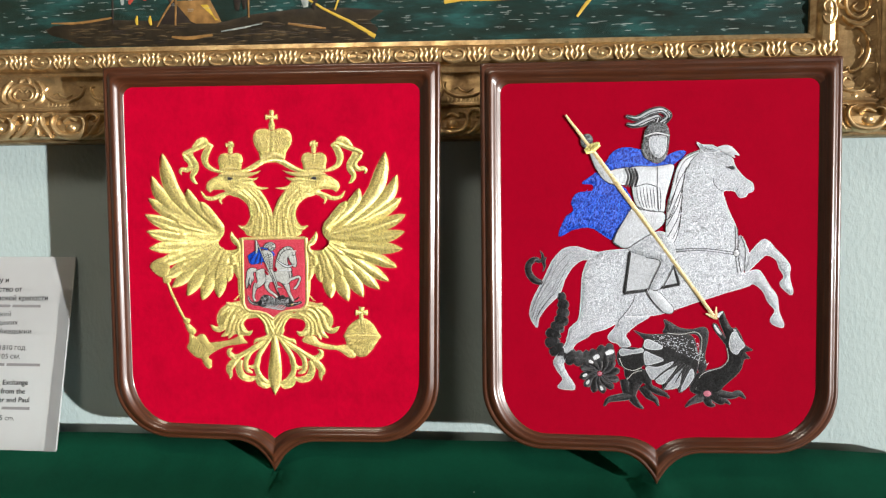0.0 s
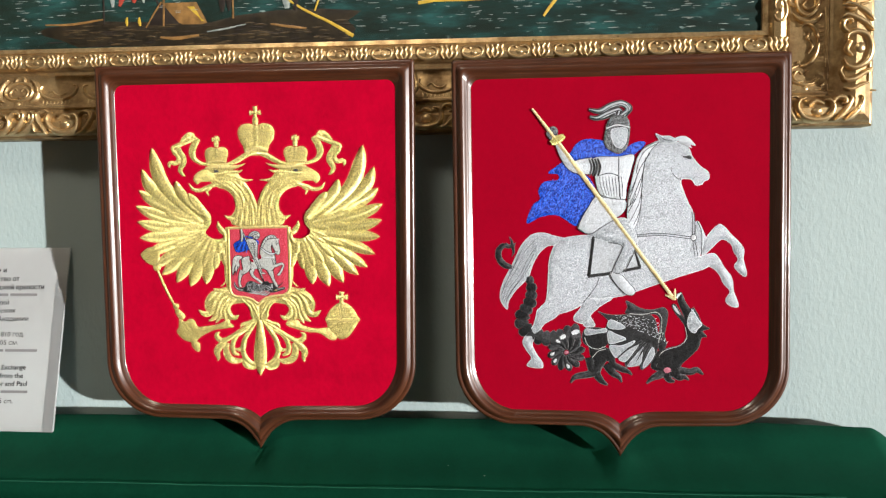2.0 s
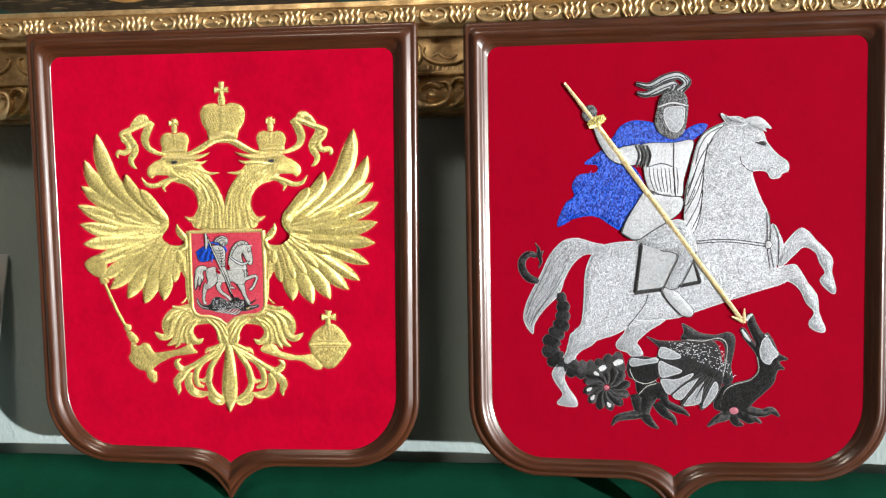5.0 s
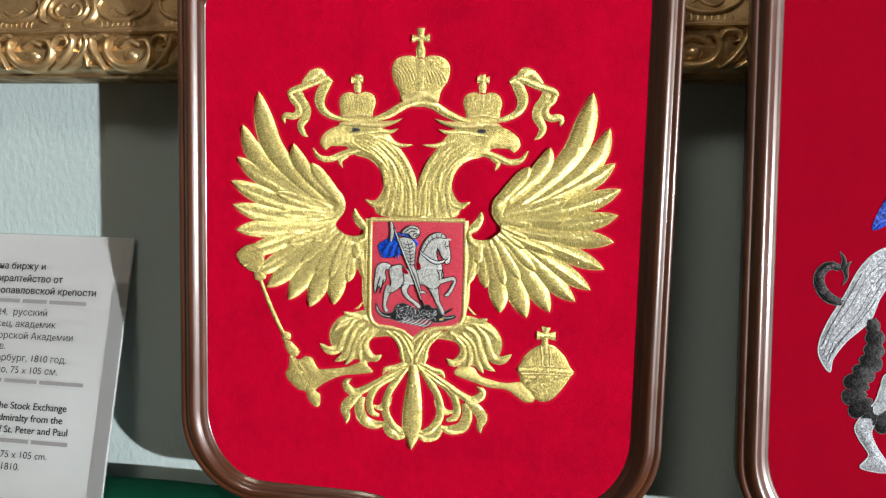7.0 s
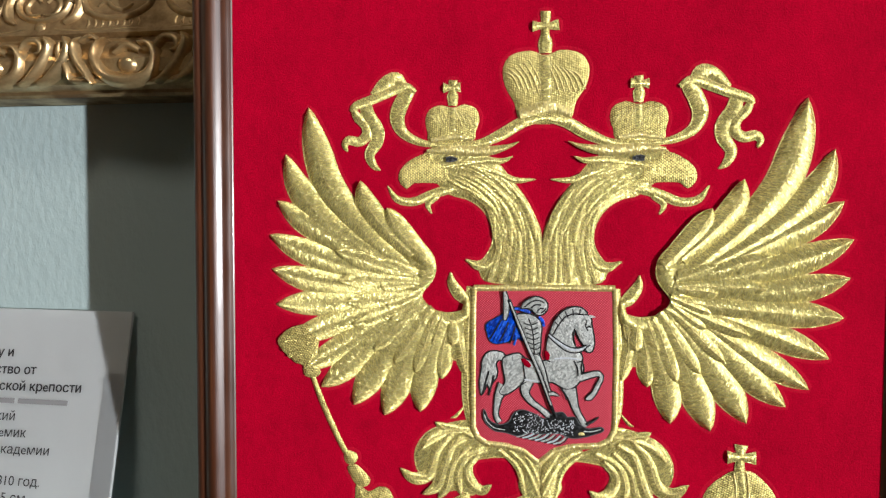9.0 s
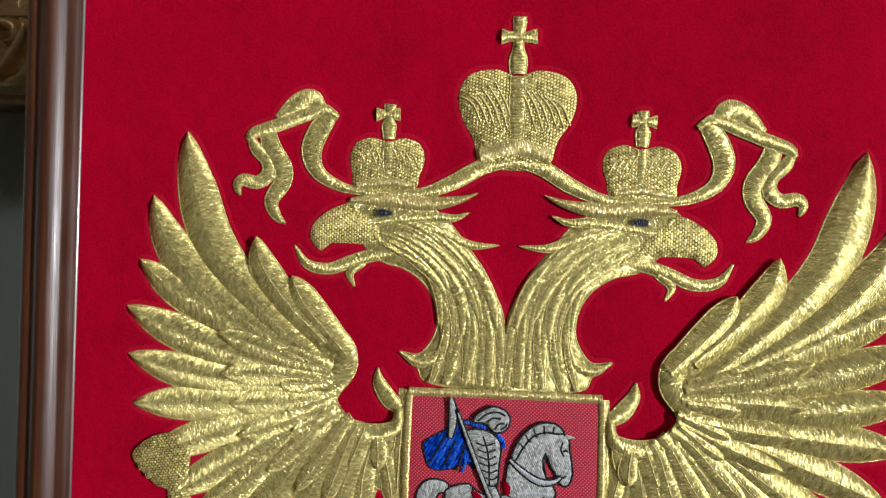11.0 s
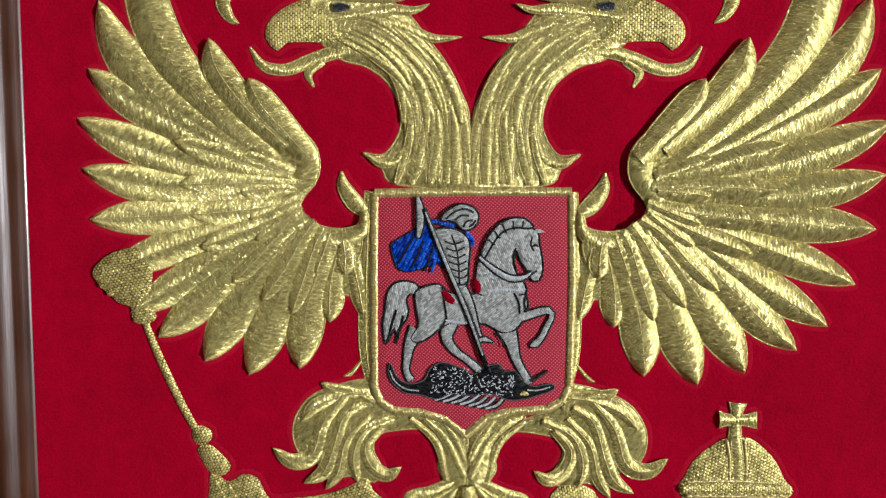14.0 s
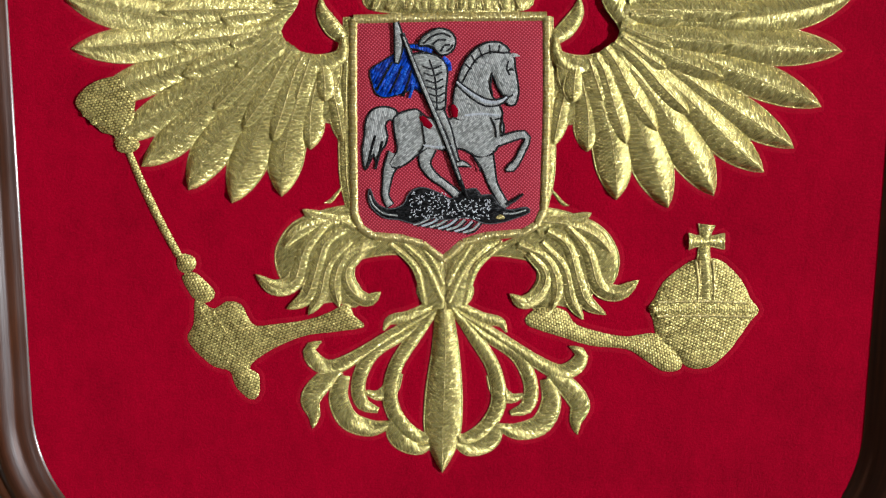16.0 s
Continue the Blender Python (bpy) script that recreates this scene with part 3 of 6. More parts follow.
OIL_SHORE = plain("oil_paint_earth", (0.006, 0.005, 0.003), (0.032, 0.023, 0.012), 60, 0.4)
OIL_OCHRE = plain("oil_paint_ochre", (0.13, 0.07, 0.022), (0.30, 0.16, 0.05), 90, 0.4)
OIL_DARK = plain("oil_paint_umber", (0.012, 0.009, 0.008), (0.03, 0.022, 0.016), 90, 0.4)
OIL_WHITE = plain("oil_paint_pale", (0.15, 0.19, 0.185), (0.34, 0.37, 0.34), 200, 0.4)
OIL_YELLOW = plain("oil_paint_yellow", (0.40, 0.26, 0.02), (0.60, 0.42, 0.06), 90, 0.4)
OIL_RED = plain("oil_paint_red", (0.28, 0.03, 0.02), (0.40, 0.07, 0.04), 90, 0.4)
painting = root("painting", pose(CX1, WALL_Y - 0.031, CZ0), "oil painting of dark teal harbour water, boats and shore", "painting")
bm = box(bmesh.new(), CX0 - CX1 - 0.002, 0.002, 0.0, 0.018, -0.002, CZ1 - CZ0 + 0.002)
part("canvas", bm, canvas_paint(), painting)
rnd = random.Random(4)


def daub(name, pts, mat, h=0.4, label=""):
    return Relief().patch(pts, h, 1.5, 0.05, 0, 6.0, False).put(name, mat, painting, label)


def dab(name, pts, mat, h=0.35, label=""):
    return Relief().stroke(pts, h, 6, 5, 0.75).put(name, mat, painting, label)


# ---- heraldic plaques ----
def plaque_outlines():
    """Outer and inner outline of the shield-shaped frame, point for point, clockwise from the middle of the top; millimetres above the tip."""

    def right_half(w, top, rc, side_z, rx, ry, flat_x, flat_z, c1, c2, tip):
        out = [(x, top) for x in np.linspace(0, w - rc, 9)]
        out += [(w - rc + rc * math.sin(a), top - rc + rc * math.cos(a)) for a in np.linspace(0, math.pi / 2, 8)[1:]]
        out += [(w, z) for z in np.linspace(top - rc, side_z, 12)[1:]]
        out += [(w - rx + rx * math.cos(a), side_z - ry * math.sin(a)) for a in np.linspace(0, math.pi / 2, 16)[1:]]
        out += [(w - rx + (flat_x - w + rx) * t, side_z - ry + (flat_z - side_z + ry) * t) for t in np.linspace(0, 1, 7)[1:]]
        for t in np.linspace(0, 1, 15)[1:]:
            a, b, c, d = (1 - t) ** 3, 3 * t * (1 - t) ** 2, 3 * t * t * (1 - t), t ** 3
            out.append((a * flat_x + b * c1[0] + c * c2[0], a * flat_z + b * c1[1] + c * c2[1] + d * tip))
        return out

    outer = right_half(197, 473, 3, 108, 72, 71, 48, 36, (20, 34), (8, 14), 0)
    inner = right_half(174, 450, 11, 114, 52, 60, 44, 53, (18, 52), (8, 45), 38)
    narrow = lambda h: [(x * (1 - 0.012 * min(1, max(0, (450 - z) / 340))), z) for x, z in h]  # the sides draw in a little downwards
    close = lambda h: narrow(h) + [(-x, z) for x, z in narrow(h)[-2:0:-1]]
    return np.array(close(outer)), np.array(close(inner))


# across the frame: share of the way from the outer to the inner outline, and height towards the viewer (mm)
MOULDING = [(0.0, -6.5), (0.0, 2.4), (0.03, 3.4), (0.10, 4.2), (0.17, 4.2), (0.22, 3.6), (0.26, 3.9), (0.34, 5.6), (0.44, 7.0), (0.52, 7.2), (0.60, 6.3), (0.68, 4.8), (0.74, 3.5),
            (0.78, 2.9), (0.83, 2.7), (0.90, 1.5), (0.96, 0.7), (1.0, 0.2), (1.03, -2.0)]


def heraldic_plaque(m, label, cloth):
    thing = root("heraldic_plaque", m, label, "plaque", "shield-shaped plaques")
    outer, inner = plaque_outlines()
    verts, faces, uvs = [], [], []
    k = len(MOULDING)
    run = np.concatenate([[0], np.cumsum(np.hypot(*np.diff(outer, axis=0).T))]) / 1000
    for (o, i, r) in zip(outer, inner, run):
        for s, h in MOULDING:
            q = o + (i - o) * s
            verts.append((q[0] / 1000, -h / 1000, q[1] / 1000))
            uvs.append((r, s * 0.03))
    n = len(outer)
    for a in range(n):
        b = (a + 1) % n
        for j in range(k - 1):
            faces.append((a * k + j, b * k + j, b * k + j + 1, a * k + j + 1))
    faces.append([a * k for a in range(n)][::-1])
    link_mesh("frame", verts, faces, WOOD, thing, "moulded lacquered walnut frame", True, uvs)
    flat = Relief()
    flat.patch(inner + (inner - np.array([0, 260])) * 0.012, 0.0, 1.0, 0.0, 0, 14.0, False)
    flat.put("velvet_panel", cloth, thing, "plain red velvet ground")
    return thing


eagle_plaque = heraldic_plaque(pose(-0.2712, 0.8613, 0.884), "walnut shield plaque with gold two-headed eagle on red velvet", RED_VELVET)
rider_plaque = heraldic_plaque(pose(0.1665, 0.8412, 0.8877, -2.4, -0.18, -0.1) @ Matrix.Scale(0.988, 4), "walnut shield plaque with silver horse and rider over black dragon", RED_SMOOTH)


# ---- the painted scene on the canvas ----
daub("shore", [(-907.5, 21.9), (-896, 27.2), (-862.4, 29.2), (-820.9, 33), (-744.8, 29.6), (-679.7, 27.8), (-643.6, 35.8), (-586.6, 41.1), (-530.2, 40.9), (-484.9, 36.9), (-502.5, 25.2), (-492.1, 15.4), (-502.9, -0.7), (-673.2, -0.7), (-856.1, 0.9), (-878.1, 9.9), (-900.2, 16.1)], OIL_SHORE, 0.5, "dark painted shore")
daub("tent", [(-742.6, 53.7), (-697, 53.8), (-683.3, 27.2), (-687, 23.2), (-715.9, 22.6)], OIL_OCHRE, 0.6, "ochre painted tent")
daub("tent_light", [(-718.6, 53.7), (-697.7, 53.8), (-684, 28.6), (-689.8, 26)], OIL_YELLOW, 0.75)
daub("tent_mouth", [(-742.6, 53.7), (-715.9, 22.6), (-763.2, 23.1)], OIL_DARK, 0.7)
dab("tent_pole", [(-739.2, 67.5, 2.9), (-740.6, 24.6, 2.2)], OIL_OCHRE)
dab("tent_rope", [(-742.5, 55.1, 2.2), (-753.2, 40.2, 2.2), (-763.9, 23.1, 1.5)], OIL_OCHRE)
dab("post", [(-818.8, 69.8, 2.2), (-819.6, 28, 2.2)], OIL_DARK)
dab("post", [(-754.5, 67.9, 2.9), (-744.2, 48.2, 2.2)], OIL_DARK)
dab("flame", [(-788.4, 37, 1.5), (-789.3, 31.4, 3.7), (-788.8, 25.8, 2.2)], OIL_YELLOW)
dab("flame", [(-772.3, 36.5, 1.5), (-772.5, 31, 4.4), (-771.2, 25.4, 2.2)], OIL_YELLOW)
dab("branch", [(-898.2, 30.1, 1.5), (-862.4, 29.9, 3), (-820.8, 35.1, 2.2)], OIL_OCHRE)
dab("cloth", [(-811.5, 69.6, 4.4), (-807.4, 59.8, 5.9), (-807, 50, 2.9)], OIL_WHITE)
dab("cloth", [(-794.6, 69.1, 7.3), (-794.9, 59.4, 7.3), (-798.2, 51.2, 2.9)], OIL_RED)
dab("cloth", [(-778.5, 68.6, 5.8), (-778.1, 60.3, 7.3), (-779, 54.8, 2.9)], OIL_RED)
dab("cloth", [(-769.8, 68.4, 3.6), (-767.1, 60, 4.4), (-765.1, 54.4, 1.5)], OIL_WHITE)
dab("oar", [(-589, 60.3, 2.8), (-558.3, 40.3, 2.8), (-523.5, 23, 3.5), (-495.8, 6, 4.9)], OIL_YELLOW)
dab("cloth", [(-583.3, 62.8, 8.5), (-580.6, 53.2, 9.9), (-579.5, 42.3, 5.6)], OIL_WHITE)
dab("cloth", [(-567.8, 62.4, 9.9), (-568.7, 52.9, 8.5), (-568.9, 39.2, 4.2)], OIL_DARK)
dab("cloth", [(-543.9, 61.7, 7), (-544, 54.9, 6.3), (-545.5, 49.5, 2.8)], OIL_WHITE)
dab("mooring_pole", [(-649.3, 64.8, 2.1), (-649.4, 31.8, 2.1)], OIL_OCHRE)
dab("mooring_pole", [(-535.5, 61.4, 2.1), (-544.3, 38.5, 2.1)], OIL_YELLOW)
dab("figure", [(-665.8, 65.3, 7.2), (-663.2, 52.8, 8.6), (-663.5, 40.5, 4.3)], OIL_DARK)
dab("figure", [(-655.7, 65, 7.1), (-654.6, 54, 7.1), (-654.2, 41.6, 2.9)], OIL_DARK)
dab("hull", [(-395, 55.9, 6.8), (-357.5, 50.8, 12.2), (-323.6, 51.1, 12.2), (-292.6, 52.9, 4)], OIL_DARK)
dab("gunwale", [(-413.6, 44.3, 4.1), (-391.6, 47.1, 4.1), (-344, 46.4, 3.4), (-313.5, 49.5, 3.4), (-293.3, 54.2, 2.7)], OIL_YELLOW)
dab("gunwale", [(-398.5, 49.3, 2.1), (-371.2, 47.2, 2.7), (-337.2, 46.2, 2)], OIL_YELLOW)
dab("oar", [(-236.5, 52.5, 3.3), (-249.8, 37, 4), (-259.1, 24, 2.7)], OIL_YELLOW)
dab("driftwood", [(-683.6, 16.2, 1.4), (-658.3, 19.7, 2.2), (-633.1, 24.5, 1.4)], OIL_WHITE)
dab("driftwood", [(-745.4, 10.8, 2.2), (-723.6, 8.9, 4.4), (-694.5, 12.3, 2.9)], OIL_OCHRE)
dab("driftwood", [(-601.1, 23.7, 2.1), (-579.9, 20.4, 3.5), (-555.2, 17, 2.1)], OIL_OCHRE)
OIL_EARTH = plain("oil_paint_brown", (0.03, 0.02, 0.01), (0.085, 0.058, 0.028), 120, 0.4)
rnd = random.Random(21)
x0, x1 = (-951.5, 45.6)[0], (-4.7, 19.7)[0]
for k in range(330):
    x, z = rnd.uniform(x0, x1), rnd.uniform((-460.9, 6.4)[1], (-460.2, 65.9)[1] + 12)
    if (-901.6, 72.3)[0] < x < (-491.5, 60.1)[0] and z < (-672.2, 38)[1] + 3:
        continue
    w = rnd.uniform(2, 9)
    dab("glint", [(x - w, z + rnd.uniform(-0.4, 0.4), 0.4), (x, z, rnd.uniform(0.45, 0.9)), (x + w * 0.6, z, 0.3)], OIL_WHITE, 0.25)
for k in range(130):
    x, z = rnd.uniform((-890.5, 71.9)[0], (-501.9, 60.4)[0]), rnd.uniform((-673.2, 0.7)[1], (-672.5, 26.9)[1])
    w = rnd.uniform(4, 13)
    dab("earth_stroke", [(x - w, z, 0.6), (x, z + rnd.uniform(-0.8, 0.8), rnd.uniform(1.2, 2.6)), (x + w, z + rnd.uniform(-1, 1), 0.5)], rnd.choice((OIL_DARK, OIL_SHORE, OIL_EARTH, OIL_EARTH)), 0.3)

# ---- carved ornament of the frame ----
Relief.flat, Relief.fat = 0.85, 1.2


def ball(r, x, z, rad, h, lift=0.0, tall=1.0):
    return r.patch([(x + rad * math.cos(a), z + rad * tall * math.sin(a)) for a in np.arange(8) * math.pi / 4], h, rad * 0.9, lift, 0, max(1.2, rad / 3))


def leaf_motif():
    r = Relief()
    r.stroke([(-5, 6.5, 2), (-10.5, 4, 3), (-12, -2, 3.6), (-7, -7, 3.6), (2, -7.6, 3.6), (9, -4, 3.4), (10.5, 2, 3), (6, 6, 2.6), (1, 4.5, 2)], 2.6, 26, 7)
    ball(r, 0.5, -1.5, 4.2, 2.6, 0.2, 0.8)
    ball(r, -3.5, 4.2, 1.8, 2.0, 0.4)
    for x in (15.5, 21.0, 26.5, 32.0):
        s = -1 if x > 23 else 1
        r.stroke([(x - 1.5 * s, 7.6, 2.4), (x + 0.8 * s, 3.2, 4.0), (x - 0.6 * s, -1.5, 3.8), (x + 1.0 * s, -5.5, 3.0), (x + 3.4 * s, -8.6, 1.0)], 2.7, 14, 7)
        ball(r, x - 0.5 * s, 6.6, 2.0, 2.4, 0.5)
    return r


def scroll_motif():
    r = Relief()
    r.stroke([(-13, 13, 2.5), (-19, 10, 4), (-21, 1, 6.5), (-14, -10, 8), (-1, -13, 8), (10, -9, 7), (14, 1, 6), (11, 9, 4), (5, 10, 2.5)], 8.5, 34, 9)
    ball(r, -2, -3, 6.5, 6.5, 0.5, 0.95)
    r.stroke([(13, 6, 3), (18, 13, 5), (25, 12, 5), (26, 6, 3.5), (22, 5, 2)], 6, 20, 9)
    r.stroke([(14, -15, 2), (21, -9, 6), (27, 0, 7), (31, 10, 5), (29, 15, 2)], 8, 22, 9)
    r.stroke([(24, -15, 2), (31, -10, 6.5), (38, -1, 7), (42, 9, 5), (40, 15, 2)], 7.5, 22, 9)
    r.stroke([(-22, -15, 2), (-26, -8, 5.5), (-32, 2, 6), (-33, 11, 4), (-28, 14, 2)], 7.5, 22, 9)
    r.stroke([(-19, 12, 2), (-24, 15, 3.5), (-30, 12, 3)], 5, 10, 7)
    r.stroke([(-10, 4, 3), (-3, 9, 5), (5, 5, 4)], 5, 12, 7)
    r.stroke([(-35, -12, 3), (-12, -13, 4), (14, -13, 4), (34, -10, 3)], 3.0, 24, 7)
    r.stroke([(-36, -12, 2), (-38, -4, 5), (-42, 4, 5), (-41, 12, 2)], 6, 16, 9)
    return r


def cartouche_motif():
    r = Relief()
    ring = [(17 * math.cos(a), 2 + 12.5 * math.sin(a)) for a in np.arange(13) * math.pi / 6]
    r.stroke([(x, z, 3.4) for x, z in ring], 3.6, 40, 7)
    for s in (1, -1):
        r.stroke([(s * 1, -6, 1.6), (s * 8, -6, 2.6), (s * 11, 1, 2.6), (s * 6, 7, 2.4), (s * 2, 3, 1.6)], 2.4, 22, 7)
        r.stroke([(s * 16, -13, 2), (s * 22, -8, 5), (s * 24, 2, 6), (s * 20, 12, 5), (s * 14, 18, 2)], 4.4, 22, 7)
        r.stroke([(s * 6, 15, 2), (s * 4, 20, 5), (0, 22, 4)], 3.2, 10, 7)
        r.stroke([(s * 28, 9, 2), (s * 26, 3, 3), (s * 31, -5, 3.6), (s * 43, -10, 4), (s * 57, -9, 4), (s * 68, -2, 3.4), (s * 71, 8, 2.4), (s * 66, 10, 1.5)], 3.6, 40, 7)
        r.stroke([(s * 36, -1, 1.5), (s * 41, 2, 2), (s * 45, -2, 2.4), (s * 52, -4, 2.4), (s * 58, 0, 1.6)], 2.0, 18, 5)
        for k in range(8):
            x = 30 + k * 4.6
            r.stroke([(s * x, -17.5, 1.2), (s * (x + 1.5), -14, 2.4), (s * (x + 0.6), -10.5, 1.0)], 1.4, 6, 5)
        r.stroke([(s * 10, -17, 2), (s * 30, -19, 2.4), (s * 52, -18, 2.4), (s * 74, -19, 2)], 1.8, 30, 5)
    ball(r, 0, -15, 4, 2.4)
    return r


def line_up(make, name, stretch, d, h, period, start, count, up_start, up_count, label, slope=0.0):
    """Sets copies of one carved motif along the lower member and up the right one."""
    first = make().put(name, GILT, picture_frame, label)
    wide = pose(0, 0, 0, slope) @ Matrix.Diagonal((stretch, 1, 1, 1))
    first.matrix_local = pose(start, WALL_Y - h, CZ0 - d) @ wide
    for i in range(1, count):
        o = first.copy()
        scene.collection.objects.link(o)
        o.matrix_local = pose(start - i * period, WALL_Y - h, CZ0 - d) @ wide
    for i in range(up_count):
        o = first.copy()
        scene.collection.objects.link(o)
        o.matrix_local = pose(CX1 + broad(d), WALL_Y - h, up_start + i * period, 0, -90, 0) @ wide @ Matrix.Diagonal((1, 1, broad(d) / d + (0.12 if d > 0.079 else 0.0), 1))


line_up(leaf_motif, "leaf_motif", 1.1, 0.0185, 0.0415, 0.0561, 0.3314, 19, CZ0 + 0.022, 13, "carved gilt leaf and scroll")
line_up(scroll_motif, "scroll_motif", 1.18, 0.0965, 0.0475, 0.0927, 0.4029, 13, 1.3654, 8, "bold carved gilt scroll")
line_up(cartouche_motif, "cartouche", 1.1, 0.0565, 0.0305, 0.165, 0.3921, 7, CZ0 + 0.035, 5, "low carved cartouche with scrolls", -15.8)

Relief.flat, Relief.fat = 1.0, 1.0

# ---- the explanatory card ----
card = root("text_card", pose(-0.6265, 0.8760, 0.8895, -13.5, 0, 0), "white printed text card leaning on the wall", "card")
bm = box(bmesh.new(), -0.095, 0.0745, -0.0012, 0.0012, -0.001, 0.2475, 0.0004)
part("panel", bm, PAPER, card)
part("sheet", box(bmesh.new(), 0.0595, 0.0738, -0.00135, -0.0010, 0.0015, 0.205, 0.0001), PAPER, card, "narrow folded edge of the card")


def printed(text, end, z, size=0.0089, bold=False, squeeze=1.0):
    data = bpy.data.curves.new("print_line", "FONT")
    data.body, data.size, data.align_x = text.replace("\u0435", "e"), size, "RIGHT"
    data.extrude = 0.00002
    tmp = bpy.data.objects.new("tmp", data)
    me = bpy.data.meshes.new_from_object(tmp)
    bpy.data.objects.remove(tmp)
    bpy.data.curves.remove(data)
    me.name = "print_line"
    me.materials.clear()
    me.materials.append(INK)
    ob = new("print_line", me)
    ob.parent = card
    ob.matrix_local = pose(end / 1000, -0.0015, z / 1000, 90, -0.5, 0) @ Matrix.Diagonal((squeeze, 1, 1, 1))
    return ob


def bar(x0, x1, z, h):
    return part("print_bar", box(bmesh.new(), x0 / 1000, x1 / 1000, -0.0016, -0.0012, z / 1000, (z + h) / 1000), INK_GREY, card)


INK_GREY = material("grey_print", (0.22, 0.22, 0.225), 0.6)
for text, end, z, bold in (("Вид на биржу и", -11.2, 214, True), ("Адмиралтейство от", 7.7, 202.2, True), ("Петропавловской крепости", 44.2, 191.2, True), ("1824,  русский", -3, 170.4, False), ("живописец, академик", 7, 159.5, False), ("Императорской Академии", 26.5, 148.6, False),
                           ("художеств.", -41.3, 138, False), ("Санкт-Петербург, 1810 год.", 22.6, 128.0, False), ("Холст, масло, 75 x 105 см.", 15.5, 117.0, False), ("The Stock Exchange", 29.5, 84.7, True), ("and Admiralty from the", 26.9, 73.8, True), ("of St. Peter and Paul", 33.7, 63.3, True),
                           ("oil on canvas, 75 x 105 cm.", 16.4, 41, False), ("St. Petersburg, 1810.", -9.8, 30, False)):
    printed(text, end, z, 0.0089, bold, 1.02)
    if bold:
        for k, (dx, dz) in enumerate(((-0.3, 0.0), (-0.15, 0.12), (-0.15, -0.12))):
            printed(text, end + dx, z + dz, 0.0089, bold, 1.02).location.y -= 0.00004 * (k + 1)
for x0, x1, z in ((-80, -34, 181), (-31, -6, 181), (-3, 34.6, 181), (-60, -41, 106.8), (-38, -5, 106.8), (-2, 42.1, 106.8), (-60, -5, 53), (-2, 34.5, 53)):
    bar(x0, x1, z + 1.0, 3.4)


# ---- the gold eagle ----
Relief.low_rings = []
Relief.flat, Relief.edges = 0.58, CORDS


def feather(name, pts, parent, h=1.7, lift=0.0, mat=None, label=""):
    """A padded feather from its root to its pointed tip, given as (x, z, width) with the widest width last but one."""
    r = Relief()
    r.stroke(pts, h, 26, 11, lift, 0.42, True)
    mid_line = smooth_path(pts, 16)
    if mid_line[:, 2].max() > 5:
        r.rings.append((mid_line[:-1, :2], lift + 0.235 * mid_line[:, 2].max()))
    ob = r.put(name, mat or GOLD, parent, label)
    return ob


def plume(tip, *spine, width):
    """A feather's line from root to tip with its widths: a leaf-shaped point that swells, then narrows slowly to the root."""
    p = smooth_path([tip, *spine], 24)
    out = []
    for i, (x, z) in enumerate(p):
        s = i / 24
        swell = (1 - (1 - min(s / 0.32, 1.0)) ** 2.0) ** 0.82
        out.append((x, z, max(0.1, width * swell * (1 - 0.32 * max(0.0, s - 0.45) / 0.55))))
    return out[::-1]


PRIMARIES = [
    (((-128.5, 373), (-124.9, 353.4), (-115.5, 327.2), (-95.2, 303.5), (-72.5, 284.3)), 15.5), (((-141.8, 346.9), (-135.3, 330), (-120.2, 311.6), (-97.3, 295.7), (-71.3, 282.2)), 14.5),
    (((-146.6, 320.9), (-133.9, 311.2), (-115.6, 301.8), (-95, 291.3), (-70.2, 281.1)), 13.5), (((-151.5, 301.8), (-136, 294.5), (-115.3, 287.3), (-92.6, 281.4), (-70.1, 277.8)), 13),
    (((-150.2, 282.4), (-133.5, 277.8), (-112.9, 274.5), (-90.2, 273.7), (-70, 274.5)), 12.5), (((-147.7, 262.2), (-131.1, 263.3), (-110.5, 264.7), (-90.1, 267.7), (-69.9, 271.2)), 12.5),
]
PRIMARIES += [
    (((-141.2, 241.4), (-124, 248.4), (-103.5, 256), (-85.5, 262.8), (-67.6, 267.9)), 12), (((-131.8, 225.4), (-116.9, 234.5), (-98.8, 245.5), (-80.9, 257.4), (-65.4, 265.8)), 12),
    (((-120.8, 216), (-108.7, 225.8), (-94.1, 240), (-76.4, 255.4), (-60.9, 263.8)), 13), (((-102, 206.7), (-93.8, 220.4), (-84.5, 233.7), (-71.8, 251.1), (-58.6, 262.3)), 14.5),
    (((-84.4, 201.7), (-78.3, 216.7), (-73.2, 229.8), (-65, 246.9), (-54.1, 260.2)), 14.5), (((-64.1, 204.6), (-62.8, 217.5), (-60.2, 231.5), (-55.5, 245.1), (-49.6, 258.2)), 13.5),
    (((-52.1, 223.4), (-52, 235.2), (-50.4, 245.3), (-47.7, 254.3)), 10), (((-38.6, 225.4), (-40.9, 237.9), (-43.2, 247.8), (-43.8, 256.7)), 7)]
COVERTS = [
    (((-98.4, 332), (-94.8, 320), (-84.1, 306), (-68.1, 291.1)), 11), (((-83.1, 317), (-77.8, 306.6), (-68.7, 296.6), (-59.6, 287)), 12),
    (((-112.7, 293.2), (-97.2, 288.6), (-81.4, 283.6), (-66.8, 281.2)), 10.5), (((-111.1, 276.3), (-94.8, 276.9), (-76.8, 277.1), (-64.5, 276.9)), 10), (((-107.3, 264.6), (-92.3, 265.9), (-74.4, 268.3), (-63.2, 271)), 9.5),
]
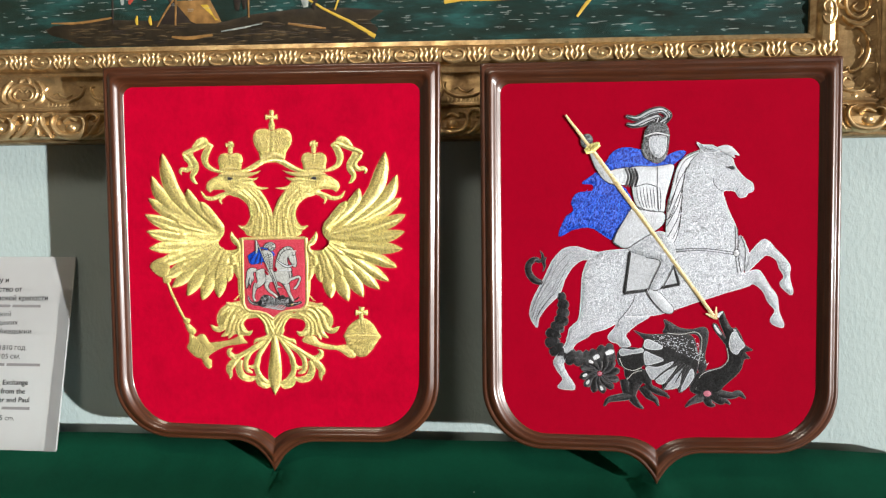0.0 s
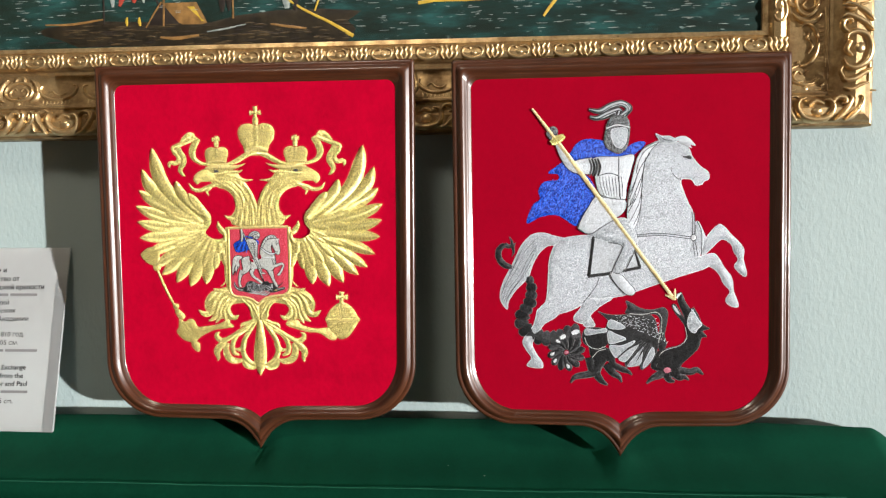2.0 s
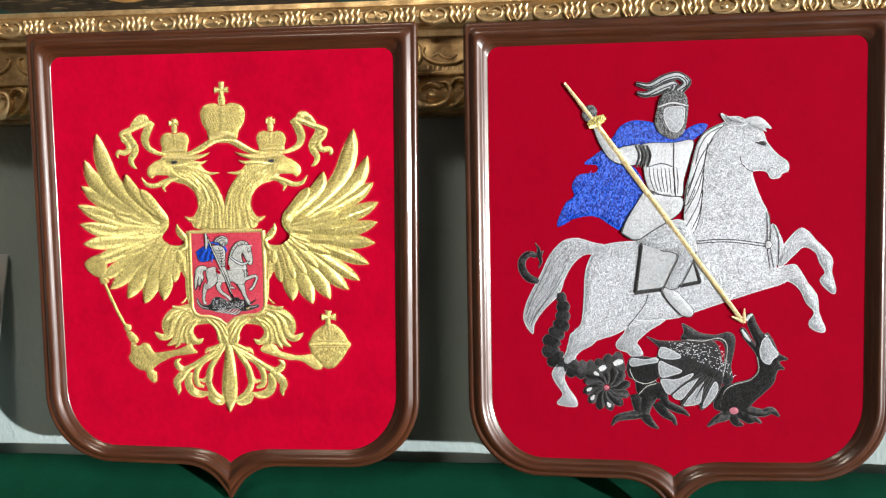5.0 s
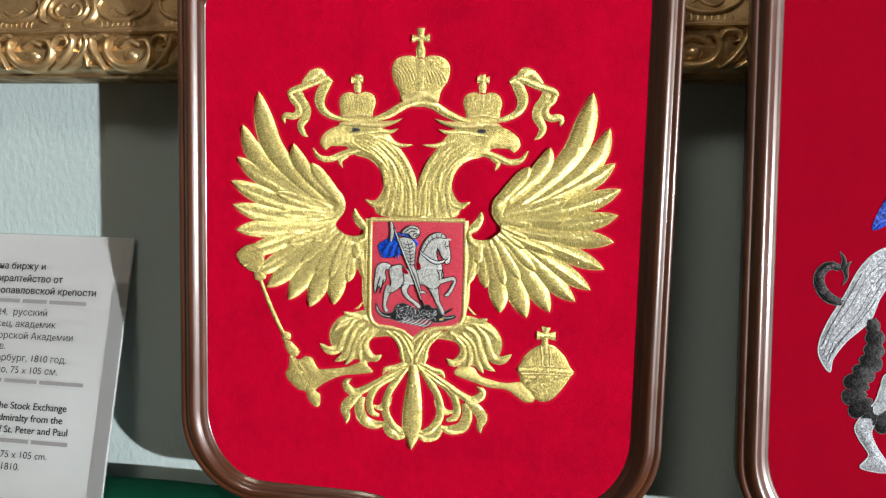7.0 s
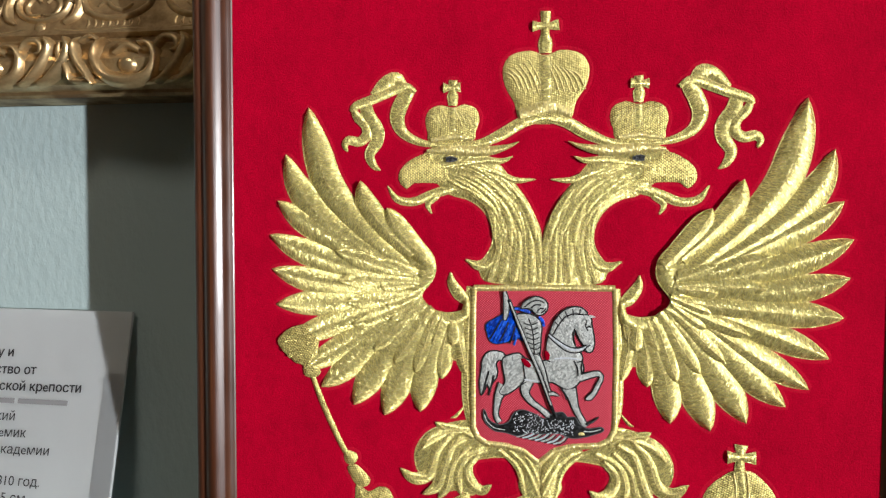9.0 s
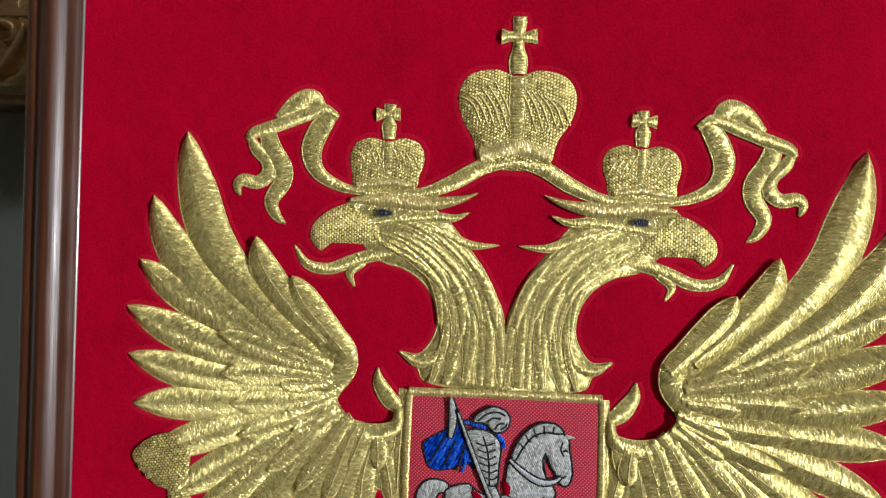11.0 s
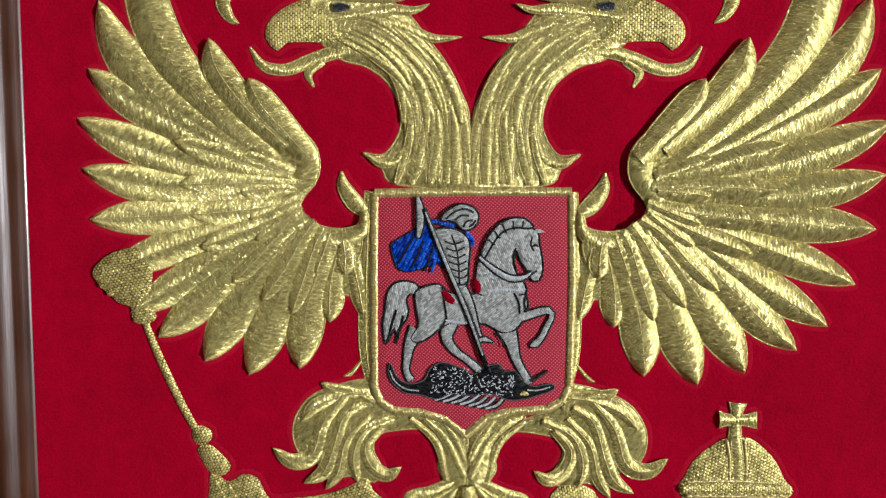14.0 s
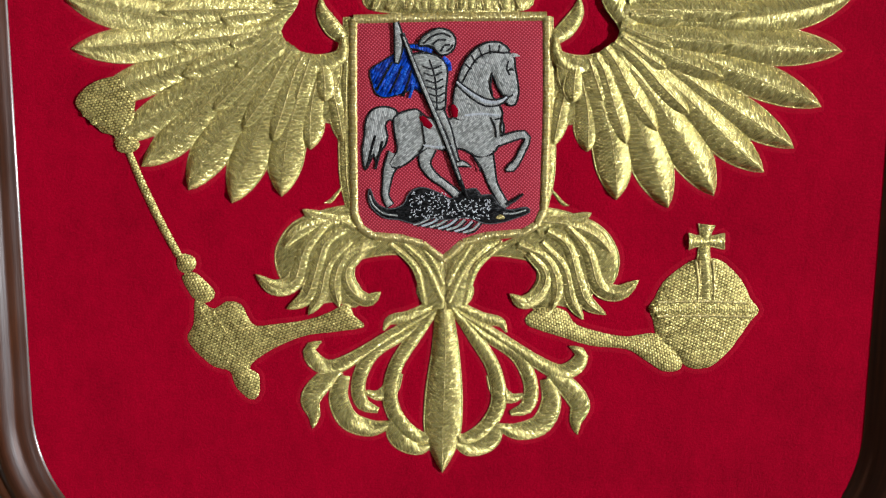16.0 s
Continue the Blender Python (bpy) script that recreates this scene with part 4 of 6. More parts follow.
COVERTS += [
    (((-103, 252), (-88.8, 257.1), (-74.3, 263.2), (-63.2, 268.1)), 9), (((-90.7, 238.2), (-80.7, 247.4), (-69.7, 259), (-60.9, 264.9)), 9.5), (((-78.6, 231.5), (-69.4, 244), (-61.8, 257.1), (-57.5, 262.8)), 10),
    (((-66.8, 226.5), (-61.9, 240.4), (-57.3, 253.9), (-54.1, 259.6)), 9.5), (((-57.3, 242.3), (-54.3, 250.7), (-51.4, 258.6)), 8), (((-45.9, 242.2), (-45.9, 249.9), (-46.9, 257.7)), 7)]
LESSER = [(((-86.4, 287.9), (-76.9, 284.6), (-65.7, 280.2)), 8), (((-86.6, 273.7), (-76.7, 274.9), (-66.7, 275.7)), 8.5), (((-83.3, 263.3), (-75.4, 266.1), (-65.5, 270.2)), 8), (((-80.9, 255.2), (-73.1, 259.9), (-64.3, 266.9)), 7.5)]
for side in (1, -1):
    turn = (lambda q: q) if side == 1 else (lambda q: flip(q, 5.4))
    base = Relief()
    base.stroke(turn([(-67.1, 296.6, 8), (-61.4, 289.1, 9.8), (-60.8, 281.4, 9.8), (-66, 273.5, 8.9), (-67.6, 266.4, 8.5), (-61.2, 259.3, 8), (-49.6, 256.4, 7.5), (-39.7, 259.5, 5.3), (-38.3, 266.6, 2.6)]), 2.2, 34, 9, 2.6, 0.5)
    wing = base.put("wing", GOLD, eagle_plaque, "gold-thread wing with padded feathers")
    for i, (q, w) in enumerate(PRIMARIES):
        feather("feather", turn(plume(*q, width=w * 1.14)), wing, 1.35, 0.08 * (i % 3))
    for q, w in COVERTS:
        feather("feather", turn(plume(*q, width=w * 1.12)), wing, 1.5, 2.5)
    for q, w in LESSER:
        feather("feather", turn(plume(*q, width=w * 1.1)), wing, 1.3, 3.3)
    Relief().patch(turn([(-68, 299), (-61, 290), (-60, 281), (-65, 273.5), (-66, 266.5), (-60, 259.5), (-50, 256), (-40, 258), (-42, 247), (-54, 244), (-66, 249), (-77, 259), (-83, 272), (-82, 286), (-76, 297)]), 1.4, 6, 1.6, 35, 2.4).put("wing_shoulder", GOLD, wing)
    under = Relief().patch(turn([(-95.2, 301.3), (-74.9, 293.1), (-65.3, 282.4), (-69.5, 271.2), (-67.5, 260.2), (-56.2, 254.4), (-38.9, 255.1), (-40.2, 234.6), (-58, 236.1), (-80.3, 228.3), (-103, 227.2), (-107.8, 240.6), (-119.4, 253.6), (-119.7, 271.6), (-113.1, 289.6)]), 0.9, 3, 0.0, 30)
    under.put("wing_ground", GOLD, wing)
    curl = Relief().stroke(turn([(-47.5, 282.1, 0.4), (-46.7, 276.4, 4.9), (-42.8, 270.4, 6.6), (-38.3, 266.6, 4.8)]), 1.8, 14, 7, 0.6).put("leaf", GOLD, wing)

    turn = (lambda q: q) if side == 1 else flip

    # head, neck and beak
    quill = random.Random(5)
    neck = Relief()
    neck.patch(turn([(2.5, 276.9), (-17.1, 276.2), (-29.2, 278.2), (-32.1, 283.5), (-39.3, 289), (-31, 288.8), (-25.1, 298), (-25.6, 307.7), (-30.1, 315.8), (-37.9, 321.5), (-47.9, 324.5), (-55.3, 330.8), (-62.1, 338.9), (-62.2, 346.9), (-49.6, 350), (-34.2, 348.1), (-23.2, 342.3), (-14.3, 331.8), (-7.1, 322.3), (-1.6, 311.7), (1.5, 302)]), 2.0, 7, 0.0, 60 * side, 2.2)
    head = neck.put("head", GOLD, eagle_plaque, "gold-thread eagle head and feathered neck")
    left = smooth_path([(-51.4, 333.1), (-38.1, 326.9), (-26.5, 317.5), (-21.8, 305.7), (-21.9, 292.6), (-26.3, 277.6)], 12)
    right = smooth_path([(-47.2, 344), (-29.7, 339.6), (-14.2, 327.5), (-5.1, 313.7), (-1.3, 299.8), (-0.2, 277.7)], 12)
    for k in range(8):
        f = k / 7
        line = left + (right - left) * f
        for a in range(0, 11, 2):
            a += k % 2
            seg = [tuple(line[i]) for i in range(a, min(a + 4, 12) + 1)]
            if len(seg) < 3:
                continue
            lean = quill.uniform(-2.6, 2.6)
            full = quill.uniform(2.0, 4.4)
            feather("neck_feather", turn([(x + lean * (i / len(seg)), z, 0.4 + full * math.sin(math.pi * min(1, (i + 0.4) / len(seg))) ** 0.8) for i, (x, z) in enumerate(seg)]), head, quill.uniform(0.5, 1.0), 1.4 + 0.3 * (a % 3))
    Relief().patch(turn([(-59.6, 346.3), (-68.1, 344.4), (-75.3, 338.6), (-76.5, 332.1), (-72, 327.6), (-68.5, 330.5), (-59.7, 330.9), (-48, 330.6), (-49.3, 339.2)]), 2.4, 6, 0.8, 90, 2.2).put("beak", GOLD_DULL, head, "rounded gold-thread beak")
    Relief().stroke(turn([(-82.9, 329.1, 0.4), (-77.7, 322, 3.6), (-68.7, 320.5, 4.4), (-58.9, 324.2, 4.8), (-49, 327.1, 4.8), (-38.1, 327.3, 3.5)]), 1.5, 22, 7, 0.3).put("tongue", GOLD, head)
    Relief().stroke(turn([(-58.2, 314, 0.4), (-60.3, 319.4, 3.1), (-55.1, 323.9, 3.5)]), 1.2, 12, 7, 0.3).put("barb", GOLD, head)
    Relief().stroke(turn([(-60.9, 348, 1.8), (-49.5, 348.7, 5.2), (-29.9, 347.8, 5.6), (-18, 349.7, 3), (-10.8, 352.6, 0.4)]), 1.4, 24, 7, 2.0).put("brow", GOLD_EDGE, head)
    Relief().stroke(turn([(-55.9, 339, 1.8), (-45, 340.6, 3.1), (-29.8, 342.6, 3.9), (-20, 342.4, 2.6), (-14, 344.7, 0.4)]), 1.2, 22, 7, 1.9).put("cheek", GOLD, head)
    Relief().stroke(turn([(-38.4, 339.4, 2.2), (-25.3, 336.7, 4.3), (-13.2, 332.2, 3.2), (-1.8, 332.5, 0.4)]), 1.4, 22, 7, 1.2).put("crest", GOLD, head)
    Relief().stroke(turn([(-59.6, 345.5, 1.8), (-55.9, 339, 2.6), (-49.2, 332.7, 2.2), (-40.3, 327.3, 1.3)]), 1.0, 16, 7, 2.2).put("cere", GOLD_DULL, head)
    Relief().stroke(turn([(-50.3, 343.3, 2.2), (-47.7, 343.5, 3.1), (-44.2, 343.4, 1.3)]), 0.7, 8, 5, 3.3).put("eye", BLACK, head, "small black stitched eye")
    Relief().stroke(turn([(-38.9, 289, 0.4), (-32.2, 285.3, 3.5), (-25.7, 286.8, 3.5), (-23.2, 292.6, 1.7)]), 1.6, 14, 7, 1.2).put("neck_curl", GOLD, head)
    # small crown and its ribbons
    low = Relief().patch(turn([(-58.4, 352.4), (-60.7, 358.4), (-62, 364.8), (-59.7, 370.5), (-53.6, 372.9), (-47, 371.5), (-40.5, 373.1), (-34.4, 370.8), (-32.3, 365.3), (-34.1, 358.9), (-37.2, 352.8)]), 1.6, 5, 0.4, 35 * side, 2.2)
    crown = low.put("small_crown", GOLD_DULL, eagle_plaque, "small gold-thread crown with a cross")
    for k in range(4):
        for d in (-1, 1):
            a = (-46.8, 363.4)
            x = a[0] + d * (3.5 + 2.3 * k)
            z = a[1]
            s = 1 - 0.12 * k
            Relief().stroke(turn([(x - 2.6, z + 7.0 * s, 0.5), (x, z + 2, 0.9), (x + 2.2, z - 4.0 * s, 0.5)]), 0.7, 10, 5, 1.9).put("crown_rib", GOLD_EDGE, crown)
    Relief().stroke(turn([(-47, 371.5, 3.5), (-46.8, 363.4, 3.9), (-46.7, 358.6, 2.6)]), 0.9, 10, 7, 1.6).put("crown_arch", GOLD, crown)
    Relief().stroke(turn([(-58.9, 354.1, 2.2), (-46.6, 355.6, 3.5), (-37, 354.5, 2.2)]), 0.9, 14, 7, 1.5).put("crown_rim", GOLD_EDGE, crown)
    Relief().stroke(turn([(-46.8, 372.4, 4.4), (-47, 377.9, 5.7), (-47, 380.5, 3.5), (-46.7, 386, 4.8)]), 1.5, 14, 7, 0.4).put("cross", GOLD, crown)
    Relief().stroke(turn([(-52.1, 382.1, 5.2), (-49, 382.2, 3), (-46, 382.2, 3), (-42.9, 382.4, 5.2)]), 1.5, 12, 7, 0.7).put("cross_arm", GOLD, crown)
    Relief().stroke(turn([(2.4, 365.3, 3.5), (-9.1, 363, 5.8), (-20.6, 356.5, 5.8), (-31.8, 352, 4.1), (-43.1, 351.1, 3.2), (-55.9, 351.4, 2.7)]), 1.4, 24, 7, 0.8).put("ribbon", GOLD, crown, "gold ribbon between the crowns")
    rib = Relief().stroke(turn([(-53.1, 351, 2.3), (-65.1, 353.1, 3.7), (-74.4, 358.3, 5.5), (-77.7, 366.2, 7.9), (-75.5, 374.1, 8.3), (-71.9, 379.8, 6.9), (-69.2, 383.3, 3.7)]), 1.5, 26, 7, 0.5)
    rib.stroke(turn([(-67.3, 380.2, 1.8), (-73.3, 383.3, 4.6), (-82, 380.2, 4.6), (-94.1, 375.8, 5.1), (-101.5, 373.1, 4.2), (-103.4, 370.5, 2.3)]), 1.5, 22, 7, 0.9)
    rib.stroke(turn([(-91.8, 379.3, 2.8), (-84.9, 385.5, 6.5), (-78.4, 387.6, 7.4), (-73.8, 383.7, 3.7)]), 1.3, 14, 7, 0.3)
    rib.stroke(turn([(-102.9, 372.2, 2.3), (-100.1, 367, 4.7), (-95.8, 362.6, 4.7), (-94.8, 357.3, 5.6), (-99, 353.7, 5.1), (-105.1, 354.5, 4.7), (-107.4, 351.8, 3.3), (-106, 348.3, 0.9)]), 1.4, 28, 7, 0.6)
    rib.stroke(turn([(-95.9, 375.8, 5.6), (-94, 367.4, 7.9), (-89.3, 359.9, 7.9), (-89.2, 353.8, 7), (-93.3, 346.6, 5.6), (-90.9, 340.5, 3.7), (-87.2, 337.8, 0.9)]), 1.4, 26, 7, 0.2)
    rib.put("ribbon_tail", GOLD, crown, "curling gold ribbon end")

    # leg and tail
    leg = Relief().patch(turn([(-36.1, 200.7), (-49.8, 198.3), (-60.9, 192.7), (-67, 182.3), (-65.3, 171.5), (-58.2, 168.6), (-53.7, 160.5), (-43.3, 161.8), (-34.5, 159.7), (-31.7, 165.5), (-34.9, 172.4), (-33, 178.9), (-22.5, 181.3), (-11.6, 182.4), (-27.1, 189.5), (-33.4, 193.5)]), 1.6, 5, 0.0, 40, 2.4).put("leg", GOLD, eagle_plaque, "feathered gold-thread leg")
    for q, w in ((((-75.1, 172.5), (-67.5, 167.3), (-59.3, 170.2), (-54.6, 183.6), (-46.4, 194)), 7), (((-62.5, 158.5), (-54.8, 163.3), (-51, 172.2), (-46.5, 186), (-38.5, 191.8)), 6.5), (((-53.7, 156.3), (-48.8, 164.1), (-45.4, 176.9), (-36.2, 187.3)), 5.5), (((-41, 159.6), (-42.7, 170), (-38.5, 180.4), (-27.1, 186.3)), 6),
                 (((-63.8, 183.5), (-56.8, 190.5), (-45.3, 194.7), (-36.1, 195.7)), 6), (((-55.5, 199.1), (-49.8, 196.5), (-40.7, 195.2), (-34.3, 191.9)), 5), (((-24.1, 166.1), (-29.4, 162.8), (-35.8, 166.6), (-38.1, 174.7), (-31.6, 182.8)), 6)):
        feather("leg_feather", turn(plume(*q, width=w)), leg, 1.4, 1.1)
    tail = Relief()
    tail.stroke(turn([(-0.7, 160.2, 2.3), (-9.8, 148.4, 5.1), (-17.9, 135.3, 5.6), (-20.2, 121, 6.1), (-15, 110.3, 6.1), (-6.6, 104.9, 5.1), (-2, 107.5, 1.4)]), 1.8, 34, 9, 0.4, 0.5)
    tail.stroke(turn([(-1.4, 159.5, 1.8), (-13.3, 149.5, 3.7), (-27.2, 141, 5.6), (-33.2, 129.1, 5.6), (-31.9, 119.5, 5.6), (-25.3, 116.5, 2.3)]), 1.7, 28, 9, 0.2, 0.5)
    tail.stroke(turn([(-2.3, 159, 1.8), (-17.9, 149.9, 3.7), (-34.1, 139.2, 5.1), (-44.6, 134.3, 6.1), (-51.4, 137, 6.5), (-53.2, 142.2, 4.7), (-48.5, 145.1, 0.7)]), 1.7, 30, 9, 0.6, 0.5)
    tail.stroke(turn([(-41.1, 133.7, 4.7), (-48.2, 128, 8), (-53.4, 120.7, 8), (-51.9, 113.5, 4.7), (-52.6, 108.2, 0.5)]), 1.6, 18, 9, 0.3, 0.5)
    tail.stroke(turn([(-39.3, 131.3, 4.7), (-41.7, 121.7, 8), (-37.8, 112.2, 8.5), (-28.4, 108.8, 7), (-19.7, 110.9, 2.3)]), 1.6, 24, 9, 0.0, 0.5)
    tail.stroke(turn([(-20.2, 112.6, 4.7), (-16.7, 104.7, 8), (-8.5, 100.8, 6.1), (-1.9, 103.4, 1.4)]), 1.5, 16, 9, 0.0, 0.5)
    tail.stroke(turn([(-17.9, 132.9, 6), (-20.2, 125.8, 6.5), (-25.3, 122.8, 4.2), (-30, 124.1, 1.9)]), 1.3, 16, 7, 0.0, 0.5)
    tail.stroke(turn([(-23, 150.3, 0.5), (-20.2, 154.5, 3.7), (-12.2, 156.1, 5.1), (-2.3, 161.4, 3.7)]), 1.5, 18, 7, 0.0)
    tail.put("tail_feather", GOLD, eagle_plaque, "scrolled gold-thread tail feathers")
    body = Relief().patch(turn([(-20.2, 187.7), (-7.7, 187), (1.4, 179.4), (1.6, 157.7), (-3.7, 158.5), (-9.2, 165.9), (-8.3, 173.3), (-12.9, 180.8)]), 1.6, 5, 0.2, 50 * side, 2.2).put("lower_body", GOLD, eagle_plaque)
    for q in (((-14.5, 186, 1.8), (-6.1, 177.4, 3.2), (0.9, 162.6, 2.7)), ((-8.4, 186.5, 1.8), (-2.5, 177.5, 3.2), (1.2, 169.5, 1.8)), ((-20.2, 185.9, 1.4), (-10, 176.2, 2.7), (-6, 161.3, 1.8))):
        feather("body_feather", turn(list(q)), body, 1.2, 1.3)
    for q in (((-36.2, 274.6, 4.9), (-37.7, 246.5, 5.4), (-37.9, 215.5, 5.9), (-35.7, 199.4, 4.5)), ((-39.3, 208.8, 0.9), (-44.1, 203.1, 1.8), (-46.8, 202, 0.5))):
        feather("flank", turn(list(q)), body, 1.3, 0.0)
feather("tail_middle", [(1.8, 159.6, 6.9), (2.4, 142.8, 11), (1.9, 123.8, 15.3), (1.5, 109.5, 15.4), (1.6, 101, 11.2), (1.5, 90.6, 0.5)], eagle_plaque, 2.0, 0.3, label="pointed middle tail feather")

# the large crown
big = Relief().patch([(-10, 363.9), (-13.7, 373.4), (-18.4, 382), (-19.9, 391.5), (-15.6, 398.7), (-5.4, 400.8), (2.6, 398.2), (10.9, 400.8), (21, 398.6), (25.6, 391.4), (24.1, 382), (19, 373.5), (15.7, 364), (3.4, 361.8)], 2.0, 7, 0.3, 35, 2.2)
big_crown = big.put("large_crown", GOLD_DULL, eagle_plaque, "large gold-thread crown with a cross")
mid = (2.9, 382.9)
for k in range(6):
    for d in (-1, 1):
        x = mid[0] + d * (4.2 + 2.6 * k)
        s = 1 - 0.09 * k
        Relief().stroke([(x - 4.5, mid[1] + 12.5 * s, 0.6), (x, mid[1] + 4, 1.1), (x + 3.5, mid[1] - 6 * s, 0.6)], 0.8, 14, 5, 2.3).put("crown_rib", GOLD_EDGE, big_crown)
Relief().stroke([(2.6, 398.2, 5.7), (2.9, 385, 6.6), (3.1, 374.3, 4.9)], 1.1, 12, 7, 2.0).put("crown_arch", GOLD, big_crown)
Relief().stroke([(-10.9, 367.4, 5.3), (3.2, 370.9, 8), (16.5, 367.5, 5.3)], 1.1, 16, 7, 1.8).put("crown_rim", GOLD_EDGE, big_crown)
Relief().stroke([(2.6, 399.1, 6.2), (2.5, 405.1, 7), (2.4, 410.2, 4), (2.6, 421.2, 5.3)], 1.8, 16, 7, 0.4).put("cross", GOLD, big_crown)
Relief().stroke([(-4.3, 413.6, 5.7), (-0.4, 413.6, 3.5), (4.9, 413.5, 3.5), (9.3, 413.9, 5.7)], 1.8, 12, 7, 0.8).put("cross_arm", GOLD, big_crown)

# sceptre and orb
sceptre = Relief().stroke([(-127, 224.2, 2.7), (-120.7, 208, 3.4), (-113.2, 191.7, 3.4), (-106.8, 179.5, 3.2)], 1.4, 24, 7, 0.4).put("sceptre", GOLD_DULL, eagle_plaque, "gold-thread sceptre held in a claw")
for q in ([(-107.3, 179.5), (-104.2, 180.7), (-100.1, 178.9), (-100.2, 175), (-103.8, 172.4), (-107.4, 174.7)], [(-105.7, 171.4), (-100.9, 173.1), (-95.9, 169.3), (-92.3, 164.7), (-94.7, 160.9), (-100.1, 161.3), (-103.9, 166.3)]):
    Relief().patch(q, 2.0, 4, 0.6, 60, 1.8).put("knob", GOLD_DULL, sceptre)
rnd = random.Random(11)
Relief().patch([(-146.7, 241.5), (-142.1, 247.1), (-135.6, 250.4), (-127.1, 251.3), (-122.5, 246), (-122.8, 237.2), (-124.3, 229.4), (-121, 224.7), (-124.8, 221.3), (-130.5, 222.4), (-131.4, 228.2), (-135.6, 229.1), (-139.6, 232.6), (-143.5, 236)], 1.8, 5, 1.8, 10, 2.0).put("sceptre_head", GOLD_DULL, sceptre)
q = (-134.4, 239.3)
for k in range(26):
    a = k * 2.4
    rr = 1 + 7.0 * math.sqrt(k / 26)
    c = (q[0] + rr * math.cos(a) * 1.05, q[1] + rr * math.sin(a))
    Relief().patch([(c[0] + 1.6 * math.cos(b), c[1] + 1.6 * math.sin(b)) for b in np.arange(6) * math.pi / 3], 0.7, 1.6, 3.0, rnd.uniform(0, 180), 1.4).put("bead", GOLD_EDGE if k % 3 == 0 else GOLD_DULL, sceptre)
claw = Relief().patch([(-100.3, 162.2), (-93.4, 158.1), (-87.3, 161.2), (-81.7, 160.1), (-79.2, 155.5), (-75.8, 151.3), (-66.5, 152.2), (-54.8, 154), (-45.5, 157.2), (-37.6, 161.3), (-35.1, 156.3), (-30.8, 151.7), (-40.9, 149.6), (-54.9, 147.5), (-66.6, 142.8), (-76.1, 136.7), (-78.5, 133), (-74.8, 130.7), (-75, 121.9), (-78.8, 120.1), (-84.6, 125.5), (-86.8, 131.7), (-93.8, 133.9), (-100.7, 139.8), (-104.3, 145.6), (-101.6, 151.6)], 1.9, 5, 0.4, 20, 2.2)
claw.stroke([(-98.6, 158.7, 1.4), (-94.1, 150.5, 2.1), (-89.6, 142.3, 1.4)], 1.0, 10, 7, 1.8)
claw.stroke([(-93.2, 157.1, 1.4), (-89.4, 150.6, 2.1), (-86.5, 144.8, 1.4)], 1.0, 10, 7, 1.8)
claw.put("claw", GOLD_DULL, sceptre, "dull gold claw round the sceptre")
orb = Relief().patch([(83.9, 161.5), (86, 165.2), (89.1, 171.6), (94.8, 177.1), (101.9, 181.3), (110.1, 181.4), (116.4, 177), (121.1, 171.4), (123.8, 165.8), (127.4, 161.1), (124.1, 156.2), (120.1, 149.7), (115.9, 143.7), (109.1, 137.7), (101, 137.1), (94.8, 142.3), (88, 148.7), (85.9, 156)], 2.2, 8, 0.4, 28, 2.2).put("orb", GOLD_DULL, eagle_plaque, "gold-thread orb with a cross on top")
for q in ([(87, 163.8, 1.1), (106, 164.6, 1.3), (123, 164, 1.1)], [(87, 158.1, 1.1), (106.3, 158.7, 1.3), (123.5, 158.5, 1.1)], [(101.3, 180.8, 1.1), (102.5, 173.4, 1.3), (102.9, 165, 1.1)], [(107.9, 180.9, 1.1), (108.7, 173.5, 1.3), (109.1, 165.1, 1.1)]):
    Relief().stroke(q, 0.8, 20, 7, 2.5).put("orb_line", GOLD_EDGE, orb)
Relief().stroke([(85.3, 160.8, 3.2), (106.1, 161.6, 4), (126.1, 161.3, 2.7)], 0.9, 20, 7, 2.1).put("orb_band", GOLD_DULL, orb)
Relief().stroke([(104.6, 181.3, 4), (105.6, 173.4, 4.5), (106, 165.5, 4.5)], 0.9, 12, 7, 2.1).put("orb_band", GOLD, orb)
Relief().stroke([(105.2, 195.2, 6.7), (104.8, 190.3, 4), (104.6, 184.7, 4.5), (104.6, 180.9, 5.4)], 1.7, 12, 7, 0.5).put("cross", GOLD, orb)
Relief().stroke([(98.3, 188.4, 6.7), (101.8, 188.5, 4.5), (107.9, 188.5, 4.4), (112.3, 188.6, 6.7)], 1.7, 12, 7, 0.8).put("cross_arm", GOLD, orb)
arm = Relief().patch([(35.3, 153.8), (37.9, 159.8), (44.7, 161.1), (50.8, 159.6), (55, 154.3), (64.1, 151.3), (75.4, 149.6), (86.6, 151), (92.3, 146.9), (97.2, 141.9), (97.5, 136.6), (90.8, 135.5), (83.9, 139.6), (75.6, 144.3), (62, 145.4), (50.6, 148.5)], 1.9, 5, 0.7, 100, 2.2)
arm.put("claw", GOLD_DULL, orb, "dull gold claw under the orb")

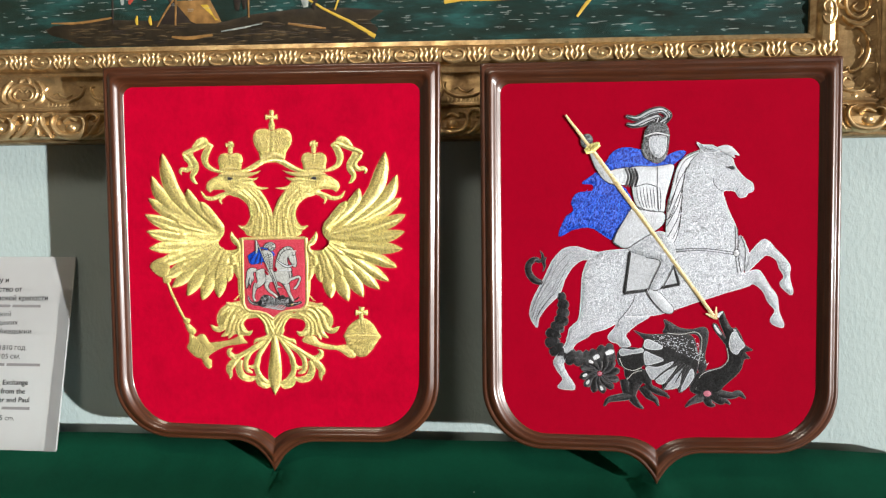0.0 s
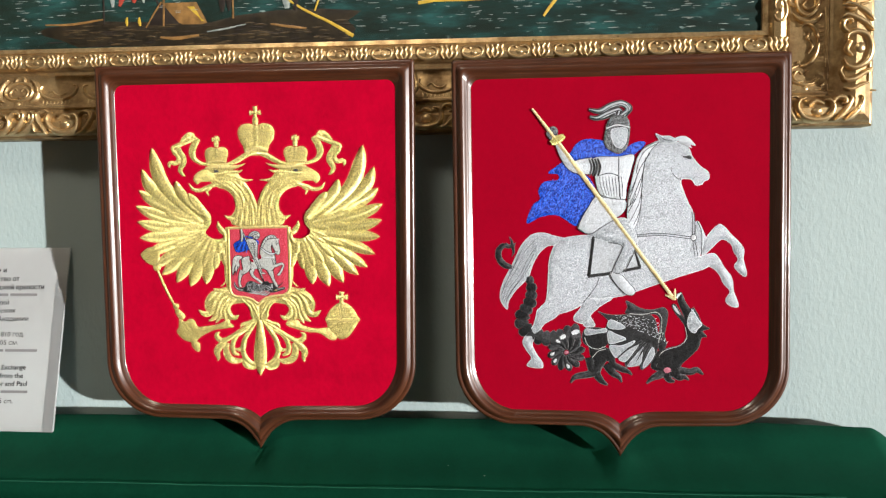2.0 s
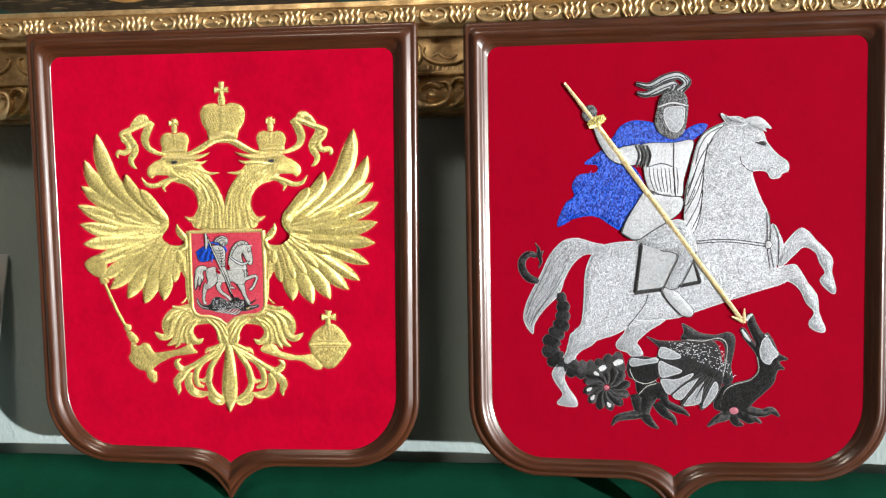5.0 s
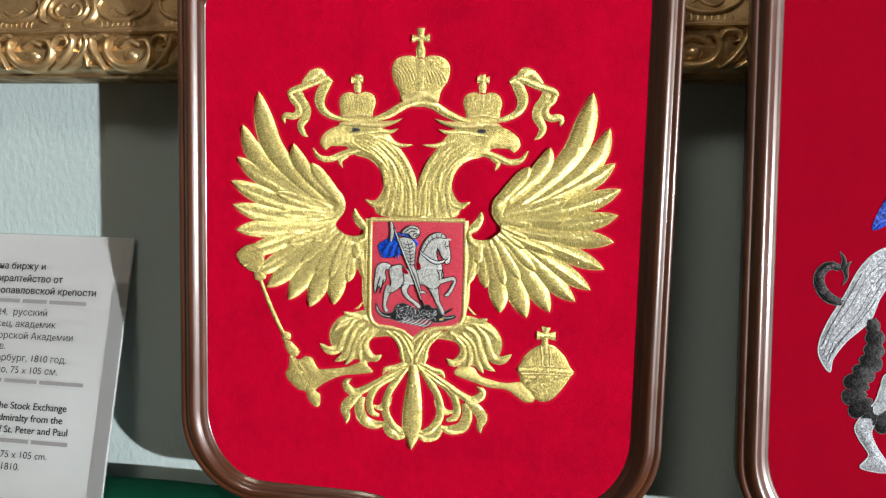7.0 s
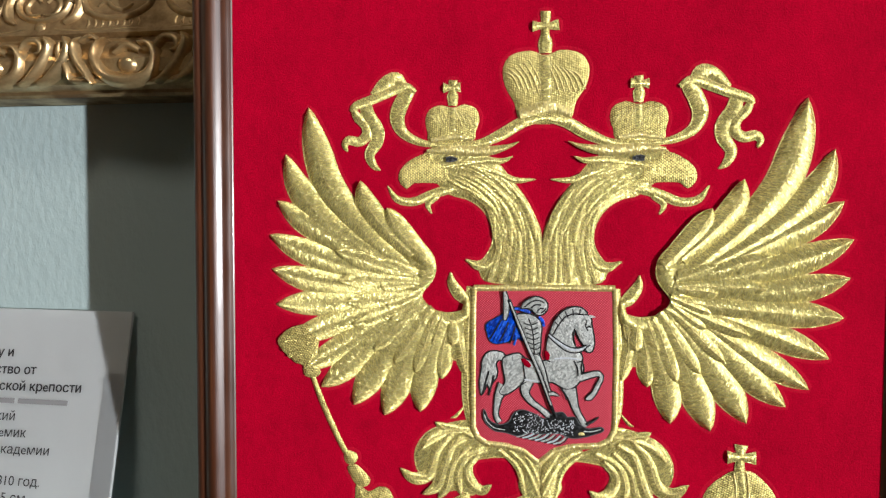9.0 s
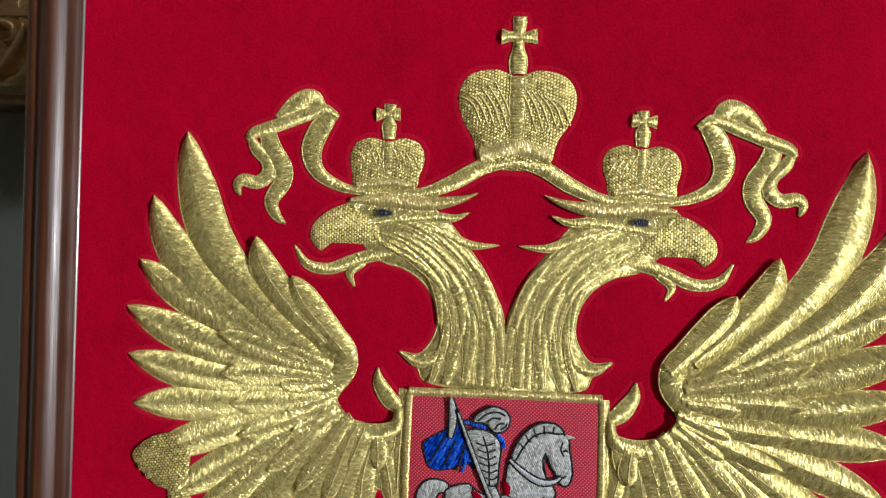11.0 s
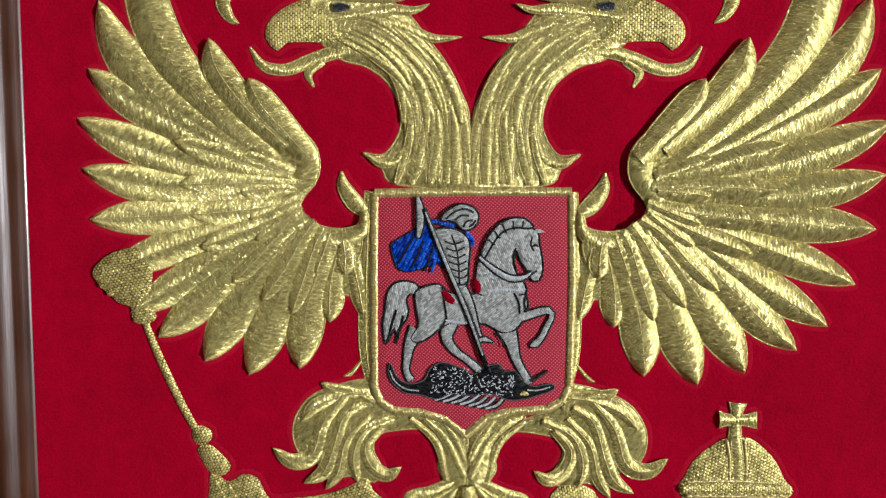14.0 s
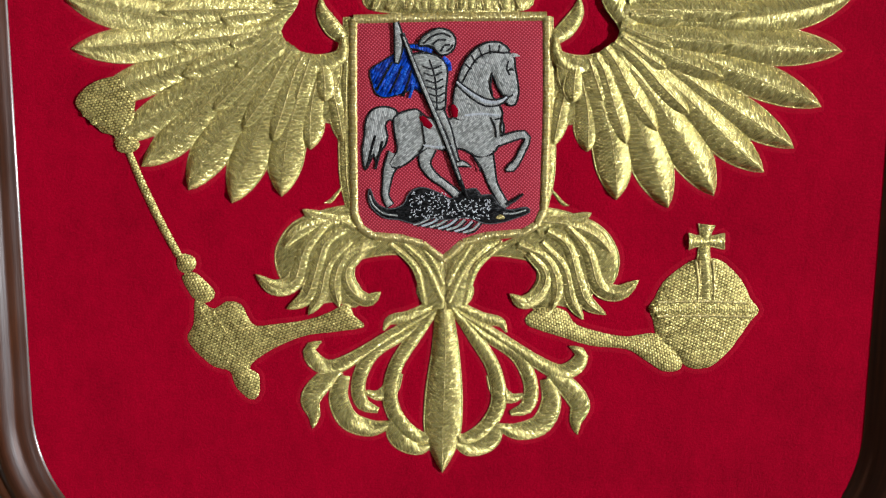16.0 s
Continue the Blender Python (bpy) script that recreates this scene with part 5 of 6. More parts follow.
# the small shield on the breast
edge_line = [(-34.6, 273.7), (3.8, 274.6), (40.4, 274.9), (41.3, 238.2), (40.9, 200.2), (38.3, 194.4), (32.8, 191.1), (18.2, 189.6), (9.2, 186.8), (1.2, 179.8), (-7.1, 186.1), (-15.7, 188.3), (-27.1, 189), (-32.1, 192.2), (-34.5, 197.6), (-34.8, 237.7)]
inset = Relief().patch(edge_line, 1.0, 1.5, 1.6, 0, 6.0, False).put("breast_shield", RED_TWILL, eagle_plaque, "small red twill shield with a grey horse and rider")
border = Relief()
corner = edge_line + [edge_line[0]]
for a, b in zip(corner, corner[1:]):
    border.stroke([(*a, 3.6), (*b, 3.6)], 1.6, max(3, int(math.dist(a, b) / 3)), 7, 1.6)
border.put("border_cord", GOLD_EDGE, inset, "bright gold border cord")
Relief.edges = {**CORDS, "matte_grey_thread": (BLACK, 0.85), "blue_thread": (BLACK, 0.5)}


def limb(name, pts, mat, lift=3.0, h=0.8):
    return Relief().stroke(pts, h, None, 7, lift, 0.3).put(name, mat, inset)


def fill(name, pts, mat, lift=3.0, h=0.8, turn_deg=20, label=""):
    return Relief().patch(pts, h, 1.4, lift, turn_deg, 1.8).put(name, mat, inset, label)


def seam_line(pts, width=0.7, mat=None, lift=4.3, name="stitch_line"):
    return Relief().stroke([(*q[:2], width) for q in pts], 0.4, max(12, len(pts) * 5), 5, lift).put(name, mat or BLACK, inset)


fill("horse_tail", [(-17.5, 238.5), (-22, 240.2), (-26.9, 239.1), (-29.6, 235.1), (-30.3, 228.9), (-31.2, 222.7), (-30.1, 215.4), (-27.8, 219.2), (-26.7, 221.9), (-25.6, 218.3), (-23.8, 222.8), (-22, 225), (-21.1, 229), (-22, 233), (-20.2, 235.2), (-17.5, 234.3)], GREY, 2.8, 0.7, 80)
for q in ([(-26, 215.7), (-24.2, 222.3), (-23.3, 226.8)], [(-29.2, 216.5), (-27.4, 224.1), (-26, 229)]):
    seam_line(q, 1.1, None, 3.6)
for q in ([(-17.5, 221.3, 7.6), (-20.6, 215.3, 4.7), (-21.5, 209.9, 3.4), (-22, 205, 2.9), (-20, 201.4, 3.4)], [(-5.2, 224.3, 7.1), (-6.3, 218.1, 4.7), (-3.1, 213.4, 3.6), (1.4, 210.1, 3.1), (5.9, 206.4, 3.4), (7.3, 203.9, 2.9)], [(15.9, 224.4, 9.3), (18.7, 217.2, 5.6), (20.6, 210.5, 3.8), (23.6, 205, 3.4), (25.9, 201.2, 3.8)]):
    limb("horse_leg", q, GREY, 2.9)
fill("horse", [(-18.6, 236), (-14.6, 238.3), (-9.5, 239.2), (-6.4, 236.6), (-1.3, 235.3), (4.2, 235.8), (9.1, 237.3), (15.3, 237.8), (21.9, 237.2), (24.6, 233.3), (23.8, 228), (20.4, 222.3), (14.6, 220.9), (8.4, 223.9), (2.1, 223.4), (-4.1, 224.3), (-8.6, 222), (-13, 218.4), (-17.5, 216.2), (-20.2, 217.9), (-17.3, 223.3), (-18.2, 229)], GREY, 3.1, 0.8, 40, "matte grey stitched horse")
limb("foreleg", [(21.6, 226.7, 4), (27.6, 228.7, 3.5), (32.2, 229.8, 3.3), (34, 227.9, 2.4), (32.1, 223.7, 2.7), (30, 219.2, 2.7), (27.6, 216.6, 3.3), (25.8, 215.7, 1.3)], GREY, 3.2)
fill("horse_head", [(5.6, 235.8), (4.8, 244.9), (6.5, 251), (9.5, 256.8), (13.2, 260.9), (17.6, 262.8), (22.6, 262.4), (26.3, 260.9), (28.3, 258.8), (28.6, 255.4), (29.6, 250.6), (30.1, 245.5), (28.9, 241.3), (26, 241.1), (24.4, 244.1), (22.6, 246.7), (21, 249.7), (19.7, 252.8), (19.1, 248.9), (20, 244.1), (22.7, 241.1), (23.7, 236.3), (15.3, 234.9)], GREY, 3.3, 0.9, 115)
fill("mane", [(6.5, 251), (8.9, 257.5), (12.8, 262.2), (17.5, 264.8), (22.8, 264.8), (26.3, 261.8), (24.1, 260.9), (18.9, 261.1), (14.1, 259), (10.2, 253.6), (8.1, 249.7)], GREY, 3.9, 0.6, 60)
for x, z, dx, dz in (( (11.5, 260)) + (2.2, -3.0), ( (14.5, 262.6)) + (1.6, -3.4), ( (18.4, 263.9)) + (0.6, -3.6), ( (22.3, 263.9)) + (-0.4, -3.2), ( (9.3, 256.6)) + (2.6, -2.0)):
    seam_line([(x, z), (x + dx * 0.5, z + dz * 0.6), (x + dx, z + dz)], 0.6, None, 4.6)
limb("ear", [(25.5, 258.4, 0.7), (27.6, 260.1, 1.7), (30.3, 259.7, 0.4)], GREY, 4.2, 0.6)
limb("eye", [(25.8, 254.1, 0.4), (27.1, 254.7, 1.1), (28.2, 254.1, 0.4)], BLACK, 4.4, 0.4)
for q in ([(19.7, 253.6), (18.9, 249.3), (20, 245)], [(25.9, 257.9), (25.3, 254.9), (26.5, 252.4)], [(27.9, 245), (26.2, 244.1), (24.9, 245)], [(-8, 237.9), (-7.3, 232.4), (-6.3, 225.6)], [(19.3, 236.3), (21.1, 232.6), (21.6, 228.4)], [(24.1, 236.3), (23.3, 232.6), (24, 228.9)], [(-8.6, 222.5), (-7.2, 224.2), (-6.3, 226.5)], [(12.9, 220.9), (14.7, 218.2), (15.6, 215.1)]):
    seam_line(q)
for q in ([(5.9, 249.7, 1.5), (11.2, 245.4, 2.4), (17, 242.1, 2.9), (22.3, 242, 2.4), (25.7, 244.1, 1.3)], [(9.1, 236.7, 1.3), (15.7, 237.4, 1.8), (23.2, 236.7, 1.3)], [(-7, 225.1, 1.1), (-1, 224.3, 1.3), (4.4, 225, 0.9)]):
    limb("rein", q, GREY, 4.0, 0.7)
    limb("rein_light", [(x, z + 0.2, w * 0.55) for x, z, w in q], SILVER_CORD, 4.4, 0.5)
fill("cape", [(-13.2, 263.4), (-17.6, 261.2), (-20.2, 259.5), (-23.8, 257.3), (-28.2, 254.1), (-27.3, 249.5), (-25.8, 245.2), (-22, 243.7), (-16.7, 244.8), (-10, 247), (-7.8, 245.3), (-8.7, 253.1), (-10.9, 259.5)], BLUE, 3.0, 0.8, 60, "bright blue stitched cape")
for k in range(6):
    a, b = (-19.3, 257.4), (-25.5, 246.5)
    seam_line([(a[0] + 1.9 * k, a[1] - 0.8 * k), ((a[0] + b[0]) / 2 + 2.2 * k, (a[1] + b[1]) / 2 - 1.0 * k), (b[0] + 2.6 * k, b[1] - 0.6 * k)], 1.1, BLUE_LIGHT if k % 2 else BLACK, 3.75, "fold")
limb("cape_edge", [(-13.6, 263.4, 1.3), (-8.8, 263, 2.4), (-3.5, 261.3, 2)], BLUE, 3.9, 0.6)
limb("cape_edge", [(0.5, 259.1, 1.8), (2.5, 257, 2.2), (3.4, 254, 1.3)], BLUE, 3.9, 0.6)
limb("lance_arm", [(-17.8, 272.4, 1.8), (-16.9, 267.7, 3.3), (-16.9, 261.2, 3.1), (-17.6, 256.9, 1.8)], GREY, 4.0, 0.8)
fill("torso", [(-11.4, 260), (-5.2, 260.8), (-0.4, 258.9), (2.3, 254.8), (1.9, 247.5), (1.3, 238.8), (-2.4, 237), (-5.1, 241.8), (-6.9, 248.8), (-9.2, 254.8)], GREY, 3.6, 0.9, 10)
for k in range(7):
    a, b = (-7.4, 255.7), (-3.8, 240.1)
    f = k / 6
    x, z = a[0] + (b[0] - a[0]) * f, a[1] + (b[1] - a[1]) * f
    seam_line([(x, z), (x + 3.6, z - 1.0), (x + 7.4 - 1.6 * f, z + 0.4)], 0.65, None, 4.6, "armour_line")
seam_line([(-4.8, 258.3), (-2.5, 250.9), (-1.5, 238.8)], 0.7, None, 4.6)
limb("leg", [(-0.2, 237.9, 3.5), (2.5, 232.2, 3), (4.6, 226.1, 2.1), (6.2, 220.8, 1.6), (7.5, 218.2, 1.4)], GREY, 3.9)
limb("boot", [(5.3, 216.8, 1.1), (8, 218.4, 2.5), (12, 216.9, 0.7)], GREY, 4.2)
for q in ([(-8.2, 236.6, 1.3), (-6.4, 234.4, 3.3), (-3.7, 232.2, 2)], [(4.2, 241, 1.3), (5.3, 238.8, 3.3), (5.4, 236.2, 1.8)]):
    limb("saddle", q, RED_SMOOTH, 4.0, 0.7)
fill("helmet", [(-8.8, 263.4), (-7.9, 266.4), (-4.8, 268.6), (-1.3, 270.1), (2.8, 269.2), (5.3, 266.4), (4.9, 262.6), (2.2, 260.2), (-0.8, 260.2), (-3, 262.6), (-5.7, 263.6)], GREY, 4.3, 0.9, 20)
for q in ([(-7, 264.3), (-4, 266.8), (-0, 268.1), (3.5, 266.9)], [(-3.5, 263.9), (-1.3, 265.6), (1.8, 265.6)], [(-0.4, 261.3), (0.9, 263.4), (3.3, 263.9)], [(1.8, 261.3), (3.3, 262.4), (4.4, 263.9)]):
    seam_line(q, 0.8, None, 5.2)
fill("dragon", [(-28.1, 208), (-26.7, 204.5), (-24.3, 201.3), (-19.7, 200), (-14.8, 201.9), (-12.5, 206.4), (-7.6, 208.7), (-1.7, 207), (4.6, 204.3), (8.1, 207.1), (13.9, 208.5), (16.2, 205.8), (20.2, 206.1), (22.9, 202.3), (27.4, 200.1), (34.1, 201.3), (35.3, 199.3), (31.5, 197.5), (24, 195.1), (17.7, 194.6), (11.4, 196.8), (2.4, 196), (-4.4, 196.6), (-10, 194.3), (-16.8, 195.8), (-22.4, 196.4), (-27.4, 200.4), (-29, 204.9)], BLACK, 3.4, 0.9, 20, "black stitched dragon")
limb("tongue", [(25.8, 202.3, 1.3), (29.2, 203.9, 1.6), (32.7, 206.6, 0.9)], BLACK, 3.6, 0.6)
limb("dragon_eye", [(22.1, 196.9, 0.7), (23.9, 197.4, 2), (25.5, 196.9, 0.7)], GOLD_EDGE, 4.4, 0.6)
rnd = random.Random(5)
left_end, right_end = (-12.3, 198.3), (19.9, 198.2)
for k in range(230):
    f = rnd.random()
    x = left_end[0] + (right_end[0] - left_end[0]) * f
    z = left_end[1] + rnd.uniform(-2.0, 8.6 if f < 0.45 else 6.0)
    a = rnd.uniform(0, 3.14)
    Relief().stroke([(x - 0.45 * math.cos(a), z - 0.45 * math.sin(a), 0.2), (x, z, 0.36), (x + 0.45 * math.cos(a), z + 0.45 * math.sin(a), 0.2)], 0.3, 5, 5, 4.35).put("scale", SILVER_SATIN, inset)
for q in ([(-28.3, 205.3), (-26.5, 201.3), (-22.4, 198.2), (-17, 197.4)], [(24.8, 198.7), (29.3, 198.8), (33.7, 200.2)]):
    seam_line(q, 0.6, GREY, 4.4)
for k in range(7):
    a, b = (-9.3, 193.8), (10.5, 190.9)
    f = k / 6
    x, z = a[0] + (b[0] - a[0]) * f, a[1] + (b[1] - a[1]) * f
    seam_line([(x - 1.5, z), (x + 2.6, z + 1.4), (x + 7.2 - 2.0 * f, z + 4.2)], 0.9, SILVER_CORD if k % 2 else GREY, 3.4, "wing_line")
    seam_line([(x, z - 0.6), (x + 3.6, z + 0.8), (x + 8.0 - 2.0 * f, z + 3.8)], 0.7, BLACK, 3.3, "wing_line")
Relief.edges = {}
limb("lance", [(-15.4, 268.1, 2.1), (-8, 249.8, 2.2), (1, 229.2, 2.2), (7.8, 211.1, 2.1), (11.1, 204, 1)], BLACK, 4.7, 0.7)
limb("lance_light", [(-14.9, 266.8, 0.6), (-7.8, 249.6, 1.1), (1.2, 228.9, 1.1), (7.6, 212, 0.6)], GREY, 5.2, 0.4)
Relief.edges = CORDS


# low ridges of pile along the stitching, their bright rim painted as lighter red
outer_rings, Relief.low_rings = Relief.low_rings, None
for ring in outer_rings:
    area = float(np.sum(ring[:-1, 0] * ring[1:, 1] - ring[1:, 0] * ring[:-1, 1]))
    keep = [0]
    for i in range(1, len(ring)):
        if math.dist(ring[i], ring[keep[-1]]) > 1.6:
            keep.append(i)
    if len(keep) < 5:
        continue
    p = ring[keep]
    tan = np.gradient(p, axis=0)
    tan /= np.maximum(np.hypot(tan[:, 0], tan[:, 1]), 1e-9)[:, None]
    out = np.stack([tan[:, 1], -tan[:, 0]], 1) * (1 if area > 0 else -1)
    Relief().stroke([(*q, 2.4) for q in p + out * 1.2], 0.25, len(p), 5, -0.05).put("halo_ridge", RED_HALO, eagle_plaque, "low red velvet ridge along the stitching, bright rim painted in its colour")


# ---- the silver rider ----
Relief.flat = 0.42


def dark_edge(pts, parent, width=0.9, lift=0.6, mat=None, name="outline"):
    return Relief().stroke([(*q[:2], width) for q in pts], 0.5, max(20, len(pts) * 6), 5, lift).put(name, mat or SILVER_LINE, parent)


# the black dragon
dragon = Relief().patch([(-40, 151.8), (-31.3, 153.1), (-18.8, 151.3), (-13.8, 143.8), (-13.2, 134.3), (-16.9, 129.8), (-7.6, 124.9), (-5.7, 117.3), (-10.6, 112.1), (-21.2, 114.5), (-27.4, 110.6), (-34.3, 119.4), (-36.2, 129.6), (-41.8, 133.9), (-43.7, 143.5)], 1.8, 5, 0.3, 35, 2.2).put("dragon", BLACK, rider_plaque, "black-thread dragon with grey wing and coiled tail")
tail_path = smooth_path([(-106.5, 214.2, 8.1), (-103.4, 199.1, 12.1), (-105.7, 182.3, 14.7), (-114, 167.9, 16.2), (-114.4, 155.7, 16.7), (-104.3, 145.2, 17.2), (-89.4, 140.5, 17.2), (-74.6, 139.9, 17.6), (-62.3, 144.3, 18.1), (-46.2, 147.8, 21.1)], 45)
for i in range(0, 45, 3):
    seg = tail_path[i:i + 4] * [1, 1, 1.06 if i % 2 else 1.0]
    ring = np.vstack([seg[:1] * [1, 1, 0.78], seg[1:-1] * [1, 1, 1.04], seg[-1:] * [1, 1, 0.72]])
    Relief().stroke([tuple(v) for v in ring], 2.4, 8, 9, 0.2 + 0.15 * (i % 2)).put("tail_ring", BLACK if i % 2 else BLACK_LIGHT, dragon)
curl = smooth_path([(-126.5, 224.6, 5.6), (-136.1, 228.5, 7.6), (-142.2, 237.1, 7.6), (-141.7, 246.2, 7.1), (-135.3, 251.4, 6.1), (-128.8, 249.4, 4.6)], 21)
for i in range(0, 21, 3):
    Relief().stroke([tuple(v) for v in curl[i:i + 4]], 1.8, 6, 7, 0.2 + 0.12 * (i % 2)).put("tail_ring", BLACK if i % 2 else BLACK_LIGHT, dragon)
for q in ([(-129.4, 261.6, 0.5), (-126.3, 255.5, 3), (-127.3, 248.4, 4.6)], [(-121.8, 254.5, 0.5), (-125.3, 249.5, 4), (-124.2, 243.4, 2.5), (-126.7, 237.3, 0.5)]):
    Relief().stroke(q, 1.2, 10, 5, 0.5).put("tail_fork", BLACK, dragon)
hub = (-62.6, 123.1)
for k in range(12):
    a = k * math.pi / 6 + 0.2
    Relief().stroke([(hub[0] + 3 * math.cos(a), hub[1] + 3 * math.sin(a), 1.2), (hub[0] + 10 * math.cos(a + 0.22), hub[1] + 10 * math.sin(a + 0.22), 5.4), (hub[0] + 18 * math.cos(a + 0.5), hub[1] + 18 * math.sin(a + 0.5), 8.2), (hub[0] + 21 * math.cos(a + 0.62), hub[1] + 21 * math.sin(a + 0.62), 5)], 2.2, 12, 7, 0.5 + 0.25 * (k % 2), 0.4).put("coil_ring", BLACK if k % 2 else BLACK_LIGHT, dragon)
for k in (3, 5, 6, 8):
    a = k * math.pi / 6 + 0.55
    Relief().stroke([(hub[0] + 14 * math.cos(a), hub[1] + 14 * math.sin(a), 2.0), (hub[0] + 17 * math.cos(a + 0.1), hub[1] + 17 * math.sin(a + 0.1), 4.2), (hub[0] + 19 * math.cos(a + 0.14), hub[1] + 19 * math.sin(a + 0.14), 2.6)], 0.8, 6, 5, 2.5).put("coil_fleck", SILVER_SATIN, dragon)
for q in ([(-69.7, 140.1, 4.5), (-65.7, 142.2, 6), (-63.3, 143.3, 4)], [(-56, 145.5, 4.5), (-51.1, 147.7, 6.5), (-47.2, 148.3, 4)]):
    Relief().stroke(q, 0.8, 6, 5, 2.4).put("ring_light", SILVER_SATIN, dragon)
for c, rad in ((hub, 2.6), ( (55.3, 102.4), 4.2)):
    Relief().patch([(c[0] + rad * math.cos(a), c[1] + rad * 0.8 * math.sin(a)) for a in np.arange(8) * math.pi / 4], 1.4, 3, 2.8, 30, 1.6).put("pink_bead", PINK, dragon, "pink stitched dot")
Relief().patch([(7.7, 184.5), (15.1, 181.4), (24.9, 175.8), (38.5, 174), (50.7, 176.6), (56.2, 171.6), (55.7, 160.3), (52.7, 144.6), (54.6, 132), (47.9, 124.3), (44.1, 135), (46.5, 150.8), (47.1, 162.1), (41.5, 168.4), (26.2, 167.6), (10.8, 168.7), (6.5, 170.6), (9.5, 176.9)], 1.4, 4, 0.3, 60, 2.2).put("far_wing", BLACK_LIGHT, dragon)
dark_edge([(12, 169.4), (26.8, 168.2), (42.1, 170.9), (48.9, 164), (47.8, 147.6), (45.4, 135)], dragon, 0.7, 1.9, GREY)
Relief().patch([(-25.1, 172.2), (-13.9, 168.5), (1.6, 168), (23.1, 169.5), (36.6, 167.7), (42.2, 160.2), (45.3, 144.5), (45.4, 131.9), (41.7, 120.5), (36.9, 111.6), (25.8, 102.6), (23.4, 107.6), (16, 107.5), (7.9, 105.5), (5.4, 112.4), (-2.6, 116.7), (-9.4, 123.6), (-13.2, 134.3), (-14.5, 143.8), (-15.7, 153.3), (-12.6, 159.6), (-17.6, 165.9)], 1.3, 3, 1.0, 70, 2.2).put("near_wing", BLACK, dragon, "black dragon wing with grey glittering webs")
for q in ([(-12, 161.5), (-4.6, 160.4), (6.5, 153.5), (-1.5, 150.9), (-13.3, 153.3)], [(-13.2, 148.2), (-4.6, 145.2), (7.2, 139.6), (-1.4, 135.7), (-12, 134.3)], [(-11.3, 131.2), (2.3, 131.3), (18.3, 137.2), (6, 125), (-3.8, 117.3), (-9.4, 123.6)],
          [(-0.7, 116.1), (11, 126.4), (22.6, 134.1), (13.4, 120.1), (6.1, 112.4)], [(9.2, 107.4), (18.4, 118.9), (27, 131.6), (25.8, 117.7), (22.7, 108.8)], [(26.4, 104.5), (30.7, 115.9), (38, 129.3), (40.5, 121.7), (34.4, 110.9)]):
    Relief().patch(q, 0.6, 1.5, 2.2, 60, 1.8).put("wing_web", SILVER, dragon, "grey glitter web")
for q in ([(-2.6, 116.7, 1.6), (11, 128.3, 2.2), (26.3, 136.7, 3.1)], [(7.3, 106.7, 1.6), (17.1, 120.8, 2.2), (30.6, 134.8, 3.1)], [(25.2, 103.8, 1.6), (28.2, 117.8, 2.5), (35.6, 133, 3.1)], [(19.6, 112.6, 0.9), (25.8, 124, 1.9), (31.9, 133, 1.9)]):
    Relief().stroke(q, 0.8, 16, 7, 2.6, 0.4).put("wing_rib", BLACK, dragon)
rnd = random.Random(8)
corner, side_a, side_b = np.array((-7.7, 167.9)), np.array((41.6, 164.6)), np.array((8.5, 136.5))
for k in range(170):
    a, b = rnd.random() ** 0.75, rnd.random()
    x, z = corner + (side_a - corner) * a + (side_b - corner) * b * (0.25 + 0.75 * a)
    s = rnd.uniform(0.5, 0.95)
    Relief().stroke([(x - 0.7 * s, z, 0.4), (x, z + 0.15, s), (x + 0.7 * s, z, 0.4)], 0.35, 4, 5, 2.5).put("wing_fleck", SILVER_CORD, dragon)
Relief().patch([(36.9, 105.3), (42.3, 123), (55.2, 128.2), (69.2, 132.2), (77.1, 140.4), (75.8, 154.2), (70.9, 162.3), (64.1, 171.1), (61.1, 179.8), (65.3, 179.9), (71.5, 169.9), (75.8, 163.6), (71.4, 174.3), (67.7, 184.3), (68.3, 191.2), (72, 194.3), (76.3, 184.3), (82.4, 175), (86, 176.3), (91.5, 167.6), (96.4, 157), (104.4, 151.4), (96.5, 148.8), (101.4, 142), (95.3, 140.7), (91.7, 129.3), (83.3, 119.8), (74.8, 112.1), (67.5, 104.5), (52.9, 100.5)], 2.0, 5, 0.4, 35, 2.2).put("neck", BLACK, dragon)
Relief().patch([(81.8, 170), (86.1, 171.3), (90.3, 163.8), (95.2, 156.3), (90.4, 151.3), (87.4, 146.8), (81.3, 149.9), (78.8, 158.7)], 0.9, 2, 2.2, 60, 1.8).put("cheek", SILVER, dragon, "silver cheek patch")
Relief().stroke([(62.3, 179.2, 2.5), (66, 173, 3.8), (70.3, 168, 1.9)], 0.9, 8, 7, 2.0).put("teeth", SILVER_SATIN, dragon)
Relief().stroke([(66.5, 187.4, 2.5), (68.3, 191.2, 3.8), (72, 193.7, 1.9)], 0.8, 6, 5, 2.4).put("snout_light", SILVER_SATIN, dragon)
Relief().stroke([(83, 174.4, 1.3), (84.8, 173.1, 2.5), (86.6, 173.8, 1.2)], 0.6, 6, 5, 2.4).put("eye", SILVER_SATIN, dragon)
Relief().patch([(-39.3, 151.1), (-26.3, 150), (-16.3, 152), (-15.1, 148.2), (-25, 146.2), (-39.3, 144.1)], 0.8, 2, 1.9, 10, 1.8).put("back_light", SILVER, dragon)
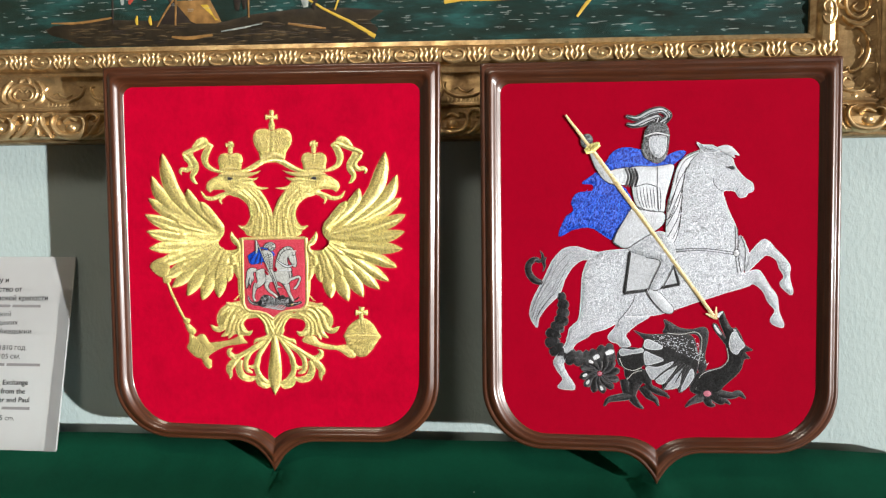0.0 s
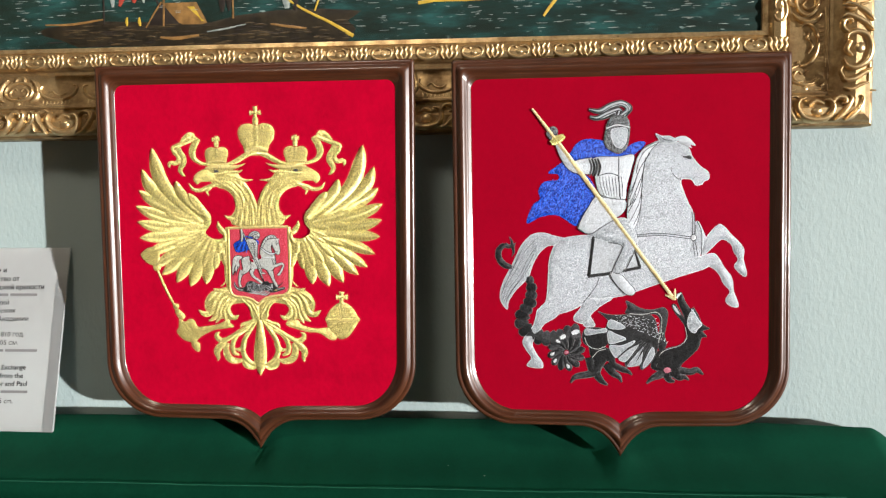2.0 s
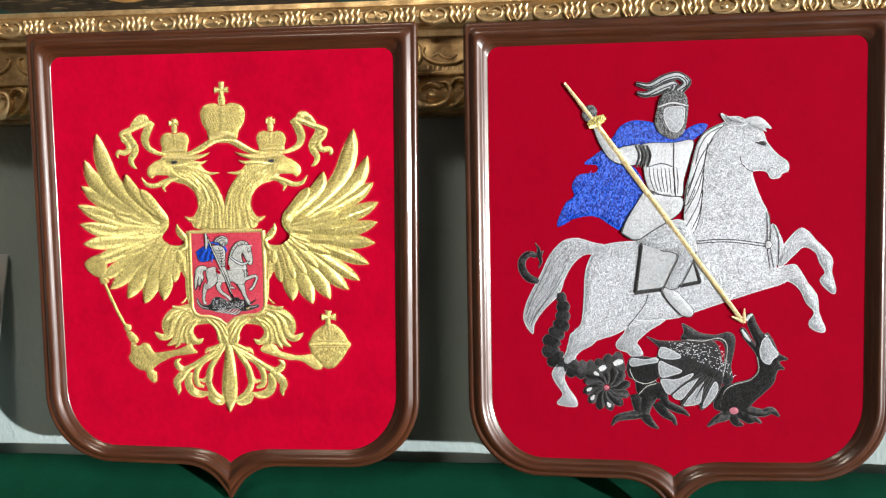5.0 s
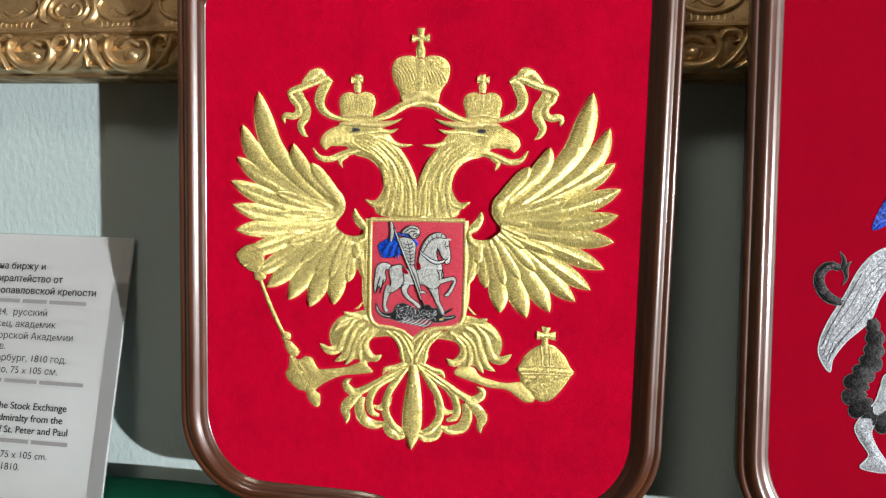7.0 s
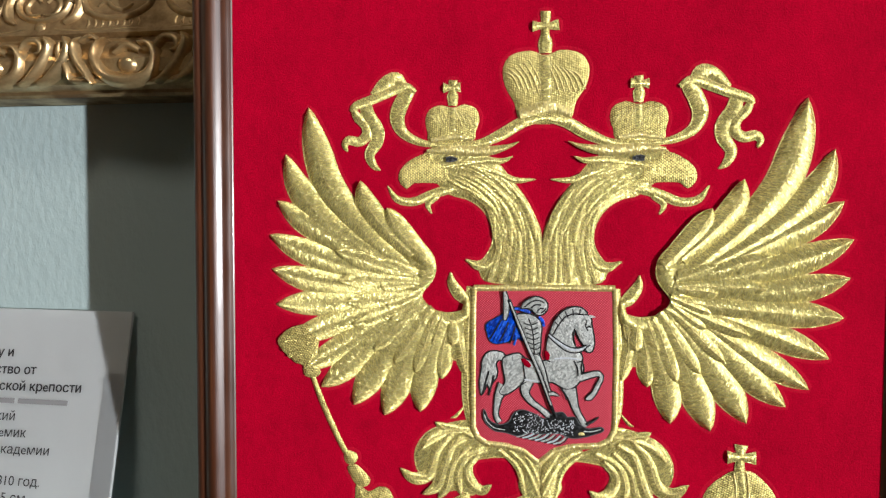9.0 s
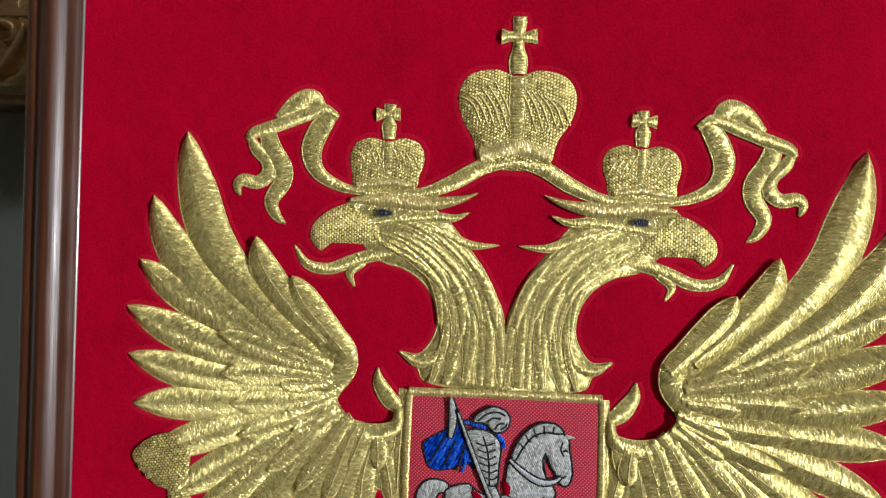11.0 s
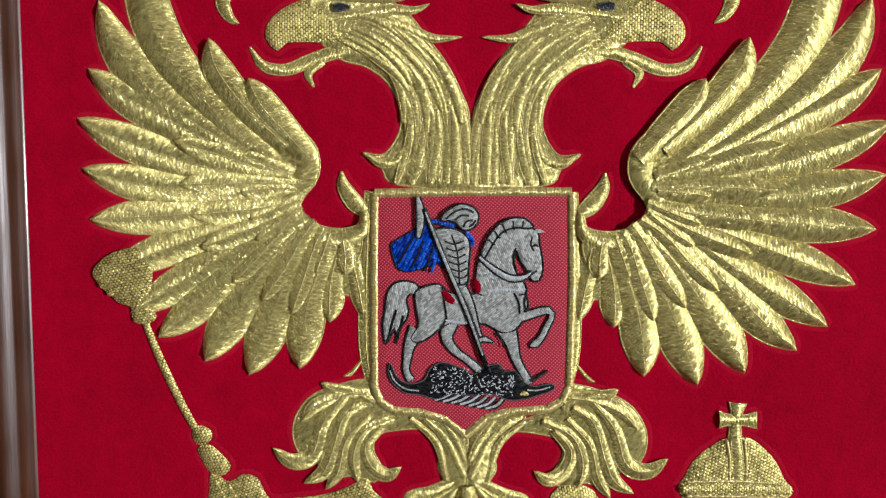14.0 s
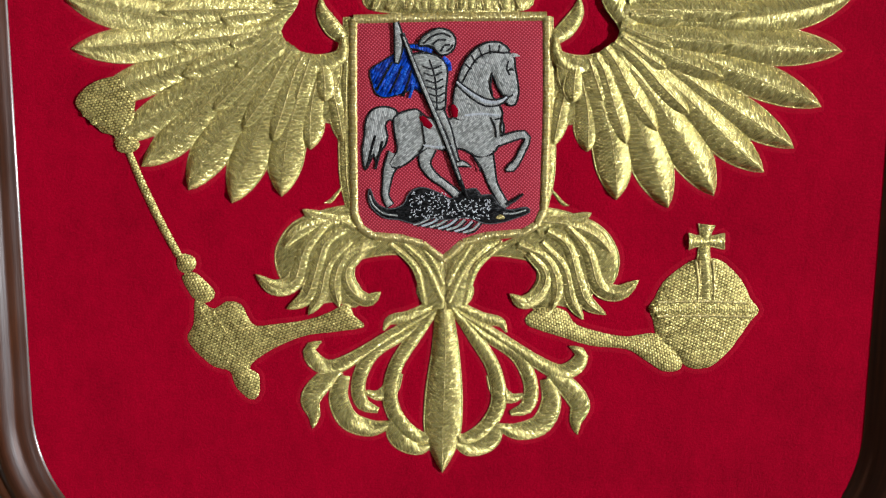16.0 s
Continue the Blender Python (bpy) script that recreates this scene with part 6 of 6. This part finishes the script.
for q in ([(-21.8, 117.1, 15.2), (-26.2, 105.6, 10.8), (-28, 97.3, 9.5)], [(-26.8, 99.2, 8.9), (-39.8, 96.4, 7.6), (-52.3, 93.7, 5.7), (-57.9, 86.6, 1.3)], [(-26.7, 96, 8.9), (-21.1, 89.1, 6.3), (-14.3, 84.2, 1.3)], [(-15, 109.5, 11.4), (-8.7, 99.5, 8.2), (-1.3, 94.5, 5.7), (2.4, 87.6, 1.3)], [(-9.4, 118.5, 7.6), (-7.5, 109, 6.9), (2.4, 103.5, 6.9), (9.8, 100.4, 4.4), (14.2, 96.7, 1.3)],
          [(-36.1, 116.9, 8.9), (-33.6, 105.5, 8.2), (-30.5, 96.6, 7.6)], [(57.1, 103.7, 12.6), (46.8, 97.2, 9.4), (38.2, 92.7, 5.7), (31.4, 86.8, 1.3)], [(54.1, 101.7, 11.3), (57.2, 91.7, 7.5), (63.9, 88.7, 1.9)], [(61.4, 101.9, 13.8), (69.4, 94.4, 8.2), (74.9, 94.5, 5), (80.4, 90.8, 1.3)], [(67.5, 102.6, 8.8), (81.6, 100.3, 6.9), (89.5, 102.9, 6.3), (96.8, 97.4, 1.3)]):
    Relief().stroke([(x, z, w + 1.0) for x, z, w in q], 0.7, 14, 7, 0.15).put("claw_edge", SILVER_LINE, dragon)
    Relief().stroke(q, 1.7, 14, 7, 0.4).put("claw", BLACK, dragon)
for q in ([(43, 106.6), (46.7, 120.5), (55.2, 127), (69.8, 131.6), (77.7, 140.4), (76.4, 153.6)], [(-41.2, 140.9), (-36.2, 130.8), (-26.2, 127.2), (-16.3, 130.5)], [(-32.4, 116.9), (-25, 124.6), (-16.3, 127.3)]):
    dark_edge(q, dragon, 0.7, 2.2, GREY)

# horse
horse = Relief().patch([(-58.9, 260.6), (-32.2, 262.8), (11, 260.7), (48.7, 264.5), (81.4, 269.1), (90.5, 277.9), (96.7, 267.3), (99.7, 257.5), (97.1, 246.8), (93.6, 237), (103.1, 224.9), (73, 214.1), (49.7, 206.3), (26.2, 198), (2.5, 190.1), (-21.5, 187.6), (-33.6, 187.3), (-43.3, 180.6), (-55.4, 173.8), (-74.9, 167.3), (-87.1, 159.9), (-96.1, 164.8), (-93.7, 176), (-86.9, 183.2), (-84.6, 195.4), (-83.3, 215.6), (-82.1, 233.3), (-77.3, 247.9), (-70.1, 256)], 2.0, 8, 0.8, 100, 3.0).put("horse", SILVER, rider_plaque, "silver glitter-thread rearing horse with saddle cloth")
Relief().patch([(-62.3, 258.1), (-76, 262), (-89.8, 265.9), (-103.1, 263.3), (-115.3, 250.6), (-125.1, 230.2), (-135.9, 209.7), (-140.8, 194.3), (-139.7, 184.2), (-132.6, 174.6), (-130.7, 184.3), (-122.3, 197.2), (-107.5, 212.7), (-101.2, 229.5), (-93, 242.7), (-83.2, 250.4), (-72, 251.5)], 1.4, 6, 0.5, 60, 2.4).put("tail", SILVER, horse, "pale satin-stitched horse tail")
for q in ([(-98.1, 258.3), (-111.3, 243), (-121, 222.6), (-132.3, 203.7), (-137.7, 186.7)], [(-95.6, 251.8), (-107.3, 235.5), (-116, 217.6), (-128.8, 200.7), (-135.7, 184.2)], [(-114.3, 246.5), (-122.6, 229.2), (-132.4, 209.8), (-138.8, 193.4)], [(-100.4, 240.6), (-109.1, 224.3), (-117.4, 210), (-129.7, 193.5), (-134.2, 182.2)], [(-104.2, 227.9), (-112, 215.2), (-122.8, 202.3), (-131.7, 188.4)]):
    dark_edge(q, horse, 0.75, 1.75, None, "tail_line")
Relief().patch([(-93.7, 176), (-98.6, 164.7), (-101.9, 154.4), (-113.7, 137.8), (-111.1, 127.7), (-104, 116.2), (-109.4, 107.3), (-99.9, 104.5), (-91, 104.9), (-91.6, 111.5), (-99.1, 122.9), (-102.7, 134.1), (-95.4, 145.5), (-88.6, 156.8), (-74.9, 165.3), (-70.1, 175.5)], 1.8, 6, 0.75, 70, 2.4).put("hind_leg", SILVER, horse)
Relief().patch([(-40.9, 187.2), (-45.6, 176), (-53.3, 165.8), (-51.3, 159.8), (-42.9, 157), (-39.5, 153.5), (-28.8, 154.8), (-31.8, 162.3), (-33.8, 167.3), (-23.3, 177.5), (-8.1, 188.9)], 1.5, 5, 0.4, 70, 2.4).put("hind_leg", SILVER, horse)
Relief().patch([(94.7, 245.1), (100.7, 258.8), (113.9, 273.1), (121.1, 271.2), (127.8, 263.7), (142.9, 246.4), (143, 232.7), (146.7, 217.2), (144.3, 212.8), (135.9, 219.6), (132.8, 225.8), (137, 232.7), (132.1, 242), (128.5, 251.3), (118.2, 256.3), (108, 247.6), (97.2, 237.6)], 1.6, 5, 0.5, 60, 2.4).put("foreleg", SILVER, horse)
Relief().patch([(77.8, 232.5), (93, 236.3), (108.1, 240.1), (114.1, 235.7), (121.4, 223.3), (129.9, 210.9), (131.8, 195.3), (137.4, 179.8), (134.4, 176.7), (125.3, 180.3), (122.9, 185.9), (127.6, 195.3), (120.3, 204.6), (115.5, 215.2), (108.2, 222.6), (99.7, 224.5), (81, 217.5)], 1.8, 6, 0.85, 60, 2.4).put("foreleg", SILVER, horse)
Relief().patch([(15.7, 261.2), (11.7, 276.5), (10.3, 306.1), (14.7, 325.8), (17.8, 340.5), (21.8, 354.2), (29.2, 364.9), (39.9, 370.6), (50.6, 373.5), (65.6, 371.4), (79.6, 365.4), (84.9, 353.7), (93.9, 342.5), (102.8, 335.7), (103.8, 327.5), (97.9, 324.6), (96.1, 321.2), (88.8, 320.3), (85.4, 325.6), (81.7, 327.6), (71.9, 326.6), (74, 315.9), (79.9, 300.3), (85.7, 286.7), (86.1, 263.3), (48.8, 260.5)], 2.2, 8, 1.0, 100, 3.0).put("neck", SILVER, horse)
Relief().patch([(46, 371.6), (30.1, 364.9), (21.8, 354.2), (17.8, 339.5), (12.9, 318.4), (9.1, 286.4), (11.3, 268.6), (18.4, 270.6), (24.7, 290.4), (26.6, 318.4), (29.1, 342.9), (35.9, 360)], 0.8, 4, 3.0, 75, 2.4).put("mane", SILVER_MANE, horse, "pale mane with grey stitched locks")
for q in ([(43.2, 369.1), (31.1, 361.9), (23.8, 350.3), (19.8, 334.6)], [(35.9, 358), (24.9, 341.4), (17.6, 322.8), (13, 312)], [(31.2, 354.1), (27.8, 335.6), (20.5, 316.9), (12.3, 297.2)], [(28.3, 335.6), (22.9, 313.5), (16.1, 299.2), (10.1, 288.4)], [(27.5, 321.8), (23.2, 300.2), (16.3, 285.4), (11.2, 276.5)], [(26.8, 310.1), (23.3, 288.9), (16.9, 274.1)], [(22.1, 335.6), (17.6, 320.9), (12.2, 305.1)], [(19.7, 311), (15.1, 300.2), (9.9, 295.3)]):
    dark_edge(q, horse, 0.8, 4.1, None, "mane_line")
Relief().patch([(43, 381.3), (49.6, 378.3), (59.9, 377.7), (67.4, 372.3), (60.9, 369.9), (50.7, 370.5), (45.9, 375.4)], 1.2, 3, 2.6, 20, 2.0).put("ear", SILVER, horse)
Relief().patch([(64.6, 375.2), (73.8, 378), (81.3, 375.1), (88.8, 366.3), (82.8, 367.3), (84.3, 363.4), (76.8, 367.4), (70.2, 370.3)], 1.0, 3, 3.0, 20, 2.0).put("forelock", SILVER_CORD, horse)
dark_edge([(46.8, 379.3), (52.5, 374.4), (61.8, 372.4)], horse, 0.7, 4.0)
Relief().stroke([(73.8, 353.8, 1), (77, 353.3, 1.9), (80.7, 352.8, 4.4), (83.5, 351.8, 2.4)], 0.6, 8, 5, 3.6).put("eye", BLACK, horse)
dark_edge([(84.9, 326.6), (88.6, 330.4), (92.3, 329), (96.9, 331.4)], horse, 0.7, 3.0)
dark_edge([(71.9, 326.6), (66.3, 329.5), (61.5, 335.4), (60.5, 341.3)], horse, 0.7, 3.4)
for q in ([(15.7, 262.2), (48.7, 264), (85.3, 259.4)], [(15.7, 259.8), (48.8, 261.5), (85.3, 256.9)], [(84.3, 288.6), (85, 272.1), (84.9, 256.4), (87.5, 236.4)], [(86.6, 287.7), (87.8, 272.1), (87.6, 256.5), (90.8, 237.4)], [(-23.8, 212.6), (-26.6, 203.5), (-35.1, 191.3), (-42.8, 182.1)], [(90.5, 277.9), (95.4, 262.4), (94.5, 238)]):
    dark_edge(q, horse, 0.85, 3.5)
Relief().patch([(83.4, 261.3), (87.1, 262.3), (89.4, 258.9), (87.2, 255.5), (83.5, 255.9)], 1.0, 2, 3.4, 0, 1.6).put("strap_boss", SILVER_SATIN, horse)

# saddle cloth and rider
Relief().patch([(-29.3, 261.9), (-32.8, 236.4), (-35.5, 214.9), (-7.5, 217.8), (22.9, 224.2), (20.9, 234.6), (16.9, 246.9), (1.5, 254.2)], 0.8, 2.5, 2.7, 10, 3.0).put("saddle_cloth", SILVER_MANE, horse, "pale saddle cloth with a black border")
for q in ([(-29.8, 261.4, 3.5), (-32.9, 237.4, 3.5), (-35.9, 213.9, 4)], [(-36.9, 213.8, 4), (-7.5, 217.8, 3.5), (24.4, 224.2, 3.5)], [(23.9, 223.7, 3.5), (21.4, 233.1, 3), (17.9, 243, 1.5)]):
    Relief().stroke(q, 0.9, 16, 7, 3.3).put("border", BLACK, horse)
cape = Relief().patch([(-63.4, 349.9), (-74.5, 343.5), (-82.3, 337), (-71, 335.5), (-71.4, 328.5), (-87.5, 326.1), (-94.3, 316.1), (-92.2, 306.1), (-101, 298.5), (-108.2, 277.9), (-91, 285.5), (-71.4, 286.6), (-48.8, 273.7), (-39.3, 288.7), (-27.1, 311), (-35.1, 330.9), (-47.7, 335.9), (-57.5, 343.4)], 1.7, 5, 0.5, 75, 2.6).put("cape", BLUE, rider_plaque, "bright blue stitched cape flying behind the rider")
Relief().patch([(-61.5, 350.9), (-55.3, 361.7), (-48.2, 371.6), (-36.2, 376.4), (-18.4, 373.7), (-15.4, 366.3), (-0, 357.8), (13.1, 368), (24.4, 372.3), (31, 370.2), (21.3, 360.1), (9.5, 354.3), (-14.3, 353), (-45.5, 351.7)], 1.5, 4, 0.9, 80, 2.4).put("collar", BLUE, cape)
for k in range(9):
    a, b = (-68.1, 333.5), (-99.9, 288)
    x0, x1 = a[0] - 14 + 5.0 * k, b[0] - 4 + 8.2 * k
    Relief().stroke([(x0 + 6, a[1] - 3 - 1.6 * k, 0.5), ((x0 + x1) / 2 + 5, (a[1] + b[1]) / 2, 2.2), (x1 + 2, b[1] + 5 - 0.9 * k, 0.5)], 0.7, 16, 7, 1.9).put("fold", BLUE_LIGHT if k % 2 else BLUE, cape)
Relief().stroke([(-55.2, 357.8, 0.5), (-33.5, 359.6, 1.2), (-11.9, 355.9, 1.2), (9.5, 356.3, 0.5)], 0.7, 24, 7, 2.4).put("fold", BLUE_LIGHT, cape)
rider = Relief().patch([(-29.6, 353.6), (-0, 355.3), (17.5, 356.7), (14.9, 340.5), (9.6, 320.9), (7, 304.1), (-6.4, 305.1), (-18.4, 307.6), (-24.8, 316), (-28.4, 335.8)], 1.6, 5, 2.4, 90, 2.6).put("rider", SILVER_MANE, rider_plaque, "plain silver-stitched rider figure on the horse")
Relief().patch([(-26.1, 310.1), (-17.4, 307.1), (6.5, 304.1), (6.7, 291.3), (-6.5, 280.4), (-20.3, 272.9), (-34.7, 264.3), (-48.3, 270.7), (-44.1, 282.2), (-37.5, 293.7)], 1.4, 5, 2.8, 60, 2.6).put("skirt", SILVER_MANE, rider)
for k in range(8):
    top, foot = (-22.6, 331.8), (-17.5, 310.1)
    Relief().stroke([(top[0] + 3.6 * k, top[1], 0.6), (top[0] + 3.6 * k + 1.2, (top[1] + foot[1]) / 2, 0.9), (foot[0] + 3.0 * k, foot[1] - 0.4 * k, 0.7)], 0.5, 12, 5, 4.1).put("armour_line", SILVER_LINE, rider)
for q in ([(0, 354.4), (-0.1, 330.8), (1.7, 305.1)], [(-21.3, 310.6), (-8.8, 305.6), (7, 304.6)], [(-48.3, 270.7), (-34.7, 263.8), (-19.8, 272.4), (-5.6, 280.9)], [(-37.5, 293.7), (-44.1, 282.2), (-48.3, 270.7)], [(-23.6, 332.8), (-11.6, 335.7), (-1.1, 332.7)]):
    dark_edge(q, rider, 1.0, 4.3)
Relief().patch([(-33.2, 263.3), (-6, 280.4), (8.7, 281.4), (17.5, 268.7), (20.6, 252.9), (15.1, 238), (6.8, 223), (3.1, 213), (-7.4, 212.8), (-9.5, 220.8), (-3, 234.3), (3.5, 249.7), (-12.8, 254)], 1.5, 6, 3.3, 60, 2.6).put("leg", SILVER, rider)
Relief().patch([(-12.3, 216.7), (-6.6, 220.3), (2.1, 216), (9.9, 207.1), (18.1, 197.3), (15.4, 191.3), (6.3, 193.1), (-2.5, 201.9), (-8.4, 208.8)], 1.4, 4, 3.7, 60, 2.4).put("boot", SILVER_MANE, rider)
for q in ([(-12.8, 254), (3.5, 249.2), (-3.4, 231.8), (-9.9, 216.8)], [(20.6, 252.9), (15.1, 237), (5.9, 219.5)], [(-11.3, 216.7), (-7.4, 208.8), (-1.5, 201), (6.3, 193.1)], [(-9.5, 219.8), (-2.7, 216.9), (3, 218)]):
    dark_edge(q, rider, 0.9, 5.0)
Relief().stroke([(-71.5, 372.8, 7), (-64.5, 358.8, 10.5), (-55.1, 345.8, 12.9), (-44.9, 343.8, 17.9), (-30.5, 344.7, 19.8)], 1.6, 24, 9, 3.2).put("arm", SILVER_MANE, rider)
Relief().patch([(-82.2, 377.9), (-84.7, 383.9), (-81.4, 390.8), (-74.6, 391.7), (-70.6, 385.7), (-73.5, 378.8), (-77.3, 375.8)], 1.4, 3, 3.8, 40, 2.0).put("glove", MAIL, rider)
for k in range(4):
    a = (-33, 352.6)
    Relief().stroke([(a[0] + 3.4 * k - 2, a[1] + 0.5, 1.8), (a[0] + 3.4 * k + 1, a[1] - 9, 2.6), (a[0] + 3.4 * k - 1.5, a[1] - 20, 1.8)], 0.8, 10, 5, 4.7).put("sleeve_band", BLACK if k % 2 else SILVER_LINE, rider)
Relief().patch([(-15.2, 387.4), (-13, 394.8), (-5.4, 397.6), (6.5, 397.4), (12.7, 392.4), (12.5, 377.3), (9.3, 365.1), (2.3, 358.8), (-6.7, 360.3), (-14.9, 366.3), (-17.5, 375.2)], 1.5, 4, 3.0, 90, 2.0).put("helmet", MAIL, rider, "grey stitched helmet and hood")
Relief().patch([(-9, 382.4), (-6.2, 387.8), (8, 388.1), (9.6, 380.7), (7.8, 371), (2.7, 365.1), (-3.5, 367.2), (-7.9, 375.1)], 0.9, 3, 4.2, 90, 2.0).put("face_plate", SILVER, rider)
Relief().patch([(-13.9, 390.8), (-10.2, 400.6), (-1.7, 404.4), (8.8, 402.3), (12.7, 391.5), (-0.6, 394.1)], 1.3, 3, 3.8, 90, 1.8).put("helmet_cap", MAIL, rider, "pointed cap of the helmet")
Relief().stroke([(-14.3, 388.4, 2), (-1.5, 392.2, 2.5), (13.2, 389, 2)], 0.8, 10, 5, 4.8).put("helmet_band", SILVER_SATIN, rider)
for q in ([(3.1, 403.3, 3), (11.5, 410, 4.4), (4.8, 417.5, 4.9), (-8, 415.3, 4.9), (-21.8, 408.6, 3.9), (-34.2, 411.3, 1)], [(-0.7, 402.9, 2.5), (1.1, 410.2, 3.9), (-11.2, 406.5, 4.4), (-24.5, 400.8, 3.5), (-33.6, 402.4, 1)], [(6.9, 402.8, 2.5), (13.4, 411, 2.9), (9.5, 416.9, 2)], [(-2.6, 403.4, 1.5), (-5.5, 406.4, 3), (-15.9, 401.7, 2.5), (-24.5, 399.8, 0.5)]):
    Relief().stroke([(x, z, w + 2.6) for x, z, w in q], 0.8, 20, 7, 2.8).put("plume_edge", BLACK, rider)
    Relief().stroke(q, 1.2, 20, 7, 3.3, 0.4).put("plume", SILVER_MANE, rider)
    dark_edge([(x + 0.5, z - 0.8) for x, z, w in q], rider, 1.1, 4.6, BLACK)
spear = Relief().stroke([(-101.2, 413.4, 2.5), (-72.4, 374.8, 4.5), (-28.1, 313.5, 5), (61.3, 189.3, 3.9)], 1.2, 50, 9, 4.6).put("spear", SPEAR_GOLD, rider_plaque, "gold-thread spear driven into the dragon's mouth")
Relief().stroke([(-79.2, 371.9, 5), (-72.5, 375.8, 10), (-63.8, 380.6, 5)], 1.4, 10, 9, 5.2).put("guard", GOLD, spear)
for q in ([(52.8, 191.6, 1), (58.5, 189.2, 3), (63.2, 186.4, 2.9)], [(64.4, 199.2, 1), (64.1, 192.3, 2.9), (64.2, 185.4, 2.5)]):
    Relief().stroke(q, 1.0, 8, 7, 4.8).put("spear_head", SPEAR_GOLD, spear)
